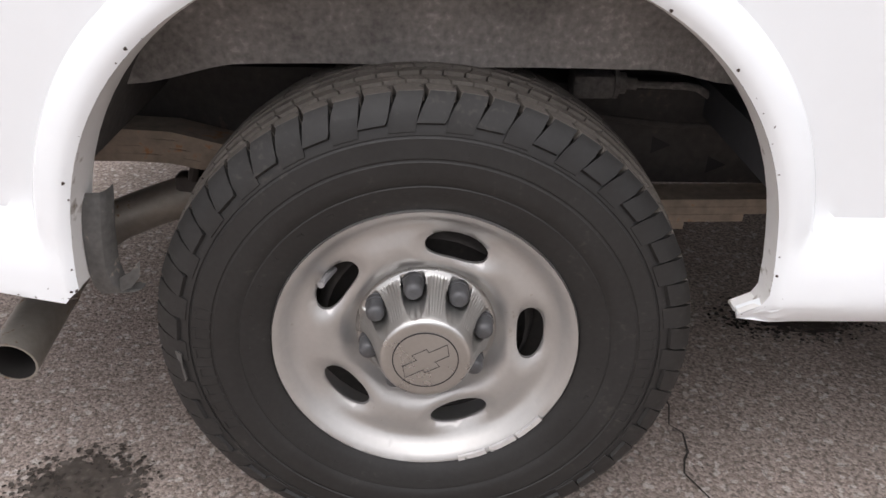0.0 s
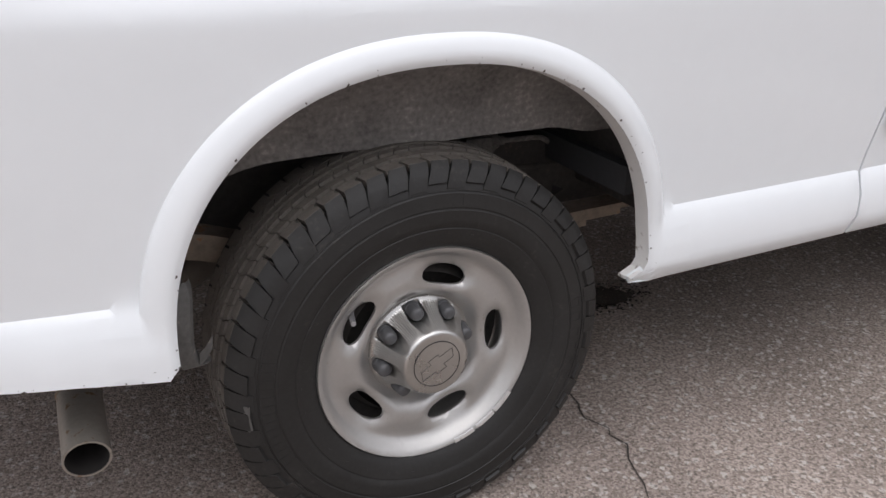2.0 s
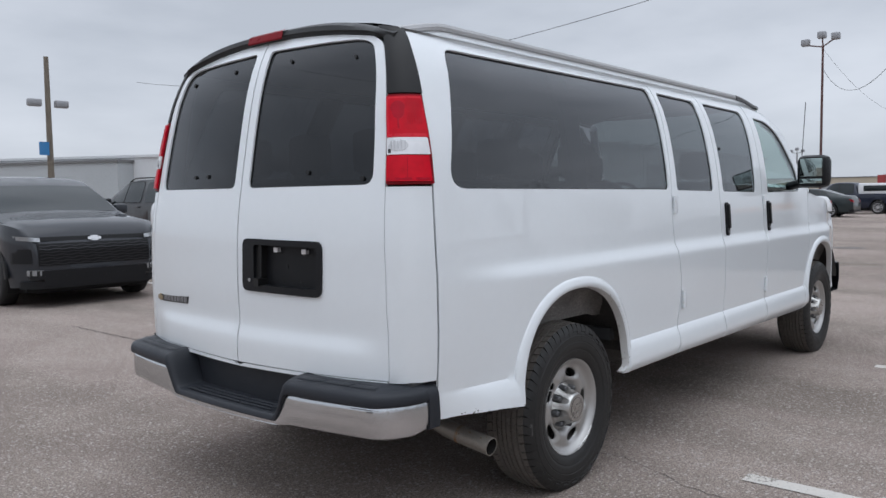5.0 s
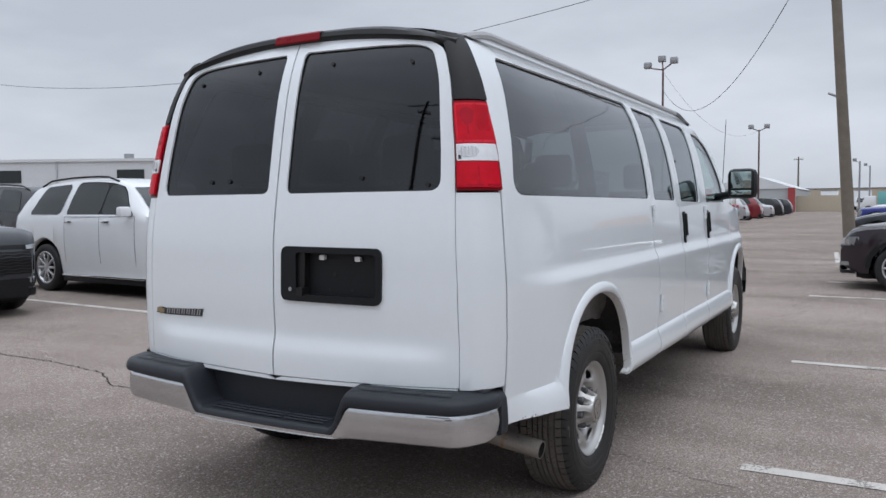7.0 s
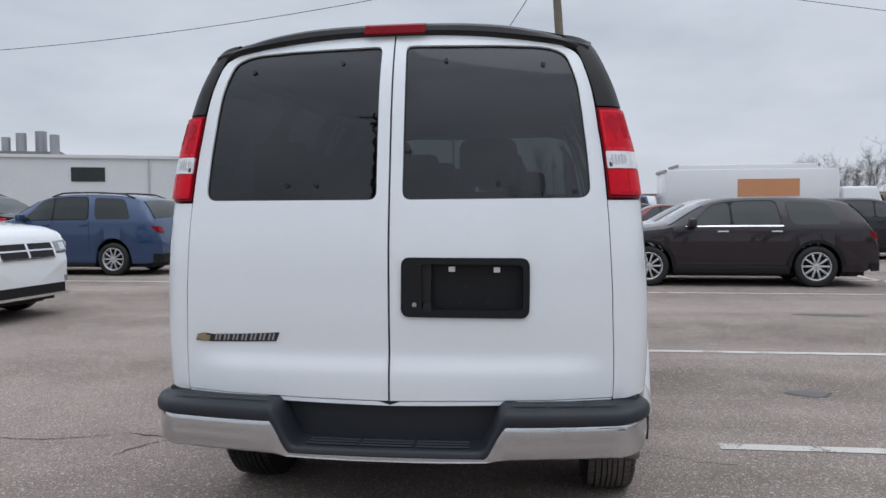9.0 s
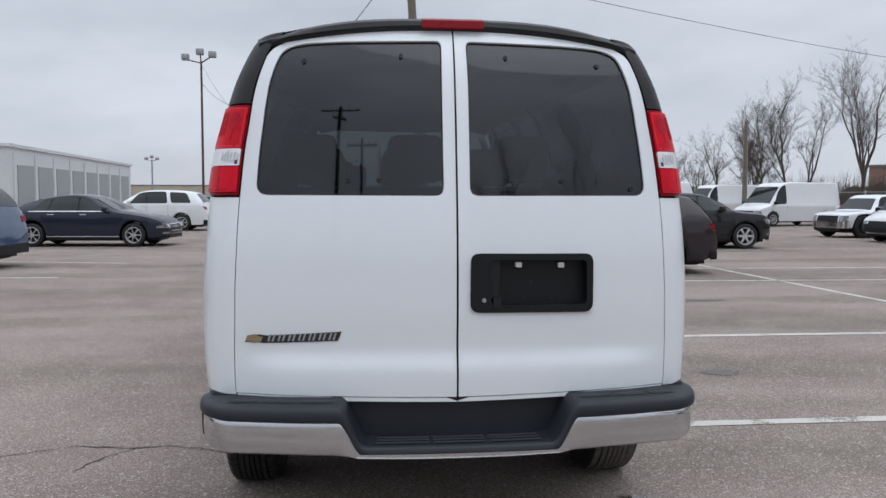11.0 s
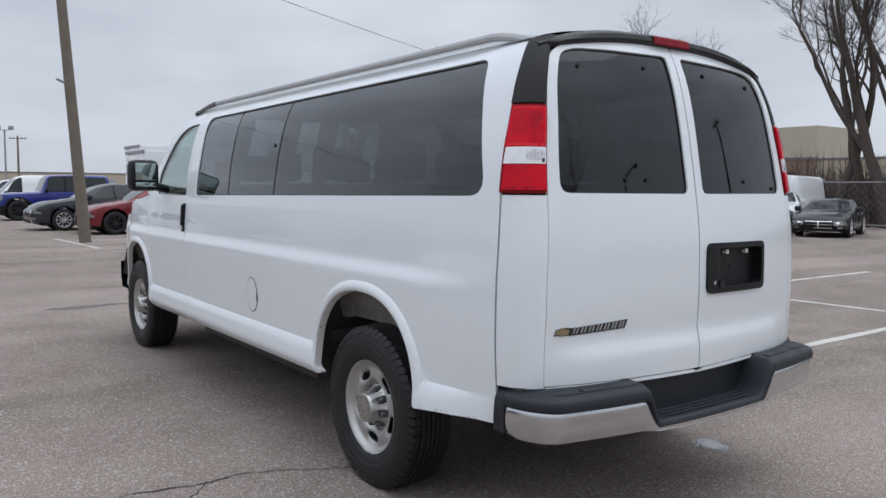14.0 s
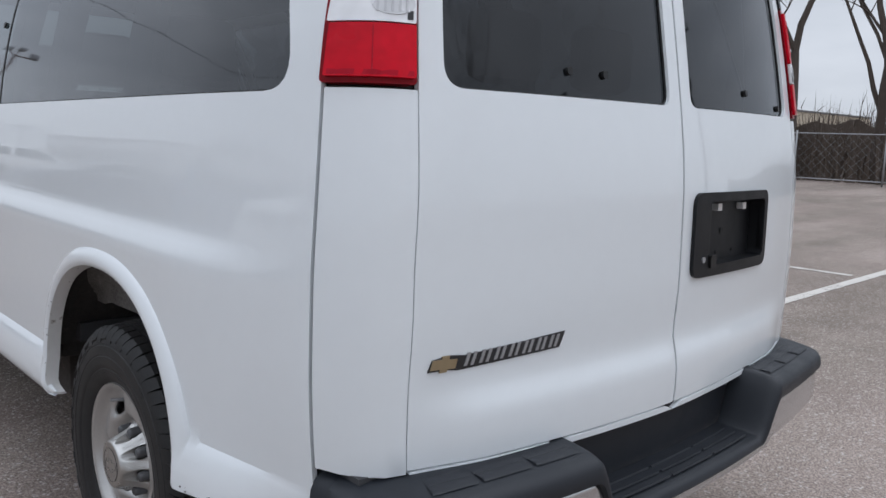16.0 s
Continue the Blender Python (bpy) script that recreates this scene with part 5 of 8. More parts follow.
# floor plate and boxes set low and wide to block light under the van
part("underbody", boxes((0.56, 3.40, -0.93, 0.93, 0.53, 0.60), (0.75, 2.6, 0.25, 0.85, 0.33, 0.58), (1.0, 2.3, -0.55, 0.10, 0.33, 0.58), (-1.02, -0.75, -0.75, 0.75, 0.56, 0.60), (-0.75, 0.47, -0.5, 0.5, 0.70, 0.72), (3.4, 4.5, -0.55, 0.55, 0.50, 0.60), bevel=0.01), UNDER, van, "dark dirty underbody")
bm = bmesh.new()
box(bm, 0.235, 0.305, -0.645, -0.585, 0.640, 0.680, bevel=0.008)
tube(bm, [(0.305, -0.615, 0.660), (0.313, -0.615, 0.660), (0.314, -0.615, 0.660), (0.326, -0.615, 0.660), (0.327, -0.615, 0.660), (0.345, -0.615, 0.659)], 0.02, 12, taper=[0.026, 0.026, 0.018, 0.018, 0.011, 0.011])
tube(bm, [(0.34, -0.615, 0.658), (0.43, -0.612, 0.655), (0.45, -0.612, 0.652), (0.56, -0.60, 0.585), (0.62, -0.60, 0.56)], 0.0065, 8)
part("brake_line_valve", bm, LINER, van, "dusty valve block with a bent steel line")
bm = bmesh.new()
tube(bm, [(0.20, -0.618, 0.615), (0.32, -0.622, 0.600), (0.42, -0.622, 0.590), (0.75, -0.615, 0.585)], 0.006, 8)
part("brake_line", bm, UNDER, van, "thin dark steel line along the rail")
TIP = (-0.602, -0.955, 0.336)
bm = bmesh.new()
pipe = [(0.5, -0.34, 0.40), (0.1, -0.40, 0.50), (-0.25, -0.50, 0.47), (-0.42, -0.565, 0.432), (-0.50, -0.585, 0.410), (-0.555, -0.613, 0.396), (-0.588, -0.655, 0.384), (-0.600, -0.72, 0.370), (-0.602, -0.80, 0.357), TIP]
tube(bm, pipe, 0.037, 24, caps=False)
tail = part("tailpipe", bm, PIPE, van, "heat-stained steel tailpipe with an open end")
bm = bmesh.new()
# the darkness of the open pipe mouth is put into the bore's colour
tube(bm, [(-0.602, -0.80, 0.357), (TIP[0], TIP[1] + 0.0015, TIP[2])], 0.0336, 24, caps=True)
bmesh.ops.delete(bm, geom=[f for f in bm.faces if len(f.verts) > 4 and f.calc_center_median().y < -0.9], context="FACES_ONLY")
part("pipe_bore", bm, BORE_BLACK, tail, "near-black inside of the pipe")
bm = bmesh.new()
lathe(bm, [(0.0372, 0.0), (0.0336, 0.0)], 24)
part("pipe_lip", bm, PIPE, tail).matrix_local = Matrix.Translation(TIP) @ Vector((0.0, 0.15, 0.021)).to_track_quat("Y", "Z").to_matrix().to_4x4()
bm = bmesh.new()
tube(bm, [(-0.602, -0.790, 0.3587), (-0.602, -0.805, 0.3562)], 0.0385, 24, caps=False)
part("weld_seam", bm, RUST, tail, "rusty weld seam")
bm = boxes((-0.45, -0.385, -0.60, -0.56, 0.43, 0.475), bevel=0.008)
tube(bm, [(-0.415, -0.60, 0.47), (-0.40, -0.60, 0.53)], 0.009, 8)
part("pipe_hanger", bm, UNDER, tail, "dirty black pipe hanger")
# bracket at the rear foot of the arch on the right side
rows = []
for x0, x1, y, z in ((-0.448, -0.424, -0.994, 0.615), (-0.452, -0.422, -1.004, 0.60), (-0.455, -0.426, -1.010, 0.56), (-0.458, -0.430, -1.010, 0.51), (-0.458, -0.428, -1.006, 0.485), (-0.452, -0.418, -1.0, 0.467), (-0.440, -0.405, -0.988, 0.462)):
    x0, x1, y = x0 + 0.012, x1 + 0.012, y + 0.028
    rows.append([(x0, y + 0.012, z), (x0, y, z), (x1 - 0.006, y + 0.002, z), (x1, y + 0.010, z), (x1 + 0.002, y + 0.03, z)])
bm = bmesh.new()
sheet(bm, rows)
sheet(bm, [[(-0.412, -0.972, 0.492), (-0.400, -0.962, 0.496), (-0.386, -0.957, 0.512)], [(-0.414, -0.972, 0.470), (-0.402, -0.962, 0.472), (-0.390, -0.957, 0.486)]])
bmesh.ops.recalc_face_normals(bm, faces=bm.faces[:])
part("mudflap_bracket", bm, GALV, van, "chipped grey metal bracket at the foot of the arch")

# seats and wheel inside
def seat(x, y, w, tall=1.42):
    s = part("seat", boxes((x, x + 0.46, y - w / 2, y + w / 2, 0.86, 1.02), bevel=0.05), SEAT_CLOTH, van, "grey cloth seat")
    bm = bmesh.new()
    box(bm, x - 0.10, x + 0.06, y - w / 2, y + w / 2, 0.98, tall, bevel=0.05)
    for v in bm.verts:
        v.co.x -= 0.20 * (v.co.z - 0.98)
    part("backrest", bm, SEAT_CLOTH, s)
    n = max(1, round(w / 0.5))
    for k in range(n):
        yy = y - w / 2 + (k + 0.5) * w / n
        part("headrest", boxes((x - 0.20, x - 0.10, yy - 0.12, yy + 0.12, tall + 0.02, tall + 0.22), bevel=0.04), SEAT_CLOTH, s)
    part("seat_base", boxes((x + 0.05, x + 0.4, y - w / 2 + 0.06, y + w / 2 - 0.06, 0.66, 0.87)), CABIN, s)


for x in (-0.45, 0.45, 1.25):
    seat(x, 0.12, 1.35)
seat(2.0, 0.3, 0.95)
seat(2.75, -0.45, 0.52)
seat(2.75, 0.45, 0.52)
part("dashboard", boxes((3.35, 3.75, -0.86, 0.86, 0.95, 1.30), bevel=0.06), CABIN, van, "dark dashboard")
bm = bmesh.new()
tube(bm, [(3.22 - 0.06 * math.sin(a), 0.45 + 0.19 * math.cos(a), 1.26 + 0.17 * math.sin(a)) for a in np.linspace(0, 2 * math.pi, 25)], 0.014, 8)
tube(bm, [(3.22, 0.28, 1.26), (3.22, 0.62, 1.26)], 0.012, 6)
part("steering_wheel", bm, BLACK_PLASTIC, van, "black steering wheel")
bm = bmesh.new()
tube(bm, [(3.55, -0.80, 1.32), (3.60, -0.90, 1.40), (3.64, -0.92, 2.05)], 0.003, 5)
part("aerial", bm, CABLE, van, "thin black whip aerial")

# ---- wheels of the van ----
def tread_blocks(bm, r0, r1, y0, y1, n, cover, phase, skew=0.0, steps=2):
    for k in range(n):
        a0 = 2 * math.pi * (k + phase) / n
        a1 = a0 + 2 * math.pi / n * cover
        ring = []
        for i in range(steps + 1):
            a = a0 + (a1 - a0) * i / steps
            ring.append([bm.verts.new((r * math.cos(a + s), y, r * math.sin(a + s))) for r, y, s in ((r0, y0, 0), (r1, y0 + 0.002, 0), (r1, y1 - 0.002, skew), (r0, y1, skew))])
        for s, t in zip(ring, ring[1:]):
            for i in range(3):
                bm.faces.new((s[i], s[i + 1], t[i + 1], t[i]))
        bm.faces.new(ring[0][::-1])
        bm.faces.new(ring[-1])


def on_tyre(pts, off=0.0):
    """Places (angle, radius) on the outer side wall, raised by off."""
    return [(r * math.cos(t), WALL(r) - off, r * math.sin(t)) for t, r in pts]


WALL = table((0.20, -0.084), (0.214, -0.092), (0.230, -0.107), (0.250, -0.115), (0.275, -0.1205), (0.300, -0.1225), (0.325, -0.121), (0.340, -0.118), (0.352, -0.113), (0.362, -0.104), (0.372, -0.092), soft=0.003)


def raised(bm, loop, height):
    """A flat-topped raised shape on the side wall."""
    top, low = [bm.verts.new(p) for p in on_tyre(loop, height)], [bm.verts.new(p) for p in on_tyre(loop, -0.002)]
    bm.faces.new(top)
    for i in range(len(loop)):
        bm.faces.new((top[i], top[(i + 1) % len(loop)], low[(i + 1) % len(loop)], low[i]))


def build_wheel():
    """Its outer face looks along -y."""
    prof = [(r, WALL(r)) for r in (0.214, 0.221, 0.230, 0.240, 0.250, 0.262)] + [(0.2635, WALL(0.263) + 0.0012), (0.266, WALL(0.266) + 0.0012), (0.2675, WALL(0.2675))] + [(r, WALL(r)) for r in (0.28, 0.2975)] + [(0.299, -0.1210), (0.3015, -0.1210), (0.303, -0.1225)] + [(r, WALL(r)) for r in (0.315, 0.328)] + [(0.329, -0.1188), (0.3315, -0.1180), (0.3325, WALL(0.3325))] + [(0.340, WALL(0.340)), (0.352, -0.111), (0.361, -0.102), (0.3655, -0.090), (0.3675, -0.05), (0.368, 0)]
    full = prof + [(r, -y) for r, y in prof[-2::-1]] + [(0.21, 0.08), (0.21, -0.08)]
    bm = bmesh.new()
    lathe(bm, full, 128, closed=True)
    wheel = part("wheel", bm, RUBBER, van, "black tyre on a silver steel wheel", sharp=40)
    bm = bmesh.new()
    for i, (y0, y1, n, c, sk) in enumerate(((-0.0615, -0.037, 84, 0.91, 0.018), (-0.034, -0.0125, 84, 0.90, -0.014), (-0.0095, 0.0095, 96, 0.92, 0.012), (0.0125, 0.034, 84, 0.90, -0.014), (0.037, 0.0615, 84, 0.91, 0.018))):
        tread_blocks(bm, 0.366, 0.3885 - 1.2 * y0 * y0, y0, y1, n, c, 0.37 * i, 1.7 * sk)
    for y0, y1, ph in ((-0.0965, -0.0645, 0.1), (0.0645, 0.0965, 0.4)):
        tread_blocks(bm, 0.368, 0.3815, y0, y1, 60, 0.86, ph, 0.014)
    bmesh.ops.recalc_face_normals(bm, faces=bm.faces[:])
    part("tread", bm, TREAD, wheel, "dusty tread blocks", smooth=False)["kind"] = "stuff"
    # small wavy cuts in the outer blocks
    bm = bmesh.new()
    for k in range(60):
        a, w = 2 * math.pi * k / 60 + 0.012, 0.0025
        q = [(a - w, -0.073), (a + 0.012 - w, -0.080), (a - w, -0.087), (a + w, -0.087), (a + 0.012 + w, -0.080), (a + w, -0.073)]
        bm.faces.new([bm.verts.new((0.3819 * math.cos(t), y, 0.3819 * math.sin(t))) for t, y in q])
    bmesh.ops.recalc_face_normals(bm, faces=bm.faces[:])
    part("tread_sipe", bm, SEAL, wheel, "fine cuts in the tread blocks", smooth=False)["kind"] = "stuff"
    # shoulder: paired lugs that end in a slanted foot on the side wall, a groove between
    bm = bmesh.new()
    n = 60
    for sgn in (-1, 1):
        for k in range(n):
            a = 2 * math.pi * (k + 0.1) / n
            wide = 2 * math.pi / n
            deep = 0.3375 if k % 2 else 0.3485
            top_pts = [(a, 0.3815, 0.0965), (a + wide * 0.80, 0.3815, 0.0965), (a + wide * 0.86 + 0.010, 0.3715, 0.1085), (a + wide * 0.93 + 0.022, 0.357, 0.1160), (a + wide * 0.96 + 0.030, deep, 0.1198), (a + 0.032, deep, 0.1198), (a + 0.022, 0.354, 0.1172), (a + 0.010, 0.368, 0.1100)]
            top = [bm.verts.new((r * math.cos(t), sgn * y, r * math.sin(t))) for t, r, y in top_pts]
            low = [bm.verts.new(((r - 0.006) * math.cos(t), sgn * (y - 0.007), (r - 0.006) * math.sin(t))) for t, r, y in top_pts]
            mid = bm.verts.new((0.3635 * math.cos(a + wide * 0.45 + 0.014), sgn * 0.1135, 0.3635 * math.sin(a + wide * 0.45 + 0.014)))
            for i in range(8):
                bm.faces.new((top[i], top[(i + 1) % 8], mid))
                bm.faces.new((top[i], top[(i + 1) % 8], low[(i + 1) % 8], low[i]))
    bmesh.ops.recalc_face_normals(bm, faces=bm.faces[:])
    part("shoulder_lug", bm, RUBBER, wheel, "shoulder lugs of the tyre", sharp=32)["kind"] = "stuff"
    # raised marks on the side wall, not readable: plain bars
    bm = bmesh.new()
    for a0, n, size in ((math.radians(166), 7, 0.026), (math.radians(338), 6, 0.024)):
        for k in range(n):
            a = a0 + k * 0.105
            for da in (0.0, 0.055):
                raised(bm, [(a + da - 0.006, 0.315 - size / 2), (a + da + 0.006, 0.315 - size / 2), (a + da + 0.006, 0.315 + size / 2), (a + da - 0.006, 0.315 + size / 2)], 0.0008)
            raised(bm, [(a, 0.323), (a + 0.05, 0.323), (a + 0.05, 0.327), (a, 0.327)], 0.0009)
    for k in range(26):
        a = math.radians(60 + k * 11.7)
        raised(bm, [(a, 0.249), (a + 0.03, 0.249), (a + 0.03, 0.253), (a, 0.253)], 0.0006)
    raised(bm, [(1.32, 0.308), (1.40, 0.308), (1.40, 0.326), (1.32, 0.326)], 0.0006)
    bmesh.ops.recalc_face_normals(bm, faces=bm.faces[:])
    part("sidewall_mark", bm, RUBBER, wheel, "raised marks on the side wall", smooth=False)["kind"] = "stuff"
    bm = bmesh.new()
    raised(bm, [(3.14, 0.345), (3.20, 0.347), (3.27, 0.346), (3.29, 0.355), (3.24, 0.362), (3.16, 0.361), (3.13, 0.353)], 0.006)
    part("rubbed_spot", bm, GALV, wheel, "pale rubbed spot on the tyre", smooth=False)
    # pressed steel disc with five oval slots
    dish = table((0.080, -0.042), (0.106, -0.045), (0.113, -0.052), (0.124, -0.069), (0.138, -0.079), (0.160, -0.082), (0.180, -0.077), (0.196, -0.074), (0.205, -0.080), (0.213, -0.094), (0.222, -0.104), (0.228, -0.104), soft=0.004)

    def disc_place(u, r, off=0.0):
        a = u / 0.15
        d = 0.0
        for k in range(5):
            c = math.radians(72 * k + 2)
            g = math.atan2(math.sin(a - c), math.cos(a - c))
            q = ((g / 0.29) ** 2 + ((r - 0.160) / 0.023) ** 2) ** 0.5
            d += 0.013 * (1 - smooth01(q, 0.75, 1.60))
        return Vector((r * math.cos(a), dish(r) + d - off, r * math.sin(a)))

    bm = bmesh.new()
    for k in range(5):
        c = math.radians(72 * k + 2)
        h = math.radians(36)
        lo, hi = (c - h) * 0.15, (c + h) * 0.15
        n = 12
        outer = [(lo + (hi - lo) * i / n, 0.080) for i in range(n)] + [(hi, 0.080 + 0.147 * i / n) for i in range(n)] + [(hi - (hi - lo) * i / n, 0.227) for i in range(n)] + [(lo, 0.227 - 0.147 * i / n) for i in range(n)]
        hole = [((c + 0.295 * math.copysign(abs(math.cos(t)) ** 0.85, math.cos(t))) * 0.15, 0.160 + 0.0212 * math.copysign(abs(math.sin(t)) ** 0.9, math.sin(t))) for t in np.arange(0, 6.28, 0.22)]
        patch(disc_place, with_hole(outer, hole), 0.0, 0.0096, 0.0, bm=bm, step_v=0.008)
        ring = hole + hole[:1]
        sheet(bm, [[disc_place(u, r, o) for u, r in ring] for o in (0.0, -0.003, -0.006)])
    bmesh.ops.remove_doubles(bm, verts=bm.verts[:], dist=2e-5)
    bmesh.ops.recalc_face_normals(bm, faces=bm.faces[:])
    for v in bm.verts:
        v.co.x *= 0.97
        v.co.z *= 0.97
    rim = part("rim", bm, WHEEL_STEEL, wheel, "silver pressed-steel rim with five oval slots", sharp=60)
    bm = bmesh.new()
    lathe(bm, [(0.221, -0.104), (0.222, -0.099), (0.218, -0.092), (0.205, -0.07), (0.20, -0.02), (0.20, 0.08)], 64)
    part("rim_edge", bm, WHEEL_STEEL, wheel, "rolled rim edge")
    bm = bmesh.new()
    lathe(bm, [(0.198, 0.0), (0.02, 0.0)], 40)
    part("brake_backing", bm, UNDER, wheel, "dark brake parts behind the slots")
    bm = bmesh.new()
    lathe(bm, [(0.15, -0.045), (0.165, -0.02), (0.165, 0.0)], 40)
    part("brake_drum", bm, UNDER, wheel, "dark brake drum")
    # centre cap: a fluted cone with eight deep notches, a domed nut in each
    ridge = table((0.0, -0.1300), (0.060, -0.1298), (0.0645, -0.1285), (0.067, -0.1240), (0.073, -0.108), (0.080, -0.088), (0.088, -0.070), (0.095, -0.059), (0.099, -0.055), (0.105, -0.053), (0.1065, -0.045), (0.11, -0.035), soft=0.0016)
    radii = [0.0, 0.03, 0.048, 0.056, 0.060, 0.0625, 0.0645, 0.066, 0.068, 0.070, 0.072, 0.074, 0.076, 0.078, 0.080, 0.082, 0.084, 0.086, 0.0885, 0.091, 0.0935, 0.096, 0.098, 0.1005, 0.103, 0.105, 0.1065, 0.108]
    bm = bmesh.new()
    rows = []
    for i in range(385):
        a = 2 * math.pi * i / 384
        g = (math.degrees(a) - 12) % 45
        g = min(g, 45 - g)
        row = []
        for r in radii:
            across = r * math.radians(g)
            reach = math.hypot(across, max(0.0865 - r, 0.0)) if r < 0.0865 else across
            notch = (1 - smooth01(reach, 0.0165, 0.0188)) * (1 - smooth01(r, 0.0995, 0.1035))
            h = ridge(r)
            if 0.068 < r < 0.097 and g > 13.5:
                h += 0.0013 * math.cos(math.radians((22.5 - g) * 120))
            row.append((r * math.cos(a), h + (-0.054 - h) * notch if h < -0.054 else h, r * math.sin(a)))
        rows.append(row)
    sheet(bm, rows)
    bmesh.ops.remove_doubles(bm, verts=bm.verts[:], dist=1e-5)
    bmesh.ops.recalc_face_normals(bm, faces=bm.faces[:])
    cap = part("centre_cap", bm, CAP_METAL, wheel, "brushed silver fluted centre cap", sharp=45)
    for k in range(8):
        a = math.radians(45 * k + 12)
        bm = bmesh.new()
        c = (0.0865 * math.cos(a), 0.0865 * math.sin(a))
        rise = ((0.0, -0.050, 0.0160), (0, -0.062, 0.0160), (0, -0.0625, 0.0146), (0, -0.080, 0.0142), (0, -0.085, 0.0128), (0, -0.088, 0.0100), (0, -0.0895, 0.0055))
        tube(bm, [(c[0], y, c[1]) for _, y, _ in rise], 0.0135, 16, taper=[r for _, _, r in rise])
        part("wheel_nut", bm, NUT, wheel, "domed dark grey wheel nut", sharp=40)
    bm = bmesh.new()
    lathe(bm, [(0.1130, -0.050), (0.1060, -0.043)], 64)
    part("cap_shadow_gap", bm, SEAL, wheel, "dark gap round the centre cap")
    bm = bmesh.new()
    lathe(bm, [(0.0465, -0.1293), (0.0455, -0.1305), (0.0, -0.1309)], 48)
    part("cap_disc", bm, CAP_METAL, cap, "round brushed disc")
    bm = bmesh.new()
    lathe(bm, [(0.0474, -0.1291), (0.0472, -0.1311), (0.0459, -0.1311), (0.0456, -0.1297)], 48)
    part("cap_ring", bm, BADGE_BLACK, cap)
    cross = [(-0.036, -0.012), (-0.010, -0.012), (-0.010, -0.017), (0.012, -0.017), (0.010, -0.008), (0.030, -0.008), (0.036, 0.009), (0.010, 0.009), (0.010, 0.015), (-0.012, 0.015), (-0.010, 0.006), (-0.030, 0.006)]
    c30 = math.radians(28)
    cross = [(x * 1.12, z * 1.12) for x, z in cross]
    cross = [(x * math.cos(c30) - z * math.sin(c30), x * math.sin(c30) + z * math.cos(c30)) for x, z in cross]
    flat = lambda u, v, off=0.0: Vector((u, -0.1313 - off, v))
    part("emblem", patch(flat, with_hole(cross, inset(cross, 0.0012)), 0.0, 0.05, 0.0006), BADGE_BLACK, cap, "outlined cross-shaped emblem")
    bm = bmesh.new()
    tube(bm, [(-0.133, -0.045, 0.098), (-0.142, -0.075, 0.100), (-0.146, -0.093, 0.100)], 0.005, 8)
    part("valve", bm, BADGE_GREY, wheel, "grey tyre valve")
    bm = bmesh.new()
    for a0, a1 in ((-62, -50), (-49, -36), (-76, -64)):
        rows = []
        for a in np.linspace(radians(a0), radians(a1), 6):
            rows.append([(r * math.cos(a), y, r * math.sin(a)) for r, y in ((0.2215, -0.1045), (0.221, -0.1065), (0.214, -0.1055), (0.2125, -0.102))])
        sheet(bm, rows)
    part("scraped_edge", bm, BARE_METAL, wheel, "scraped bright edge of the rim")
    return wheel


TRACK = 0.858
wheel = build_wheel()
wheel.location = (0.0, -TRACK, 0.370)
for x, y, turn, roll in ((0.0, TRACK, 180, 25), (3.937, -TRACK, 0, 140), (3.937, TRACK, 180, 80)):
    w = copy_thing(wheel, pose(x, y, 0.370, 0, 0, turn) @ pose(0, 0, 0, 0, roll, 0))
    w.parent = van
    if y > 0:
        # darker rubber copy on this side: the darker exposure is put into its colour
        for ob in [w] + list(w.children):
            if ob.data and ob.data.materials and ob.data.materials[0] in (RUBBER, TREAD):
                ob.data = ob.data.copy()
                ob.data.materials[0] = RUBBER_DARK

# ---- parked vehicles round the van ----
WINDOW = material("dark_car_window", (0.016, 0.021, 0.022), 0.04, 0, 0.1, spec=0.42)
LAMP = material("headlight_glass", (0.30, 0.31, 0.32), 0.12, 0.5, 0.25, 25, 60, coat=0.8)
PAINTS = {}


def paint(name, color, rough=0.28, metal=0.0):
    if name not in PAINTS:
        PAINTS[name] = material(name + "_car_paint", color, 0.45, metal, 0.03, 3, 40, coat=0.72 if max(color) < 0.06 else 1.0, spec=0.18 if max(color) < 0.06 else 0.25)
    return PAINTS[name]


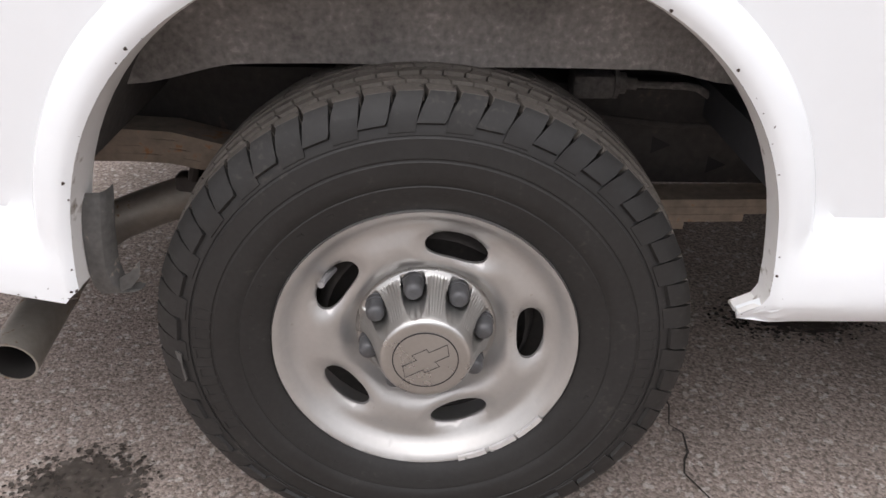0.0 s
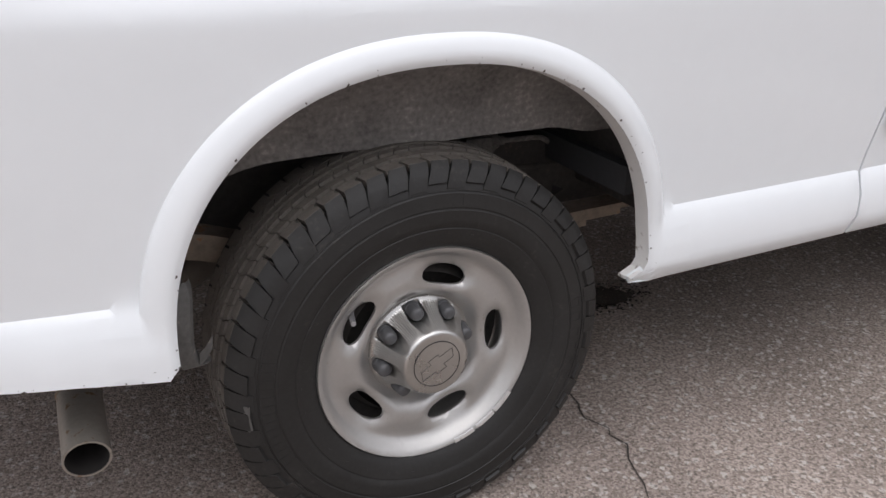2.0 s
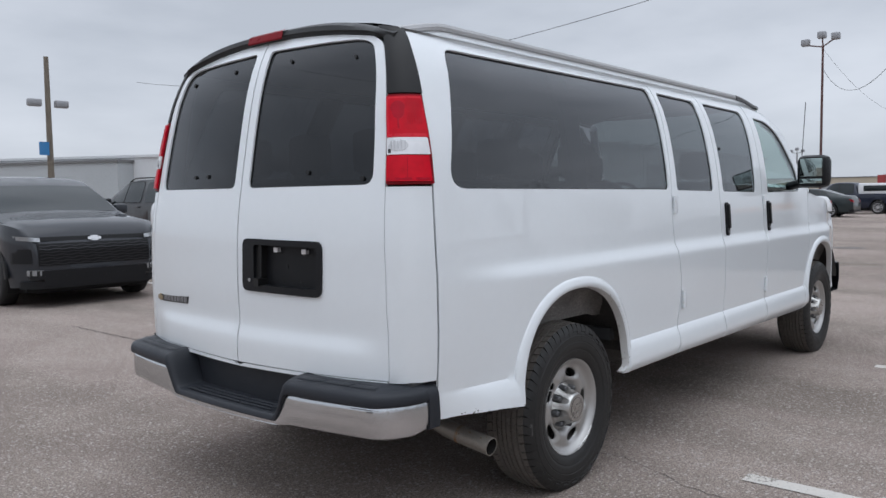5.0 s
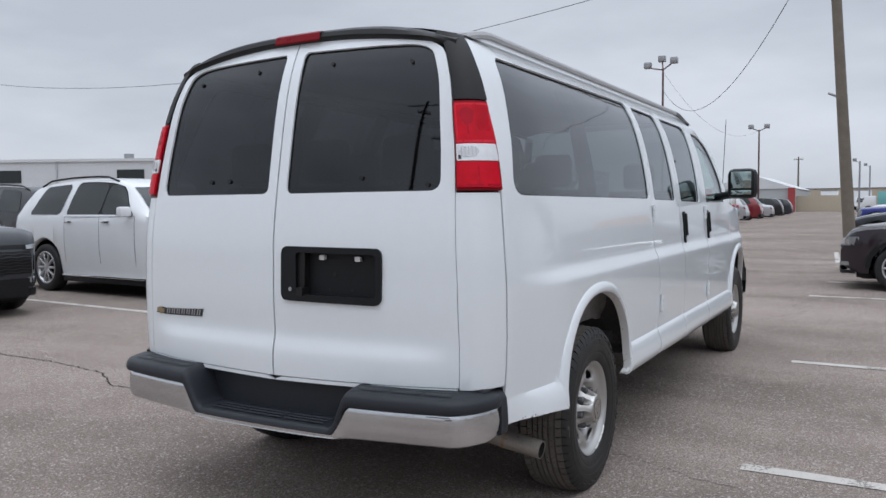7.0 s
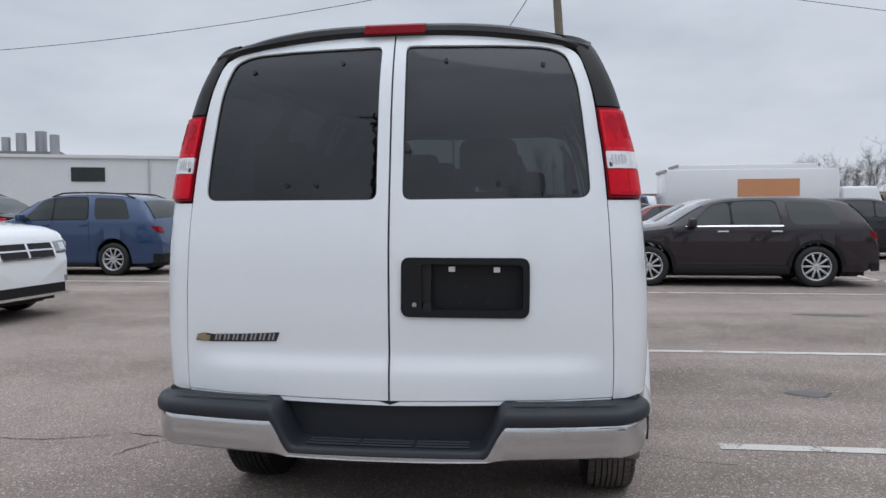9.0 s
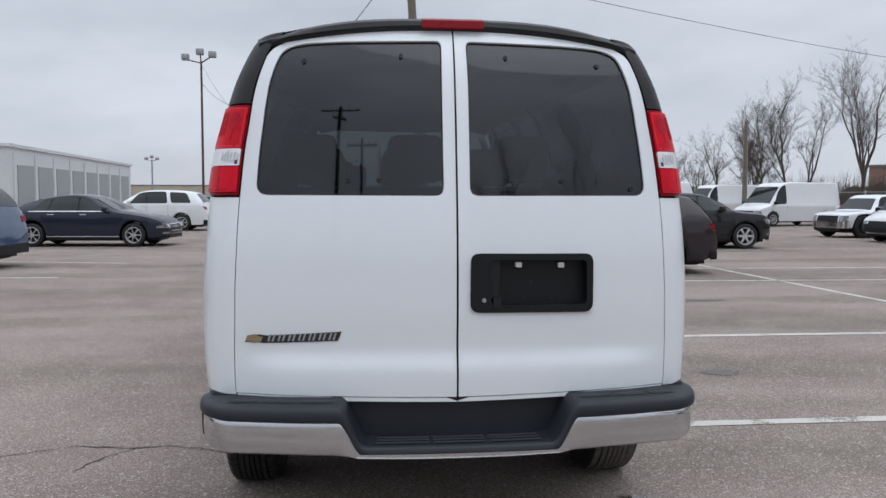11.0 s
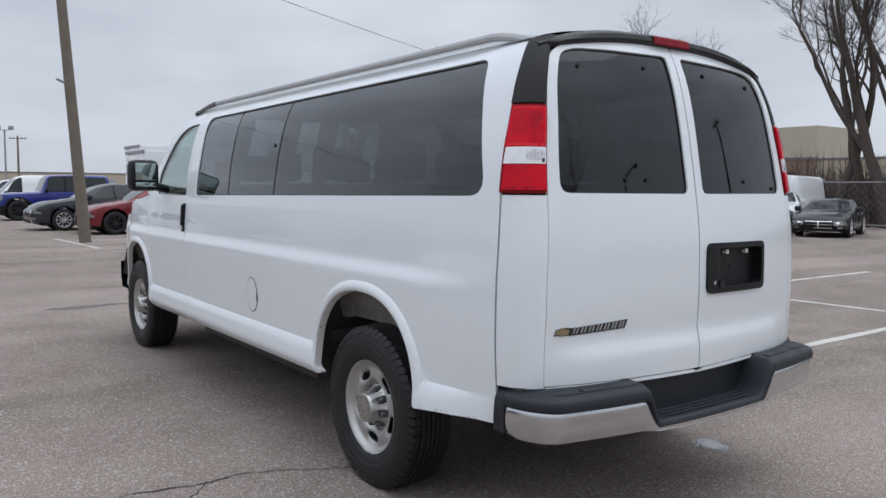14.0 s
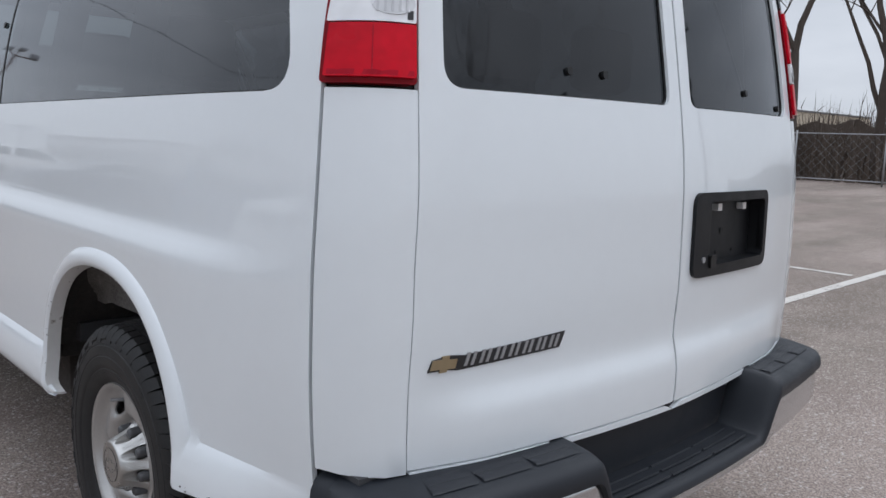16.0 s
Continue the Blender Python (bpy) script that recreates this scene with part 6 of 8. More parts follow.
PROFILES = {
    "suv": ((0, 0.34), (0.004, 0.51), (0.022, 0.600), (0.07, 0.640), (0.16, 0.662), (0.255, 0.690), (0.33, 0.835), (0.40, 0.945), (0.46, 0.985), (0.55, 1.0), (0.68, 0.998), (0.80, 0.98), (0.895, 0.935), (0.935, 0.82), (0.972, 0.66), (0.985, 0.61), (0.995, 0.5), (1, 0.36)),
    "sedan": ((0, 0.34), (0.008, 0.45), (0.035, 0.53), (0.10, 0.60), (0.20, 0.655), (0.285, 0.69), (0.36, 0.83), (0.43, 0.945), (0.49, 0.99), (0.55, 1.0), (0.63, 0.985), (0.71, 0.935), (0.80, 0.84), (0.88, 0.765), (0.955, 0.745), (0.985, 0.69), (1, 0.45)),
    "pickup": ((0, 0.32), (0.005, 0.50), (0.02, 0.56), (0.10, 0.60), (0.235, 0.625), (0.33, 0.94), (0.37, 0.99), (0.45, 1.0), (0.565, 0.985), (0.59, 0.64), (0.60, 0.635), (0.97, 0.635), (0.99, 0.62), (1, 0.4)),
    "van": ((0, 0.20), (0.006, 0.33), (0.03, 0.41), (0.10, 0.475), (0.135, 0.50), (0.23, 0.80), (0.27, 0.92), (0.32, 0.985), (0.40, 1.0), (0.96, 1.0), (0.985, 0.97), (0.995, 0.6), (1, 0.25)),
    "jeep": ((0, 0.36), (0.01, 0.54), (0.03, 0.575), (0.15, 0.60), (0.345, 0.62), (0.40, 0.95), (0.43, 0.985), (0.60, 1.0), (0.90, 0.985), (0.93, 0.95), (0.94, 0.6), (0.945, 0.4), (1, 0.38)),
}
GLAZING = {
    "suv": (((0.315, 0.405), (0.475, 0.470)), ((0.483, 0.478), (0.655, 0.635)), ((0.690, 0.668), (0.865, 0.815))),
    "sedan": (((0.325, 0.450), (0.505, 0.500)), ((0.513, 0.508), (0.680, 0.655)), ((0.688, 0.663), (0.785, 0.715))),
    "pickup": (((0.275, 0.345), (0.41, 0.41)), ((0.42, 0.42), (0.55, 0.545))),
    "van": (((0.155, 0.235), (0.315, 0.315)),),
    "jeep": (((0.365, 0.41), (0.535, 0.535)), ((0.55, 0.55), (0.70, 0.70)), ((0.715, 0.715), (0.90, 0.90))),
}
SCREENS = {"suv": ((0.258, 0.382), (0.90, 0.962)), "sedan": ((0.29, 0.42), (0.735, 0.85)), "pickup": ((0.243, 0.322), None), "van": ((0.142, 0.262), None), "jeep": ((0.35, 0.395), None)}


def wheel_meshes(dark, spokes):
    bm = bmesh.new()
    lathe(bm, [(0.235, -0.10), (0.26, -0.112), (0.31, -0.11), (0.335, -0.095), (0.345, -0.06), (0.347, 0), (0.345, 0.06), (0.335, 0.095), (0.30, 0.11), (0.235, 0.10)], 40, closed=True)
    tyre = mesh_of(bm, RUBBER_DARK)
    bm = bmesh.new()
    lathe(bm, [(0.237, -0.098), (0.240, -0.105), (0.228, -0.108), (0.215, -0.10), (0.205, -0.02), (0.20, 0.06)], 40)
    lathe(bm, [(0.06, -0.06), (0.055, -0.092), (0.04, -0.098), (0.0, -0.099)], 20)
    for k in range(spokes):
        a = 2 * math.pi * k / spokes
        m = Matrix.Rotation(a, 4, "Y")
        box(bm, 0.04, 0.222, -0.097, -0.07, -0.017 if spokes > 6 else -0.030, 0.017 if spokes > 6 else 0.030, bevel=0.006, m=m)
    rim = mesh_of(bm, DARK_ALLOY if dark else ALLOY)
    bm = bmesh.new()
    lathe(bm, [(0.21, 0.0), (0.02, 0.0)], 24)
    return tyre, rim, mesh_of(bm, CAR_BLACK)


WHEELS = {}


def car(name, label, category, style, at, length, width, height, color, wheel_r=0.345, dark_wheels=False, spokes=10, clad=False, rails=False, chrome=False, bold=False, amber=False, group="vehicles parked in the car park"):
    """A parked vehicle that heads along its own +x; at: its pose on the ground."""
    root = thing(name, label, category, group, at=at)
    prof, L, W, H = PROFILES[style], length, width, height
    fz = [p[0] for p in prof]
    hz = [p[1] for p in prof]
    axles = {"suv": (0.178, 0.775), "sedan": (0.190, 0.775), "pickup": (0.165, 0.775), "van": (0.165, 0.79), "jeep": (0.16, 0.74)}[style]
    glass_f = [q for pair in GLAZING[style] for edge in pair for q in edge]
    g0, g1 = min(glass_f) - 0.03, max(glass_f) + 0.05

    # a softened outline, so that the roof, bonnet and screens run into each other
    fg = np.linspace(0, 1, 241)
    soft = np.exp(-0.5 * (np.arange(-9, 10) / (3.2 if style in ("suv", "sedan") else 1.8)) ** 2)
    hg = np.convolve(np.pad(np.interp(fg, fz, hz), 9, mode="edge"), soft / soft.sum(), mode="valid")

    def top_z(f):
        return H * float(np.interp(f, fg, hg))

    belt_h = {"suv": 0.675, "sedan": 0.675, "pickup": 0.63, "van": 0.50, "jeep": 0.62}[style]

    def ends(f):
        return 1 - (0.27 if f < 0.5 else 0.17) * max(0.0, (abs(f - 0.5) - 0.38) / 0.12) ** 2.2

    def low_z(f):
        z = 0.24 if style not in ("jeep", "pickup") else 0.34
        z += 0.13 * max(0.0, (abs(f - 0.5) - 0.43) / 0.07) ** 1.6
        for a in axles:
            d = (f - a) * L / (wheel_r * 1.16)
            if abs(d) < 1:
                z = max(z, wheel_r + wheel_r * 1.16 * math.sqrt(1 - d * d))
        return z

    def section(f):
        """Half a cross-section: from under the sill to the middle of the roof."""
        e, zt, zl = ends(f), top_z(f), low_z(f)
        zb = min(H * belt_h, zt - 0.05)
        house = smooth01((zt - zb) / H, 0.03, 0.28)
        wb = 0.488 * W * e
        wt = wb * (0.93 - (0.17 if style not in ("van", "jeep") else 0.08) * house)
        zs = max(zl + 0.02, H * 0.27)
        zm = max(zs + 0.02, H * 0.43)
        zm = min(zm, zb - 0.04)
        return [(0, zl), (0.42 * W * e, zl), (0.472 * W * e, zl + 0.015), (0.488 * W * e, zs), (0.5 * W * e, zm), (0.497 * W * e, zb - 0.25 * (zb - zm)), (wb, zb), (wb - (wb - wt) * 0.52, zb + (zt - 0.035 - zb) * 0.55), (wt, zt - 0.045), (wt * 0.955, zt - 0.018), (wt * 0.85, zt - 0.002), (wt * 0.5, zt + 0.012), (0, zt + 0.018)]

    def glazed(f, k, sgn, off=0.006):
        s = section(f)
        a, m, b = s[6], s[7], s[8]
        y, z = (a[0] + (m[0] - a[0]) * k / 0.55, a[1] + (m[1] - a[1]) * k / 0.55) if k < 0.55 else (m[0] + (b[0] - m[0]) * (k - 0.55) / 0.45, m[1] + (b[1] - m[1]) * (k - 0.55) / 0.45)
        return ((0.5 - f) * L, sgn * (y + off), z)

    stations = sorted({*np.linspace(0, 1, 61).round(4), *[round(f, 4) for f in fz], *[round(a + d, 4) for a in axles for d in np.linspace(-wheel_r * 1.17, wheel_r * 1.17, 15) / L]})
    bm = bmesh.new()
    rows = []
    for f in stations:
        s = section(f)
        rows.append([((0.5 - f) * L, y, z) for y, z in s[::-1]] + [((0.5 - f) * L, -y, z) for y, z in s[1:]])
    sheet(bm, rows)
    for row in (rows[0], rows[-1]):
        bm.faces.new([bm.verts.new(p) for p in row])
    bmesh.ops.remove_doubles(bm, verts=bm.verts[:], dist=1e-4)
    bmesh.ops.recalc_face_normals(bm, faces=bm.faces[:])
    body = part("body", bm, color, root, sharp=45)
    for sgn in (1, -1):
        panes = GLAZING[style]

        def glazing(name, b0, t0, b1, t1, k0, k1, off, mat, parent, label, round_off=0.012):
            """A pane of the side glass with rounded corners."""
            rows = []
            for k in np.linspace(k0, k1, 12):
                u = (k - k0) / (k1 - k0)
                c = max(abs(u - 0.5) * 2 - 0.62, 0.0) / 0.38
                c = round_off * (1 - math.sqrt(max(1 - c * c, 0.0)))
                rows.append([glazed(f, k, sgn, off) for f in np.linspace(b0 + (t0 - b0) * k + c, b1 + (t1 - b1) * k - c, 10)])
            return part(name, sheet(bmesh.new(), rows, flip=sgn > 0), mat, parent, label)

        # black surround of the doors' panes; the rear quarter pane stands alone
        doors = panes[:2] if style in ("suv", "jeep") else panes
        surround = glazing("window_surround", doors[0][0][0] - 0.004, doors[0][0][1] - 0.004, doors[-1][1][0] + 0.004, doors[-1][1][1] + 0.004, 0.015, 0.985, 0.004, CAR_BLACK, root, "black window surround")
        for (b0, t0), (b1, t1) in panes:
            glazing("side_window", b0, t0, b1, t1, 0.055, 0.945, 0.008, WINDOW, root, "dark side window")
        if style in ("suv", "sedan") and chrome:
            lo, hi = panes[0][0][0], panes[len(doors) - 1][1][0]
            rows = [[glazed(f, k, sgn, 0.012) for f in np.linspace(lo - 0.004, hi + 0.004, 20)] for k in (-0.01, 0.045)]
            part("window_trim", sheet(bmesh.new(), rows, flip=sgn > 0), BRIGHT, surround, "bright window trim")
        f = min(glass_f) + 0.02
        x, y = (0.5 - f) * L, sgn * 0.5 * W
        m = part("wing_mirror", boxes((x - 0.06, x + 0.07, y - sgn * 0.02, y + sgn * 0.17, H * belt_h - 0.01, H * belt_h + 0.14), bevel=0.035), CAR_BLACK if style in ("van", "jeep") else color, root)
        handles = (GLAZING[style][0][1][0] - 0.03,) + ((GLAZING[style][1][1][0] - 0.02,) if len(GLAZING[style]) > 1 else ())
        for f in handles:
            x = (0.5 - f) * L
            part("door_handle", boxes((x - 0.09, x + 0.09, sgn * 0.488 * W, sgn * (0.5 * W + 0.022), H * belt_h - 0.10, H * belt_h - 0.07), bevel=0.008), BRIGHT if chrome else color, root)
        seams = [GLAZING[style][0][0][0] - 0.005] + [g[1][0] + 0.006 for g in GLAZING[style][:2]]
        for f in seams:
            s = section(f)
            x = (0.5 - f) * L
            rows = [[(x - 0.004, sgn * (y + 0.003), z), (x + 0.004, sgn * (y + 0.003), z)] for y, z in s[3:7]]
            part("door_seam", sheet(bmesh.new(), rows, flip=sgn < 0), SEAL, root)
    scr = SCREENS[style]
    for nm, span in (("windscreen", scr[0]), ("rear_window", scr[1])):
        if span is None:
            continue
        rows = []
        for f in np.linspace(*span, 7):
            s = section(f)
            wt, zt = s[8]
            zt -= -0.010
            sign = 1 if nm == "windscreen" else -1
            rows.append([((0.5 - f) * L + sign * 0.012, v * wt * 0.93, zt + 0.035 - 0.012 + 0.016 * (1 - v * v) + 0.008) for v in np.linspace(-1, 1, 9)])
        part(nm, sheet(bmesh.new(), rows, flip=nm == "windscreen"), WINDOW, root, "dark windscreen" if sign > 0 else "dark rear window")
    # lamps, grille, bumpers: laid on the rounded nose and tail
    fs = np.linspace(0, 0.30, 151)
    tops = {1: np.maximum.accumulate([top_z(f) for f in fs]), -1: np.maximum.accumulate([top_z(1 - f) for f in fs])}
    wides = {1: np.maximum.accumulate([0.492 * W * ends(f) for f in fs]), -1: np.maximum.accumulate([0.492 * W * ends(1 - f) for f in fs])}

    def nose(y, z, front, off):
        f = max(float(np.interp(z, tops[front], fs)), float(np.interp(abs(y), wides[front], fs)))
        w = float(np.interp(f, fs, wides[front]))
        return (front * ((0.5 - f) * L + off), y + math.copysign(off * 0.5 * smooth01(abs(y) / w, 0.8, 1.0), y), z)

    def laid(name, y0, y1, z0, z1, mat, parent, front=1, off=0.010, label="", drop=0.0, n=11):
        rows = []
        for t in np.linspace(0, 1, 5):
            rows.append([nose(y0 + (y1 - y0) * u, z0 + (z1 - z0) * t + drop * u, front, off) for u in np.linspace(0, 1, n)])
        bm = sheet(bmesh.new(), rows)
        ring = rows[0] + [r[-1] for r in rows[1:]] + rows[-1][::-1][1:] + [r[0] for r in rows[::-1][1:-1]]
        bm2 = [(p[0] - front * (off + 0.02), p[1], p[2]) for p in ring]
        a = [bm.verts.new(p) for p in ring]
        b = [bm.verts.new(p) for p in bm2]
        for k in range(len(ring)):
            bm.faces.new((a[k], a[(k + 1) % len(ring)], b[(k + 1) % len(ring)], b[k]))
        bmesh.ops.remove_doubles(bm, verts=bm.verts[:], dist=1e-5)
        bmesh.ops.recalc_face_normals(bm, faces=bm.faces[:])
        return part(name, bm, mat, parent, label, sharp=40)

    zh = top_z(0.022)
    low = style in ("suv", "sedan")
    rear_top = top_z(0.995)
    for sgn in (1, -1):
        if low:
            if bold:
                laid("headlight", sgn * 0.34 * W, sgn * 0.470 * W, zh - 0.135, zh - 0.085, LAMP, root, label="slim headlight", drop=0.03)
                laid("fog_lamp_pod", sgn * 0.39 * W, sgn * 0.468 * W, zh - 0.40, zh - 0.22, CAR_BLACK, root, off=0.012, label="black fog lamp pod")
            else:
                lamp = laid("headlight", sgn * 0.27 * W, sgn * 0.462 * W, zh - 0.20, zh - 0.065, LAMP, root, label="clear headlight", drop=0.022)
                laid("headlight_frame", sgn * 0.265 * W, sgn * 0.455 * W, zh - 0.215, zh - 0.20, CAR_BLACK, lamp, off=0.011, drop=0.022)
                laid("lamp_reflector", sgn * 0.31 * W, sgn * 0.36 * W, zh - 0.175, zh - 0.085, BRIGHT, lamp, off=0.013, drop=0.006, n=5)
                laid("lamp_reflector", sgn * 0.375 * W, sgn * 0.415 * W, zh - 0.165, zh - 0.080, BRIGHT, lamp, off=0.013, drop=0.006, n=5)
                if amber:
                    laid("turn_light", sgn * 0.445 * W, sgn * 0.461 * W, zh - 0.17, zh - 0.075, AMBER, lamp, off=0.014, label="amber turn light", n=5)
            laid("fog_light", sgn * 0.33 * W, sgn * 0.41 * W, H * 0.245, H * 0.285, LAMP, root, label="small fog light")
            laid("tail_light", sgn * 0.33 * W, sgn * 0.487 * W, H * 0.52, H * 0.52 + 0.12, RED_DARK, root, -1, label="red tail light", drop=0.03)
        else:
            laid("headlight", sgn * 0.30 * W, sgn * 0.44 * W, zh - 0.26, zh - 0.05, LAMP, root, label="clear headlight")
            f = 0.985 if style != "jeep" else 0.94
            x, w = (0.5 - f) * L, 0.5 * W * ends(f)
            tz = H * (0.38 if style == "van" else 0.50)
            part("tail_light", boxes((x - 0.04, x + 0.10, sgn * (w - 0.14), sgn * (w + 0.01), tz, tz + 0.30), bevel=0.02), RED_LENS, root, "red tail light")
    gw = 0.24 if low else 0.27
    if bold:
        # a slit under the bonnet with an emblem, a tall grille of wavy bars, a black lower mouth
        gw = 0.36
        slit = laid("grille_slit", -0.45 * W, 0.45 * W, zh - 0.125, zh - 0.075, CAR_BLACK, root, off=0.007, label="black slit under the bonnet", n=21)
        laid("emblem", -0.085, 0.085, zh - 0.125, zh - 0.090, ALLOY, slit, off=0.022, label="bright emblem", n=5)
        laid("emblem", -0.045, 0.045, zh - 0.140, zh - 0.075, ALLOY, slit, off=0.020, label="bright emblem", n=5)
        grille = laid("grille", -gw * W, gw * W, zh - 0.43, zh - 0.155, CAR_BLACK, root, label="black grille of wavy bars", n=21)
        for k in range(7):
            rows = []
            for dz in (0.0, 0.012):
                rows.append([nose(y, zh - 0.415 + 0.037 * k + dz + 0.007 * math.sin(34 * y + 1.2 * k), 1, 0.020) for y in np.linspace(-gw * W + 0.02, gw * W - 0.02, 49)])
            part("grille_bar", sheet(bmesh.new(), rows), DARK_ALLOY, grille)
        laid("lower_mouth", -0.40 * W, 0.40 * W, zh - 0.60, zh - 0.49, CAR_BLACK, root, off=0.011, label="black lower mouth", n=21)
    else:
        grille = laid("grille", -gw * W, gw * W, zh - 0.27, zh - 0.055, CAR_BLACK, root, label="dark grille")
    for z in () if bold else (zh - 0.27, zh - 0.17, zh - 0.075):
        laid("grille_bar", -gw * W, gw * W, z, z + 0.02, BRIGHT if chrome else DARK_ALLOY, grille, off=0.018)
    if chrome:
        laid("grille_bar", -0.02, 0.02, zh - 0.27, zh - 0.06, BRIGHT, grille, off=0.019, n=3)
    intake = laid("lower_intake", -0.33 * W, 0.33 * W, H * 0.165, H * 0.235, CAR_BLACK, root, off=0.012, label="black lower air intake")
    if chrome:
        laid("intake_trim", -0.36 * W, 0.36 * W, H * 0.150, H * 0.168, BRIGHT, intake, off=0.022)
    if clad:
        laid("front_bumper", -0.44 * W, 0.44 * W, 0.25, H * 0.20, CAR_BLACK, root, off=0.009, label="black lower bumper", n=17)
    laid("rear_bumper", -0.45 * W, 0.45 * W, 0.27, H * 0.27, CAR_BLACK if low else BRIGHT, root, -1, off=0.012, label="lower rear bumper", n=17)
    if not low:
        laid("front_bumper", -0.44 * W, 0.44 * W, 0.34, 0.58, CAR_BLACK if style in ("van", "jeep") else BRIGHT, root, off=0.03, label="front bumper", n=17)
    if clad:
        for sgn in (1, -1):
            x0, x1 = (0.5 - axles[1]) * L + wheel_r * 1.2, (0.5 - axles[0]) * L - wheel_r * 1.2
            part("sill_cladding", boxes((x0, x1, sgn * 0.44 * W, sgn * (0.497 * W), 0.22, 0.36), bevel=0.015), CAR_BLACK, root, "black sill cladding")
            for a in axles:
                bm = bmesh.new()
                rows = []
                for t in np.linspace(0.0, math.pi, 17):
                    c, s = math.cos(t), math.sin(t)
                    rows.append([((0.5 - a) * L + r * c, sgn * (0.485 * W * ends(a) + o), wheel_r + r * s) for r, o in ((wheel_r * 1.13, -0.03), (wheel_r * 1.13, 0.026), (wheel_r * 1.32, 0.026), (wheel_r * 1.33, 0.0))])
                bm = sheet(bm, rows)
                bmesh.ops.recalc_face_normals(bm, faces=bm.faces[:])
                part("arch_cladding", bm, CAR_BLACK, root, "black wheel arch cladding")
    # low block added under the floor to keep light off the ground beneath
    part("underbody", boxes((-0.44 * L, 0.44 * L, -0.34 * W, 0.34 * W, 0.16 if low else 0.24, 0.42), bevel=0.03), CAR_BLACK, root, "dark underbody block that keeps light off the ground")
    if rails:
        for sgn in (1, -1):
            bm = bmesh.new()
            pts = [glazed(f, 1.0, sgn, -0.03) for f in np.linspace(0.45, 0.86, 9)]
            tube(bm, [(x, y, z + (0.075 if 0 < i < 8 else 0.03)) for i, (x, y, z) in enumerate(pts)], 0.016, 8)
            part("roof_rail", bm, CAR_BLACK, root, "black roof rail")
    for sgn in (1, -1):
        for a in axles:
            bm = bmesh.new()
            x = (0.5 - a) * L
            tube(bm, [(x, sgn * 0.26 * W, wheel_r), (x, sgn * 0.474 * W * ends(a), wheel_r)], wheel_r * 1.15, 28, caps=False)
            bm.faces.new([bm.verts.new((x + wheel_r * 1.15 * math.cos(t), sgn * 0.26 * W, wheel_r * (1 + 1.15 * math.sin(t)))) for t in np.linspace(0, 2 * math.pi, 28, endpoint=False)])
            bmesh.ops.delete(bm, geom=[v for v in bm.verts if v.co.z < 0.12], context="VERTS")
            part("wheel_well", bm, CAR_BLACK, root, "dark wheel well")
        if low and not clad:
            x0, x1 = (0.5 - axles[1]) * L + wheel_r * 1.2, (0.5 - axles[0]) * L - wheel_r * 1.2
            sill = part("sill_trim", boxes((x0, x1, sgn * 0.43 * W, sgn * 0.482 * W, 0.19, 0.275), bevel=0.012), CAR_BLACK, root, "black sill trim")
            if chrome:
                part("sill_strip", boxes((x0, x1, sgn * 0.478 * W, sgn * 0.4925 * W, 0.275, 0.30), bevel=0.004), BRIGHT, sill, "bright sill strip")
    part("underside", boxes((-0.45 * L, 0.45 * L, -0.40 * W, 0.40 * W, 0.19, 0.30)), CAR_BLACK, root, "dark underside")
    key = (dark_wheels, spokes)
    if key not in WHEELS:
        WHEELS[key] = wheel_meshes(*key)
    k = wheel_r / 0.347
    for a in axles:
        for sgn in (1, -1):
            tyre = new("wheel", WHEELS[key][0])
            tyre.parent = root
            tyre.matrix_local = Matrix.Translation(((0.5 - a) * L, sgn * (0.5 * W * 0.985 - 0.105), wheel_r)) @ Matrix.Rotation(math.pi if sgn > 0 else 0, 4, "Z") @ Matrix.Diagonal((k, 1.0, k, 1))
            tagged(tyre, "black tyre with an alloy rim")
            for nm, me in (("rim", WHEELS[key][1]), ("brake_disc", WHEELS[key][2])):
                r = new(nm, me)
                r.parent = tyre
    return root


def heading(x, y, dx, dy):
    return pose(x, y, 0, 0, 0, math.degrees(math.atan2(dy, dx)))


BLACKISH, BROWNISH = paint("black", (0.012, 0.012, 0.014)), paint("brown", (0.019, 0.013, 0.017), 0.25, 0.0)
GREY, SILVER, CARWHITE = paint("grey", (0.028, 0.031, 0.037), 0.3, 0.1), paint("silver", (0.42, 0.42, 0.43), 0.3, 0.6), paint("white", (0.74, 0.75, 0.76))
BLUE, DEEP_BLUE, NAVY, REDC, DARK_GREEN = paint("blue", (0.025, 0.055, 0.13), 0.28, 0.2), paint("deep_blue", (0.012, 0.022, 0.20), 0.25, 0.2), paint("navy", (0.014, 0.018, 0.034)), paint("red", (0.17, 0.007, 0.013), 0.25, 0.2), paint("dark_green", (0.02, 0.028, 0.03))

car("sport_utility_vehicle", "dark grey sport utility vehicle with a black grille", "car", "suv", heading(1.86, 9.62, -0.06, -1), 4.86, 1.95, 1.70, GREY, 0.37, True, 10, clad=True, bold=True)
car("sport_utility_vehicle", "white sport utility vehicle with dark windows and silver wheels", "car", "suv", heading(5.16, 8.28, -0.06, -1), 5.08, 1.92, 1.80, CARWHITE, 0.385, False, 10, rails=True, chrome=True, amber=True)
car("sport_utility_vehicle", "black sport utility vehicle behind the white one", "car", "suv", heading(7.6, 15.8, 0.05, 1), 5.1, 1.98, 1.85, BLACKISH, 0.38, True, 10, rails=True)
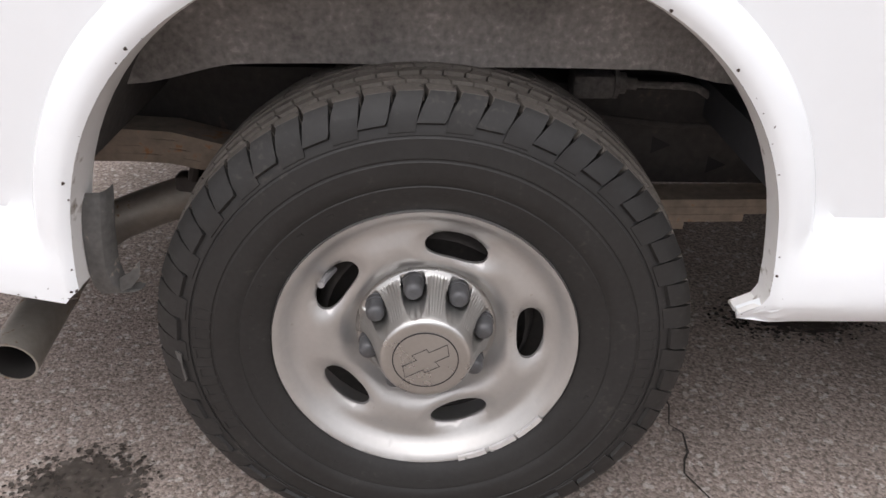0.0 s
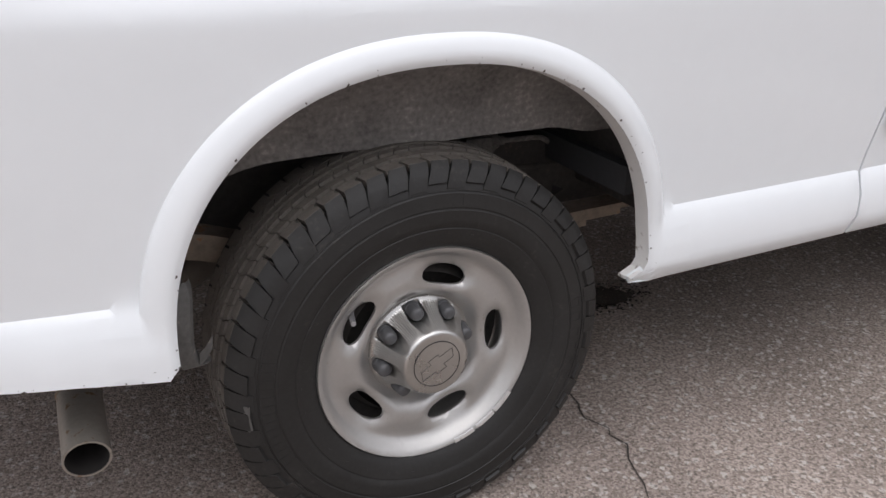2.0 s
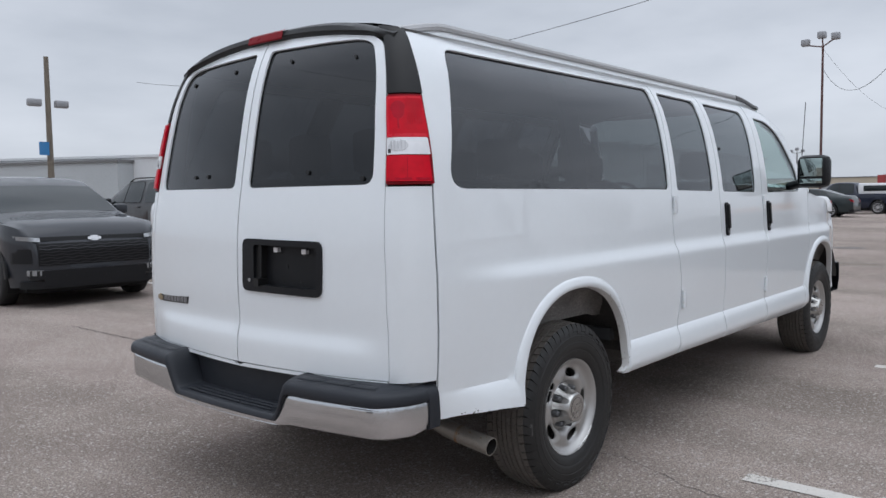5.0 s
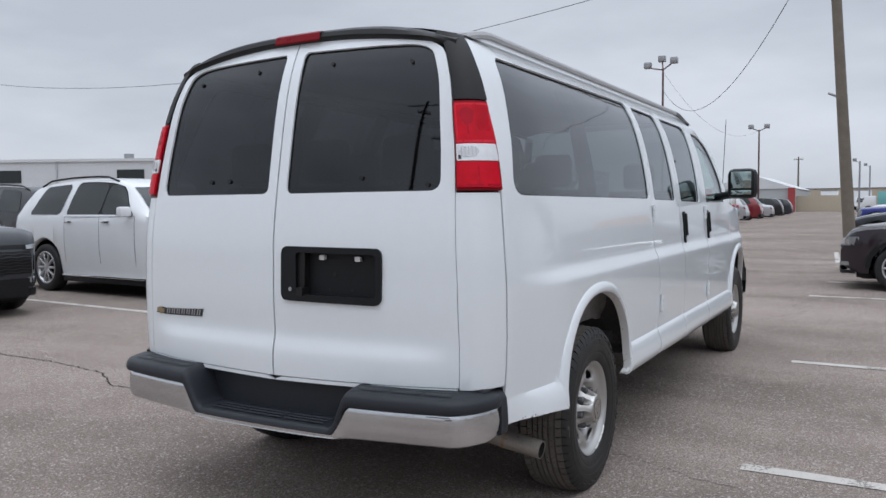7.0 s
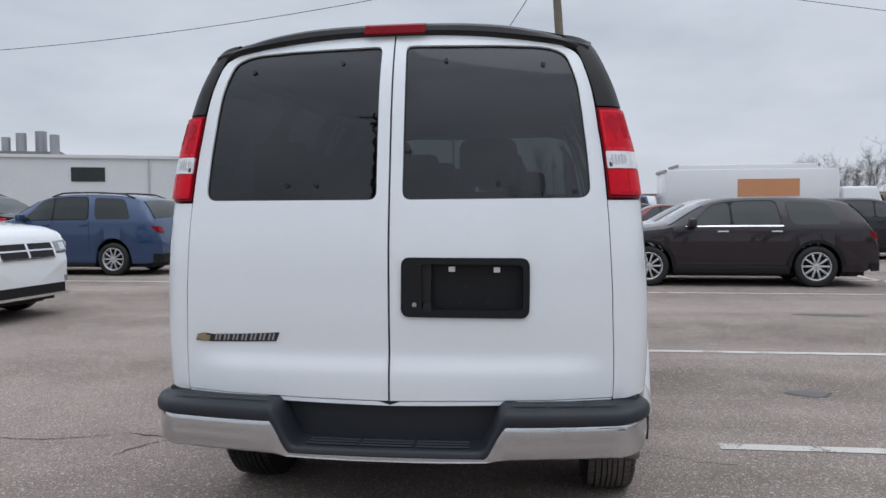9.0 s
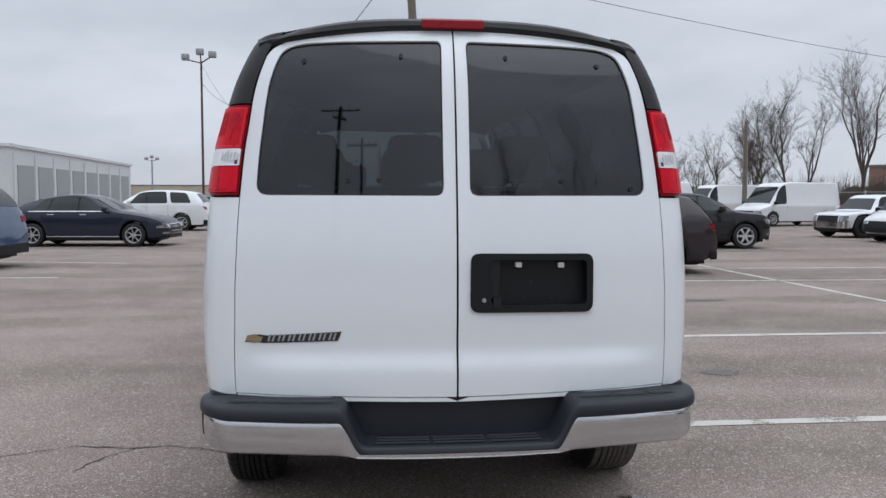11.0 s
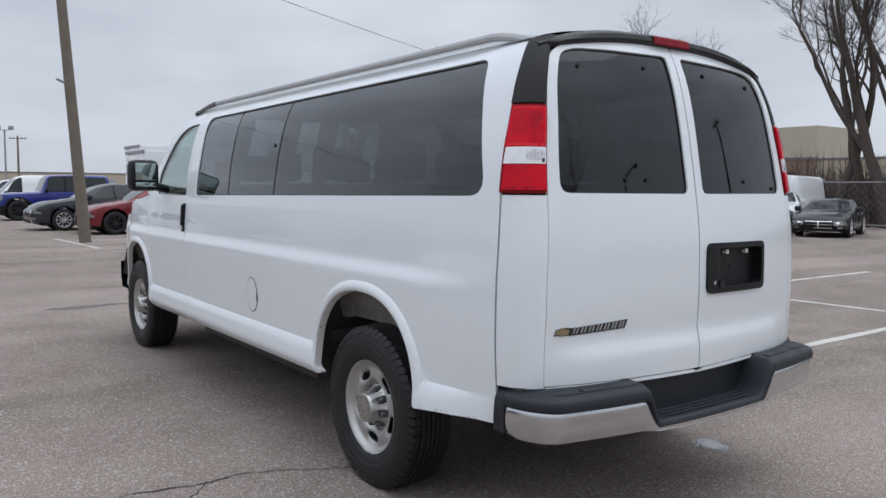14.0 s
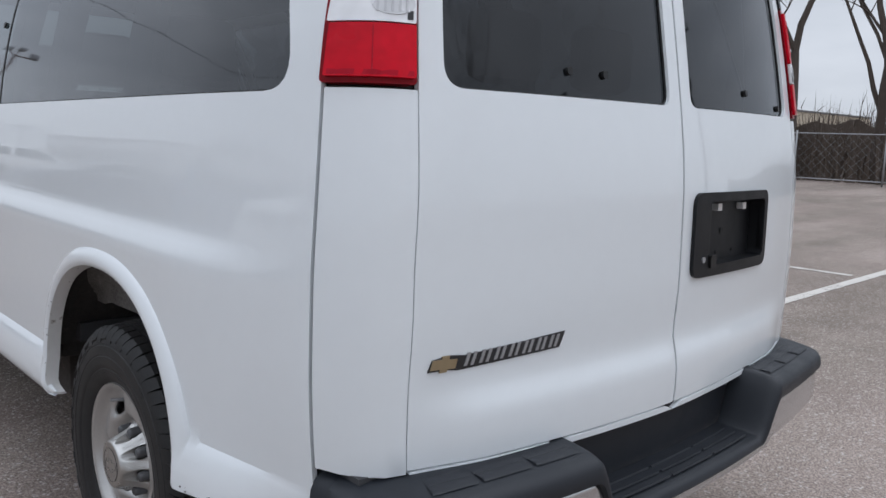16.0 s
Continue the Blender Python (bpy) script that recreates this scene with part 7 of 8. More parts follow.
car("pickup_truck", "grey-green pickup truck with a dull bed", "truck", "pickup", heading(13.2, 15.5, 0.0, 1), 5.6, 1.95, 1.75, GREY, 0.37)
car("sport_utility_vehicle", "black sport utility vehicle in the second row", "car", "suv", heading(16.6, 15.4, 0.0, -1), 5.1, 1.95, 1.85, BLACKISH, 0.38, False, 10, rails=True)
car("sport_utility_vehicle", "blue estate-like sport utility vehicle with roof rails", "car", "suv", heading(12.10, 9.50, 0.02, 1), 4.56, 1.78, 1.70, BLUE, 0.345, False, 10, rails=True)
car("sedan", "dark navy sedan with bright window trim", "car", "sedan", heading(19.55, 8.22, -0.06, -1), 4.76, 1.79, 1.46, NAVY, 0.33, False, 7, chrome=True)
car("sport_utility_vehicle", "white sport utility vehicle with red tail lights", "car", "suv", heading(30.1, 9.2, 0.0, 1), 4.65, 1.84, 1.68, CARWHITE, 0.345, False, 7)
car("sedan", "white sedan beside other parked cars", "car", "sedan", heading(36.0, 9.6, 0.0, 1), 4.85, 1.86, 1.46, CARWHITE, 0.34)
car("sedan", "dark green sedan beside other parked cars", "car", "sedan", heading(41.0, 9.4, 0.0, 1), 4.7, 1.84, 1.46, DARK_GREEN, 0.34)
topped = car("pickup_truck", "navy pickup truck with a white topper over its bed", "truck", "pickup", heading(47.5, 8.8, 0.0, 1), 5.7, 1.97, 1.82, NAVY, 0.37)
topper = part("bed_topper", boxes((-2.64, -0.52, -0.88, 0.88, 1.13, 1.76), bevel=0.07), CARWHITE, topped, "white topper over the bed")
for sgn in (1, -1):
    part("topper_window", boxes((-2.40, -0.80, sgn * 0.872, sgn * 0.888, 1.30, 1.62), bevel=0.006), WINDOW, topper, "dark topper window")
car("sport_utility_vehicle", "silver sport utility vehicle far down the row", "car", "suv", heading(53.0, 8.5, 0, 1), 4.7, 1.85, 1.7, SILVER, 0.35)
car("sport_utility_vehicle", "red pickup-like vehicle far down the row", "car", "suv", heading(60.0, 8.6, 0, 1), 4.9, 1.9, 1.8, REDC, 0.35)
car("sedan", "silver sedan far down the row", "car", "sedan", heading(67, 8.6, 0, 1), 4.8, 1.85, 1.5, SILVER, 0.34)
car("sport_utility_vehicle", "dark sport utility vehicle far down the row", "car", "suv", heading(74, 8.6, 0, 1), 4.8, 1.9, 1.75, BLACKISH, 0.35)
car("sport_utility_vehicle", "grey sport utility vehicle far down the row", "car", "suv", heading(82, 8.6, 0, 1), 4.8, 1.9, 1.75, GREY, 0.35)
car("sport_utility_vehicle", "glossy dark brown crossover with silver wheels and bright window trim", "car", "suv", heading(10.55, -3.80, 0.03, 1), 4.50, 1.84, 1.50, BROWNISH, 0.345, False, 10, clad=True, chrome=True)
car("sedan", "silver sedan beyond the brown crossover", "car", "sedan", heading(13.4, -3.85, 0.03, 1), 4.75, 1.84, 1.50, SILVER, 0.335)
car("sedan", "red hatchback-like sedan with black wheels", "car", "sedan", heading(21.6, -4.1, 0.0, 1), 4.3, 1.78, 1.42, REDC, 0.335, True, 7)
car("sedan", "dark grey sedan beyond the red one", "car", "sedan", heading(24.5, -3.4, 0.0, 1), 4.8, 1.85, 1.48, GREY, 0.34)
car("off_road_vehicle", "bright blue boxy off-road vehicle with big black tyres", "car", "jeep", heading(33.0, -3.3, 0.0, 1), 4.5, 1.88, 1.86, DEEP_BLUE, 0.42, True, 7, clad=True)
car("cargo_van", "white cargo van behind the blue vehicle", "van", "van", heading(44.0, -4.4, 0.0, 1), 5.6, 2.0, 1.95, CARWHITE, 0.35)
car("sport_utility_vehicle", "white sport utility vehicle far down the row", "car", "suv", heading(50.0, -3.6, 0, 1), 4.8, 1.9, 1.75, CARWHITE, 0.35)
car("sport_utility_vehicle", "black sport utility vehicle far down the row", "car", "suv", heading(58.0, -3.6, 0, 1), 4.8, 1.9, 1.75, BLACKISH, 0.35)
car("sedan", "silver sedan far down the row", "car", "sedan", heading(70, -3.6, 0, 1), 4.8, 1.85, 1.5, SILVER, 0.34)
car("sport_utility_vehicle", "black compact crossover with silver wheels", "car", "suv", heading(17.45, -8.60, -0.05, -1), 4.40, 1.82, 1.53, BLACKISH, 0.35, False, 6, clad=True)
car("cargo_van", "white high-roof cargo van with black lower trim", "van", "van", heading(34.4, -21.2, -0.30, 1), 5.6, 2.0, 2.2, CARWHITE, 0.35)
car("cargo_van", "white cargo van farther back", "van", "van", heading(47.0, -23.5, -0.30, 1), 5.6, 2.0, 2.3, CARWHITE, 0.35)
car("pickup_truck", "white pickup truck with black wheels", "truck", "pickup", heading(23.0, -18.4, -0.22, 1), 4.9, 1.75, 1.52, CARWHITE, 0.40, True, 7)
car("cargo_van", "white high-roof cargo van facing the aisle", "van", "van", heading(19.40, -18.0, -0.10, 1), 4.7, 1.78, 1.92, CARWHITE, 0.35)
car("cargo_van", "white low-roof cargo van facing the aisle", "van", "van", heading(17.10, -18.1, -0.10, 1), 4.7, 1.75, 1.68, CARWHITE, 0.35)
flatbed = car("flatbed_truck", "dark grey crew-cab truck with a metal flat bed", "truck", "pickup", heading(15.2, -17.25, -0.04, -1), 4.7, 1.62, 1.34, GREY, 0.33, False, 8)
part("bed", boxes((-2.40, -0.66, -0.89, 0.89, 0.62, 0.84), bevel=0.01), PALE_STEEL, flatbed, "pale metal flat bed")
for k in range(9):
    part("marker_stripe", boxes((-2.408, -2.40, -0.80 + 0.18 * k, -0.72 + 0.18 * k, 0.80, 0.83)), RED_POST, flatbed, "red reflective stripe")
for k in range(8):
    for sgn in (1, -1):
        part("marker_stripe", boxes((-2.3 + 0.2 * k, -2.2 + 0.2 * k, sgn * 0.89, sgn * 0.898, 0.80, 0.83)), RED_POST, flatbed, "red reflective stripe")
rack = part("headboard", boxes((-1.46, -0.62, -0.895, 0.895, 0.835, 1.38), bevel=0.03), PALE_STEEL, flatbed, "pale louvred metal tool body")
for k in range(6):
    z = 1.00 + 0.05 * k
    part("slat", boxes((-1.40, -0.70, -0.905, -0.89, z, z + 0.022), (-1.40, -0.70, 0.89, 0.905, z, z + 0.022), (-1.472, -1.455, -0.80, 0.80, z, z + 0.022)), CAR_BLACK, rack, "dark louvre")
part("side_locker", boxes((-0.80, -0.56, -0.90, -0.70, 0.34, 0.64), (-0.80, -0.56, 0.70, 0.90, 0.34, 0.64), bevel=0.01), PALE_STEEL, flatbed, "pale metal locker under the deck")
car("sport_utility_vehicle", "slate grey small crossover with red tail lights", "car", "suv", heading(10.05, -17.2, 0.0, -1), 3.55, 1.58, 1.36, paint("slate", (0.075, 0.090, 0.10), 0.3, 0.3), 0.335, False, 7, rails=True)
car("pickup_truck", "black pickup truck near the trees", "truck", "pickup", heading(16.4, -23.8, -0.25, 1), 5.2, 1.85, 1.62, BLACKISH, 0.40, False, 8, chrome=True)
car("cargo_van", "white high-roof van near the trees", "van", "van", heading(13.2, -25.4, 0.25, -1), 5.2, 1.9, 1.95, CARWHITE, 0.36)
car("sedan", "black sedan with bright grille parked by the fence", "car", "sedan", heading(9.9, -22.0, -0.30, 0.95), 3.9, 1.60, 1.16, BLACKISH, 0.335, False, 7, chrome=True)
car("sedan", "white sedan parked by the fence", "car", "sedan", heading(12.6, -23.2, -0.42, 0.9), 4.8, 1.83, 1.46, CARWHITE, 0.335)


def box_truck(x, y, dx, dy, label, size, box_mat, cab=True):
    """A truck with a plain box body; it heads along its own +x."""
    L, W, z0, z1 = size
    root = thing("box_truck", label, "truck", "trucks in the car park", at=heading(x, y, dx, dy))
    cargo = part("cargo_box", boxes((-L / 2, L / 2, -W / 2, W / 2, z0, z1), bevel=0.03), box_mat, root)
    for sx in (-1, 1):
        part("corner_trim", boxes((sx * L / 2 - 0.04, sx * L / 2 + 0.04, -W / 2 - 0.01, W / 2 + 0.01, z1 - 0.10, z1 + 0.01)), STEEL_GREY, cargo)
    part("chassis", boxes((-L / 2, L / 2 + 1.7, -0.45, 0.45, z0 - 0.30, z0)), UNDER, root)
    if cab:
        bm = bmesh.new()
        box(bm, L / 2 + 0.15, L / 2 + 1.9, -W * 0.44, W * 0.44, 0.55, 2.05, bevel=0.12)
        for v in bm.verts:
            if v.co.z > 1.3:
                v.co.x -= max(0, v.co.x - L / 2 - 0.9) * 0.5
        c = part("cab", bm, CARWHITE, root, "white cab")
        bm = bmesh.new()
        sheet(bm, [[(L / 2 + 1.90 - 0.02, yy, 1.28) for yy in (-0.85, 0.85)], [(L / 2 + 1.46, yy, 1.92) for yy in (-0.75, 0.75)]])
        part("windscreen", bm, WINDOW, c, "dark windscreen")
    for wx in (-L / 2 + 0.9, L / 2 + 1.0):
        for sgn in (1, -1):
            bm = bmesh.new()
            tube(bm, [(wx, sgn * (W / 2 - 0.28), 0.44), (wx, sgn * (W / 2 - 0.02), 0.44)], 0.44, 20)
            part("wheel", bm, RUBBER, root)
    return root


bt = box_truck(27.6, -8.2, 0.0, -1, "white box truck with a tan shape on its side", (6.2, 2.4, 0.95, 2.72), CARWHITE)
part("side_sign", boxes((-0.5, 1.7, -1.215, -1.205, 1.70, 2.35)), paint("tan_sign", (0.55, 0.24, 0.10), 0.6), bt, "plain tan-orange sign")
bt2 = box_truck(33.5, -9.5, 0.0, -1, "white box truck behind parked cars", (6.0, 2.4, 0.95, 3.2), CARWHITE)
part("side_sign", boxes((-2.4, -1.2, -1.215, -1.205, 1.7, 2.8)), paint("brown_sign", (0.42, 0.22, 0.10), 0.6), bt2, "plain brown sign")
box_truck(146, 6.6, -1, 0, "white box truck at the far end", (5.0, 2.6, 0.9, 3.3), CARWHITE)
box_truck(146, 1.6, -1, 0, "white box truck at the far end", (5.0, 2.6, 0.9, 3.3), CARWHITE)
box_truck(106, -3.4, 0, 1, "teal box truck far down the row", (4.8, 2.4, 0.8, 2.6), paint("teal", (0.16, 0.42, 0.42), 0.5))

# ---- poles, lamps, wires ----
def utility_pole(x, y, h, lean=(0.0, 0.0), arms=(), label="weathered wooden utility pole, slightly leaning", r=0.15, wood=None):
    root = thing("utility_pole", label, "pole", at=pose(x, y, 0))
    bm = bmesh.new()
    tube(bm, [(lean[0] * t * h, lean[1] * t * h, t * h - 0.05) for t in np.linspace(0, 1, 8)], r, 12, taper=[r * (1 - 0.35 * t) for t in np.linspace(0, 1, 8)])
    part("pole_shaft", bm, wood or POLE_WOOD, root)
    for z, w, ang in arms:
        c, s = math.cos(ang) * w / 2, math.sin(ang) * w / 2
        bm = bmesh.new()
        tube(bm, [(lean[0] * z - c, lean[1] * z - s, z), (lean[0] * z + c, lean[1] * z + s, z)], 0.06, 6)
        arm = part("cross_arm", bm, wood or POLE_WOOD, root)
        for t in (-0.9, -0.45, 0.45, 0.9):
            bm = bmesh.new()
            tube(bm, [(lean[0] * z + c * t, lean[1] * z + s * t, z), (lean[0] * z + c * t, lean[1] * z + s * t, z + 0.22)], 0.04, 6)
            part("insulator", bm, UNDER, arm)
    return root


pole = utility_pole(17.9, -1.38, 10.2, (0.0, 0.066), r=0.145)
bm = bmesh.new()
tube(bm, [(0.0, 0.25, 3.85), (-0.05, 0.56, 3.98)], 0.03, 6)
part("camera_arm", bm, STEEL_GREY, pole, "small grey camera arm")


def lamp_post(x, y, h, heads, mat, label, r=0.09):
    root = thing("lamp_post", label, "lamp post", "lamp posts of the car park", at=pose(x, y, 0))
    bm = bmesh.new()
    tube(bm, [(0, 0, -0.05), (0, 0, h)], r, 10, taper=[r, r * 0.75])
    part("post", bm, mat, root)
    part("post_base", boxes((-0.3, 0.3, -0.3, 0.3, 0, 0.5), bevel=0.03), ROOF_GREY, root)
    for dy, dz, dx in heads:
        bm = bmesh.new()
        tube(bm, [(0, 0, h - 0.1), (dx * 0.6, dy * 0.7, h + dz - 0.1), (dx, dy, h + dz)], 0.045, 6)
        part("lamp_arm", bm, mat, root)
        part("floodlight", boxes((dx - 0.28, dx + 0.14, dy - 0.24, dy + 0.24, h + dz - 0.10, h + dz + 0.32), bevel=0.06), STEEL_GREY, root, "grey floodlight head")
    return root


lamp_post(50.0, 11.2, 10.4, ((1.0, 0.15, 0), (-0.75, 0.35, 0), (0.1, 0.55, 0.2)), BROWN_POST, "tall brown lamp post with three floodlights")
lamp_post(75.8, 8.6, 8.2, ((0.7, 0.2, 0), (-0.7, 0.2, 0)), BROWN_POST, "brown lamp post with two floodlights")
lamp_post(118, 32.4, 7.0, ((0.8, 0.1, 0), (-0.8, 0.1, 0), (0, 0.4, 0)), STEEL_GREY, "grey lamp post far away", 0.14)
lamp_post(90.0, -8.2, 7.2, ((0.6, 0.1, 0), (-0.6, 0.1, 0)), STEEL_GREY, "grey lamp post far away", 0.11)
lamp_post(112.0, 1.2, 6.6, ((0.6, 0.1, 0),), STEEL_GREY, "grey lamp post far away", 0.14)
lamp_post(132.0, 0.4, 6.8, ((0.6, 0.1, 0),), STEEL_GREY, "grey lamp post far away", 0.14)
flood = utility_pole(8.75, 25.0, 6.3, (0, 0), label="wooden pole with floodlights and a blue sign", r=0.12)
for dy in (-0.45, 0.45):
    part("floodlight", boxes((dy - 0.22, dy + 0.22, -0.12, 0.12, 4.55, 4.8), bevel=0.04), STEEL_GREY, flood, "grey floodlight head")
part("sign_board", boxes((-0.42, -0.10, -0.18, -0.14, 2.9, 3.35)), paint("sign_blue", (0.03, 0.18, 0.42), 0.5), flood, "small blue sign board")
utility_pole(17.6, -25.3, 7.0, (0, 0), ((5.2, 0.5, 0.4),), label="grey wooden utility pole by the trees", r=0.14)
utility_pole(35.0, -19.2, 5.4, (0, 0), label="grey wooden utility pole by the trees", r=0.14)
utility_pole(150, 12, 9.5, (0, 0), ((9.0, 1.8, 1.2),), label="weathered wooden utility pole with a crossarm, far off", r=0.2)
utility_pole(110, -12, 7.8, (0, 0), ((7.4, 2.0, 1.2),), label="weathered wooden utility pole with a crossarm, far off", r=0.16)
utility_pole(-18.6, 4.95, 12.4, (0.02, -0.015), ((11.9, 2.4, 1.5), (11.2, 0.9, 0.9)), label="tall utility pole in dark silhouette with a cross arm, across the lane", r=0.16, wood=SILHOUETTE_WOOD)
utility_pole(-24.7, 4.45, 12.9, (0.0, 0.0), ((12.4, 2.4, 1.5),), label="tall utility pole in dark silhouette with a cross arm, across the lane", r=0.15, wood=SILHOUETTE_WOOD)
utility_pole(-9.8, -18.5, 8.0, (0.03, 0.02), ((7.6, 1.3, 0.4),), label="utility pole in dark silhouette with a short cross arm", r=0.13, wood=SILHOUETTE_WOOD)
tower = thing("radio_mast", "thin far radio mast", "mast", at=pose(196, -3, 0))
bm = bmesh.new()
tube(bm, [(0, 0, 0), (0, 0, 14.2)], 0.2, 6)
part("mast_shaft", bm, STEEL_GREY, tower)
part("antenna", boxes((-0.7, 0.7, -0.7, 0.7, 11.0, 12.0)), STEEL_GREY, tower)
street = thing("street_lamp", "grey street lamp with a curved arm", "lamp post", at=pose(-16.2, -12.3, 0))
bm = bmesh.new()
tube(bm, [(0, 0, 0), (0, 0, 6.4), (0.2, -0.2, 6.8), (0.7, -0.7, 7.0)], 0.09, 8, taper=[0.09, 0.06, 0.045, 0.04])
part("post", bm, CAR_BLACK, street)
part("lamp_head", boxes((0.6, 0.85, -0.92, -0.66, 6.95, 7.06), bevel=0.03), CAR_BLACK, street)


def wire(a, b, sag, r=0.014):
    bm = bmesh.new()
    pts = []
    for t in np.linspace(0, 1, 28):
        p = Vector(a).lerp(Vector(b), t)
        p.z -= sag * 4 * t * (1 - t)
        pts.append(p)
    tube(bm, pts, r * 0.6, 5)
    return solid("overhead_wire", bm, CABLE, "thin black sagging overhead wire", "wire")


wire((17.9, -0.85, 8.2), (50.0, 11.2, 9.0), 2.8, 0.020)
wire((17.9, -0.85, 8.0), (20.0, 39.75, 8.04), 1.69, 0.016)
wire((50.0, 11.2, 10.2), (75.8, 8.6, 8.2), 2.0, 0.012)
wire((17.9, -0.85, 7.9), (31.0, -29.0, 7.4), 0.25, 0.016)
wire((-18.6, 4.95, 11.8), (-9.0, 16.0, 13.5), 0.8, 0.02)

flag = thing("flag_pole", "white flag pole with a striped flag", "flag", at=pose(15.6, 54.7, 0))
bm = bmesh.new()
tube(bm, [(0, 0, 0), (0, 0, 9.2)], 0.07, 8)
part("pole_shaft", bm, paint("pole_white", (0.7, 0.7, 0.7)), flag)
for k in range(9):
    bm = bmesh.new()
    rows = [[(0.1 + 2.0 * t, 0.12 * math.sin(5 * t), 8.7 - 0.16 * k - dz - 0.35 * t * t) for t in np.linspace(0, 1, 12)] for dz in (0, 0.16)]
    part("flag_stripe", sheet(bm, rows), paint("flag_red", (0.45, 0.03, 0.05), 0.8) if k % 2 == 0 else paint("flag_white", (0.7, 0.7, 0.7), 0.8), flag)
bm = bmesh.new()
sheet(bm, [[(0.1 + 0.85 * t, 0.12 * math.sin(4.25 * t / 1.0 * 0.425 * 2) - 0.015, 8.7 - dz - 0.06 * t) for t in np.linspace(0, 1, 6)] for dz in (0, 0.8)])
part("flag_canton", bm, paint("flag_blue", (0.02, 0.03, 0.14), 0.8), flag)

# ---- buildings ----
def building(name, label, at, size, wall, roof_mat=None, gable=0.0):
    L, W, H = size
    root = thing(name, label, "building", at=at)
    part("wall", boxes((0, L, 0, W, 0, H)), wall, root, smooth=False)
    if gable:
        bm = bmesh.new()
        v = [bm.verts.new(p) for p in ((-0.2, -0.3, H), (-0.2, W / 2, H + gable), (-0.2, W + 0.3, H), (L, -0.3, H), (L, W / 2, H + gable), (L, W + 0.3, H))]
        for f in ((0, 1, 2), (5, 4, 3), (0, 3, 4, 1), (1, 4, 5, 2), (2, 5, 3, 0)):
            bm.faces.new([v[i] for i in f])
        bmesh.ops.recalc_face_normals(bm, faces=bm.faces[:])
        part("roof", bm, roof_mat or wall, root, smooth=False)
    else:
        part("roof", boxes((-0.15, L + 0.15, -0.15, W + 0.15, H, H + 0.22)), roof_mat or ROOF_GREY, root, smooth=False)
    return root


wh = building("warehouse", "long white metal warehouse with grey roller doors", pose(51, 24.0, 0, 0, 0, 3), (33, 30, 4.75), WHITE_WALL, WHITE_WALL)
for k in range(8):
    x = 1.3 + k * 3.95
    part("roller_door", boxes((x, x + 3.0, -0.06, 0.02, 0.0, 3.6)), DOOR_GREY, wh, "grey roller door")
    part("pilaster", boxes((x - 0.75, x - 0.35, -0.10, 0.02, 0.0, 4.4)), WHITE_WALL, wh)
wh2 = building("warehouse", "white warehouse wing with roof vents", pose(51.0, 25.0, 0, 0, 0, 27), (40, 62, 5.05), WHITE_WALL, WHITE_WALL)
for x, y, r, h in ((2, 9.4, 0.33, 1.7), (3, 10.4, 0.40, 2.0), (2.4, 11.6, 0.35, 1.8), (2.6, 12.6, 0.3, 1.5), (1, 16, 0.16, 1.2), (1, 22, 0.16, 1.0), (4, 30, 0.4, 0.8)):
    bm = bmesh.new()
    tube(bm, [(x, y, 5.1), (x, y, 5.1 + h)], r, 12)
    part("roof_vent", bm, STEEL_GREY, wh2, "grey roof vent")
part("roof_unit", boxes((2, 6, 9.0, 13.4, 5.2, 5.6)), ROOF_GREY, wh2)
for y in (3, 13, 24, 34, 46):
    part("downpipe", boxes((-0.08, 0.02, y, y + 0.15, 0, 5.0)), GREY_WALL, wh2)
    part("window", boxes((-0.05, 0.02, y + 3, y + 5.2, 3.4, 4.4)), WINDOW, wh2, "dark window band")
gb = building("shed", "pale gabled shed with red corner posts", pose(116, 9.4, 0), (26, 11.6, 3.3), GREY_WALL, WHITE_WALL, 2.1)
for y in (-0.2, 11.0):
    part("corner_post", boxes((-0.6, 0.1, y, y + 0.9, 0, 3.4)), RED_POST, gb, "red corner post")
part("roof_box", boxes((3, 10, -6, 0, 0, 2.3)), TAN_WALL, gb, "tan extension")
long_b = building("factory", "long low tan building on the horizon", pose(200, -90, 0), (20, 170, 4.4), TAN_WALL)
for k in range(12):
    part("dock_door", boxes((-0.05, 0.02, 6 + 13 * k, 11 + 13 * k, 0, 3.0)), DOOR_GREY, long_b)
bg = building("factory", "tan block building behind bare trees", pose(38, -118, 0), (30, 25, 5.3), TAN_WALL)
part("tower_block", boxes((16.3, 22.3, 4, 16, 0, 10.4)), TAN_WALL, bg, "taller tan block")
building("factory", "weathered brick building behind bare trees", pose(52, -92, 0, 0, 0, 36), (40, 22, 4.6), BRICK_WALL)
building("factory", "low grey building far behind", pose(30, 62, 0, 0, 0, 22), (30, 18, 4.6), GREY_WALL)

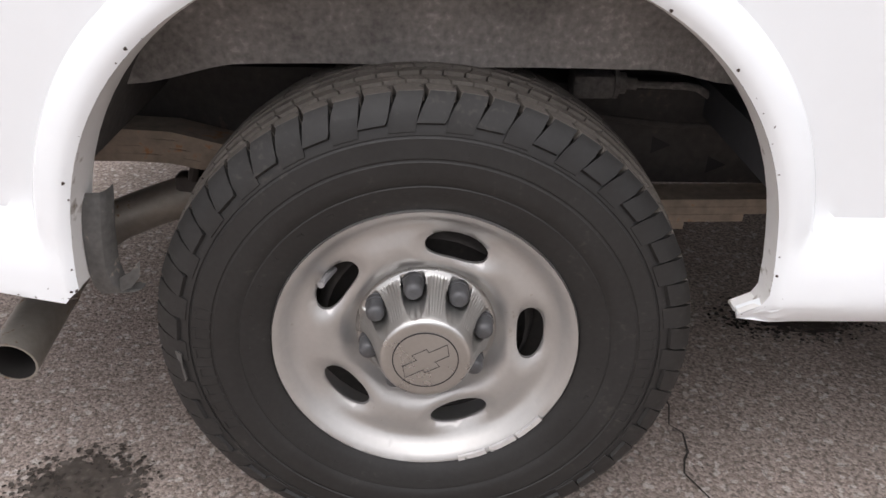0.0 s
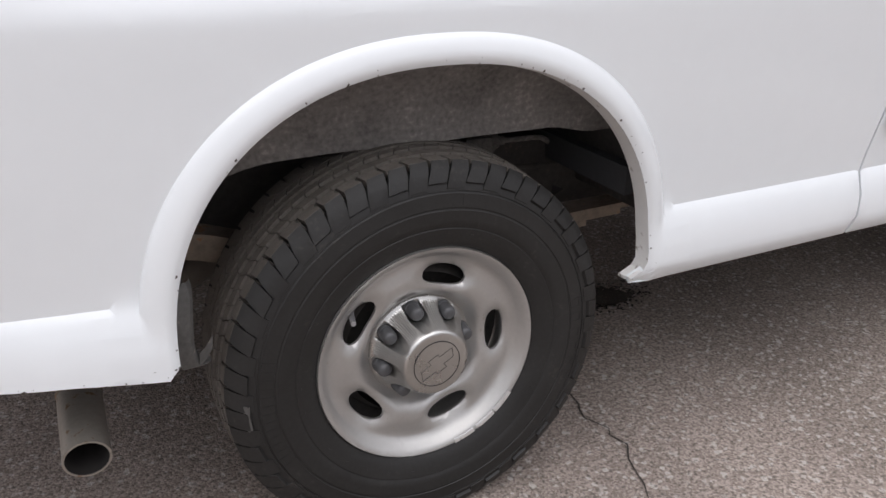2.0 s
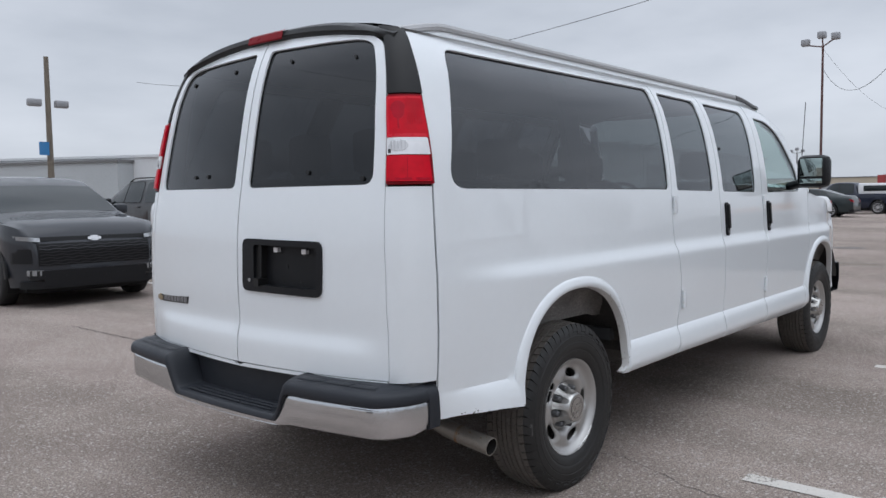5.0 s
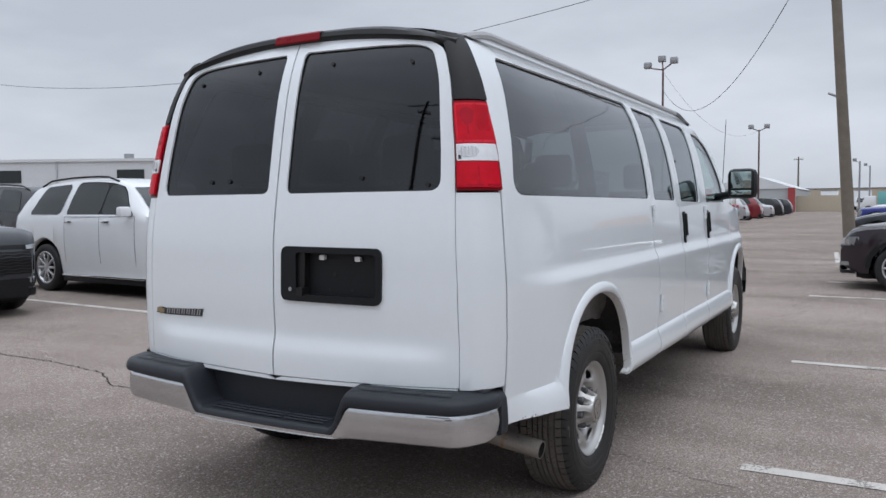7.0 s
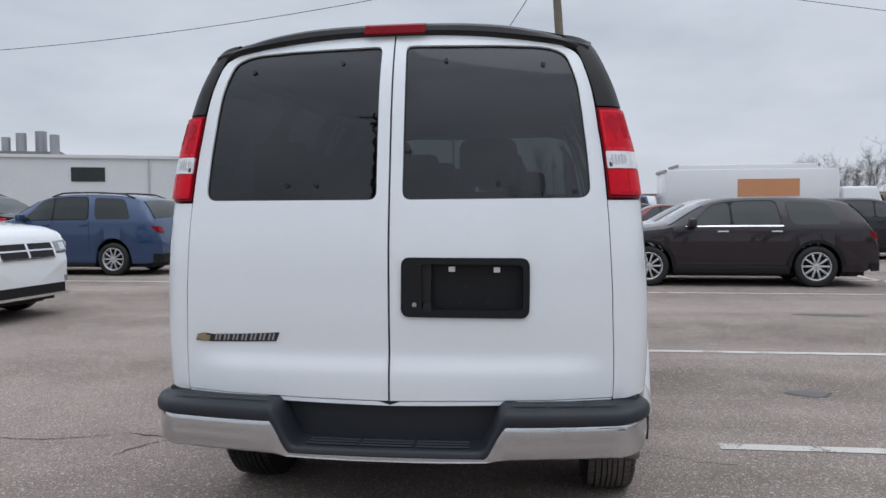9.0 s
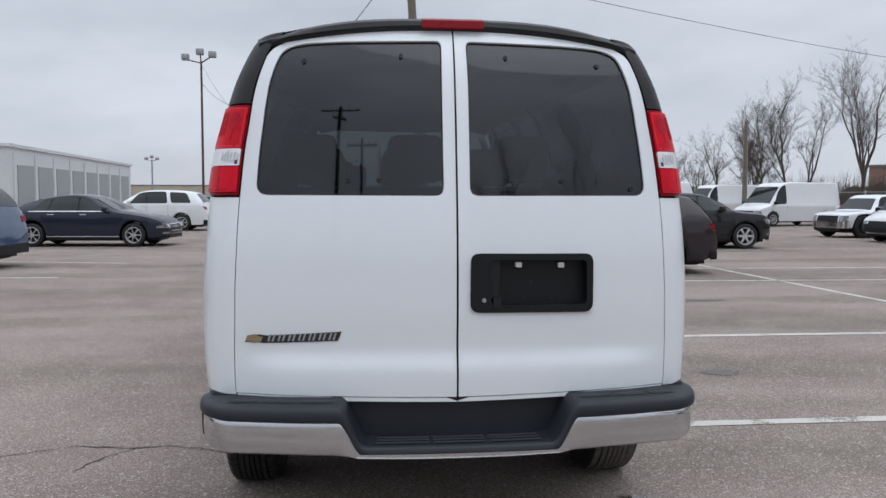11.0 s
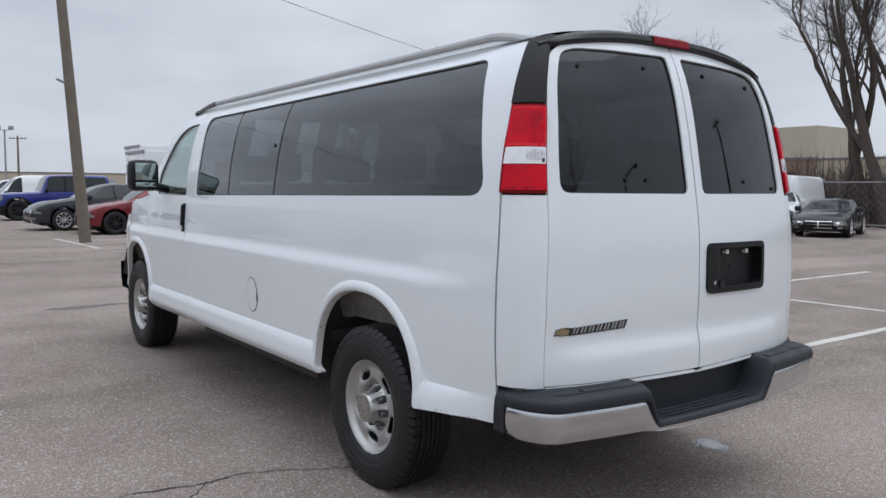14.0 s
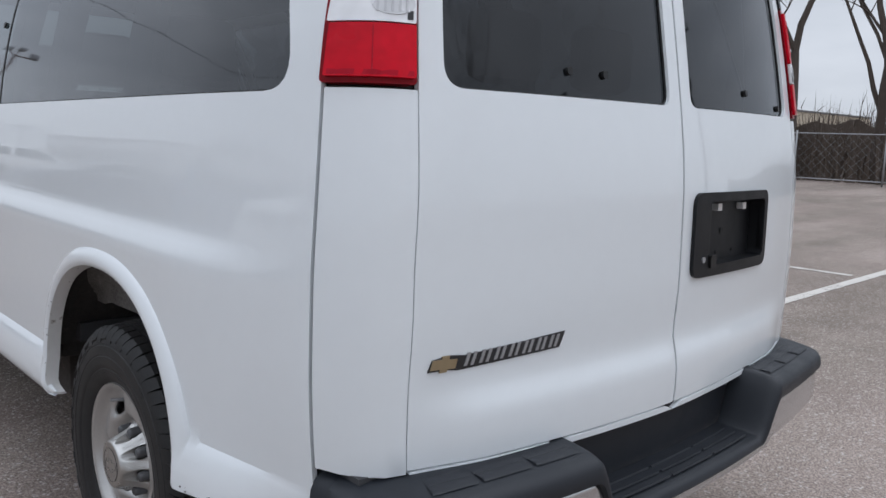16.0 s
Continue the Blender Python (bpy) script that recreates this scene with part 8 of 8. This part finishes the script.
# ---- bare trees, brush, fence ----
def bare_tree(seed, h, girth_of, low, spread=1.0, forks=4):
    """A leafless tree: a trunk that forks, upright limbs and many fine twigs."""
    rnd = random.Random(seed)
    trunk, twigs = bmesh.new(), bmesh.new()

    def grow(p, d, length, r, depth):
        n = (5, 5, 4, 3, 3, 2)[depth]
        pts, rs = [p.copy()], [r]
        for k in range(n):
            d = (d + Vector((rnd.uniform(-1, 1), rnd.uniform(-1, 1), rnd.uniform(-0.35, 0.5))) * (0.15 + 0.06 * depth)).normalized()
            p = p + d * length / n
            pts.append(p.copy())
            rs.append(r * (1 - (0.30 if depth == 0 else 0.55) * (k + 1) / n))
        tube(trunk if depth < 2 else twigs, pts, r, 8 if depth < 2 else 4 if depth < 4 else 3, caps=False, taper=rs)
        if depth >= 5:
            return
        kids = (forks, 6 if forks > 3 else 4, 5, 5, 4)[depth]
        for k in range(kids):
            i = rnd.choice((n, n, n - 1, n - 2)) if depth == 0 else rnd.randint(1, n)
            side = Vector((rnd.uniform(-1, 1), rnd.uniform(-1, 1), rnd.uniform(-0.2, 0.4))).normalized()
            nd = (d + side * rnd.uniform(0.45, 1.0) * (spread if depth < 3 else 1.0) + Vector((0, 0, 0.22 if depth < 2 else 0.06))).normalized()
            thick = rnd.uniform(0.42, 0.70)
            if k == 0 and depth < 2:
                i, nd, thick = n, (d + side * 0.25 * spread).normalized(), 0.92
            grow(pts[i], nd, length * rnd.uniform(0.75, 1.15) * (1.35 if depth == 0 else 0.58), max(rs[i] * thick, 0.006), depth + 1)

    grow(Vector((0, 0, -0.1)), Vector((rnd.uniform(-0.10, 0.10), rnd.uniform(-0.10, 0.10), 1)), h * low, h * girth_of, 0)
    return trunk, twigs


def tree_thing(seed, h, x, y, girth_of, low, spread=1.0, forks=4):
    t, w = bare_tree(seed, h, girth_of, low, spread, forks)
    root = thing("bare_tree", "tall leafless grey-brown tree", "tree", "row of bare trees", at=pose(x, y, 0))
    part("trunk", t, BARK, root)
    part("twig", w, BARK, root)["kind"] = "stuff"
    return root


kinds = [tree_thing(*row) for row in ((3, 13.0, 13.1, -28.4, 0.0160, 0.33, 0.95, 3), (5, 14.0, 11.15, -28.5, 0.0165, 0.36, 0.70, 3), (8, 10.0, 24.5, -29.0, 0.0145, 0.30, 0.70), (13, 10.2, 40.0, -29.0, 0.0145, 0.30, 0.65, 3))]
rnd = random.Random(5)
for k, (x, y, s) in enumerate(((12.15, -28.9, 0.92), (10.55, -28.3, 0.95), (7.9, -29.2, 0.95), (5.6, -31, 1.05), (22.0, -31.5, 0.85), (28.0, -31.0, 0.85), (31.5, -30.0, 0.9), (35.0, -30.0, 0.95), (38.0, -32.0, 0.9), (43.0, -31.0, 0.9), (46.0, -28.5, 0.95), (49.0, -31.0, 0.85), (53.0, -30.0, 0.9), (57.0, -31, 0.85), (2.5, -32, 1.0), (-1.0, -33, 1.0), (-23.0, -5.5, 0.85), (-27.0, -11.5, 0.9), (-30.0, 14.0, 0.8))):
    src = kinds[k % 2 if x < 13 else 2 + k % 2]
    t = copy_thing(src, pose(x, y, 0, 0, 0, rnd.uniform(0, 360)))
    t.scale = (s, s, s * rnd.uniform(0.92, 1.08))

for k, x in enumerate(np.arange(53.0, 96.0, 3.3)):
    t = copy_thing(kinds[2 + k % 2], pose(x, -29.5 + 2.2 * math.sin(2.1 * k), 0, 0, 0, 77 * k))
    t.scale = (0.75, 0.75, 0.58 + 0.07 * math.sin(1.3 * k))
for x, y, h in ((-24.7, -4.2, 0.80), (-22.9, -10.2, 0.76), (-27.0, -7.0, 0.70)):
    t = copy_thing(kinds[0], pose(x, y, 0, 0, 0, 40 * x))
    t.scale = (0.7, 0.7, h)

bm = bmesh.new()
rnd = random.Random(21)
for k in range(14000):
    x = rnd.uniform(-8, 62) if k % 4 else rnd.uniform(62, 110)
    y = rnd.uniform(-33.5, -28.5)
    h = rnd.uniform(0.8, 2.4) + 1.3 * rnd.random() ** 2
    a = rnd.uniform(0, 6.28)
    b = Vector((math.cos(a), math.sin(a), 0)) * rnd.uniform(0.1, 0.7)
    w = rnd.uniform(0.012, 0.03)
    v = [bm.verts.new(p) for p in ((x - w, y, 0), (x + w, y, 0), (x + b.x * 0.5 + w * 0.8, y + b.y * 0.5, h * 0.6), (x + b.x * 0.5 - w * 0.8, y + b.y * 0.5, h * 0.6), (x + b.x, y + b.y, h))]
    bm.faces.new(v[:4])
    bm.faces.new((v[3], v[2], v[4]))
    for j in range(2):
        q = Vector((x, y, 0)).lerp(v[4].co, rnd.uniform(0.3, 0.9))
        e = q + Vector((rnd.uniform(-0.7, 0.7), rnd.uniform(-0.5, 0.5), rnd.uniform(0.1, 0.6)))
        bm.faces.new((bm.verts.new(q - Vector((w * 0.7, 0, 0))), bm.verts.new(q + Vector((w * 0.7, 0, 0))), bm.verts.new(e)))
solid("dry_brush", bm, BRUSH, "tangled dry brown brush along the fence", "brush", kind="stuff", smooth=False)
bm = bmesh.new()
sheet(bm, [[(x, -34.5 + 0.6 * math.sin(x * 0.9), z * (1 + 0.14 * math.sin(x * 0.7) + 0.07 * math.sin(x * 3.1))) for x in np.arange(-14, 125, 0.5)] for z in (0, 0.7, 1.4, 2.1)])
solid("thicket", bm, BRUSH, "dense brown thicket behind the fence", "brush", kind="stuff", smooth=False)

fence = thing("chain_fence", "grey wire fence with steel posts along the trees", "fence", at=pose(0, -27.2, 0))
bm = bmesh.new()
for z in (0.15, 1.75):
    tube(bm, [(-8, 0, z), (62, 0, z)], 0.022, 6)
part("fence_rail", bm, STEEL_GREY, fence)
post = bmesh.new()
tube(post, [(0, 0, 0), (0, 0, 1.85)], 0.035, 8)
post_me = mesh_of(post, STEEL_GREY)
for k in range(24):
    p = new("fence_post", post_me)
    p.parent = fence
    p.location = (-8 + 3 * k, 0, 0)
bm = bmesh.new()
for k in range(230):
    x = -8 + 0.3 * k
    for d in (1, -1):
        a, b = Vector((x, 0, 0.15)), Vector((x + d * 1.6, 0, 1.75))
        if -8 <= b.x <= 62:
            bm.faces.new([bm.verts.new(q) for q in (a - Vector((0.004, 0, 0)), a + Vector((0.004, 0, 0)), b + Vector((0.004, 0, 0)), b - Vector((0.004, 0, 0)))])
part("fence_wire", bm, STEEL_GREY, fence, smooth=False)["kind"] = "stuff"
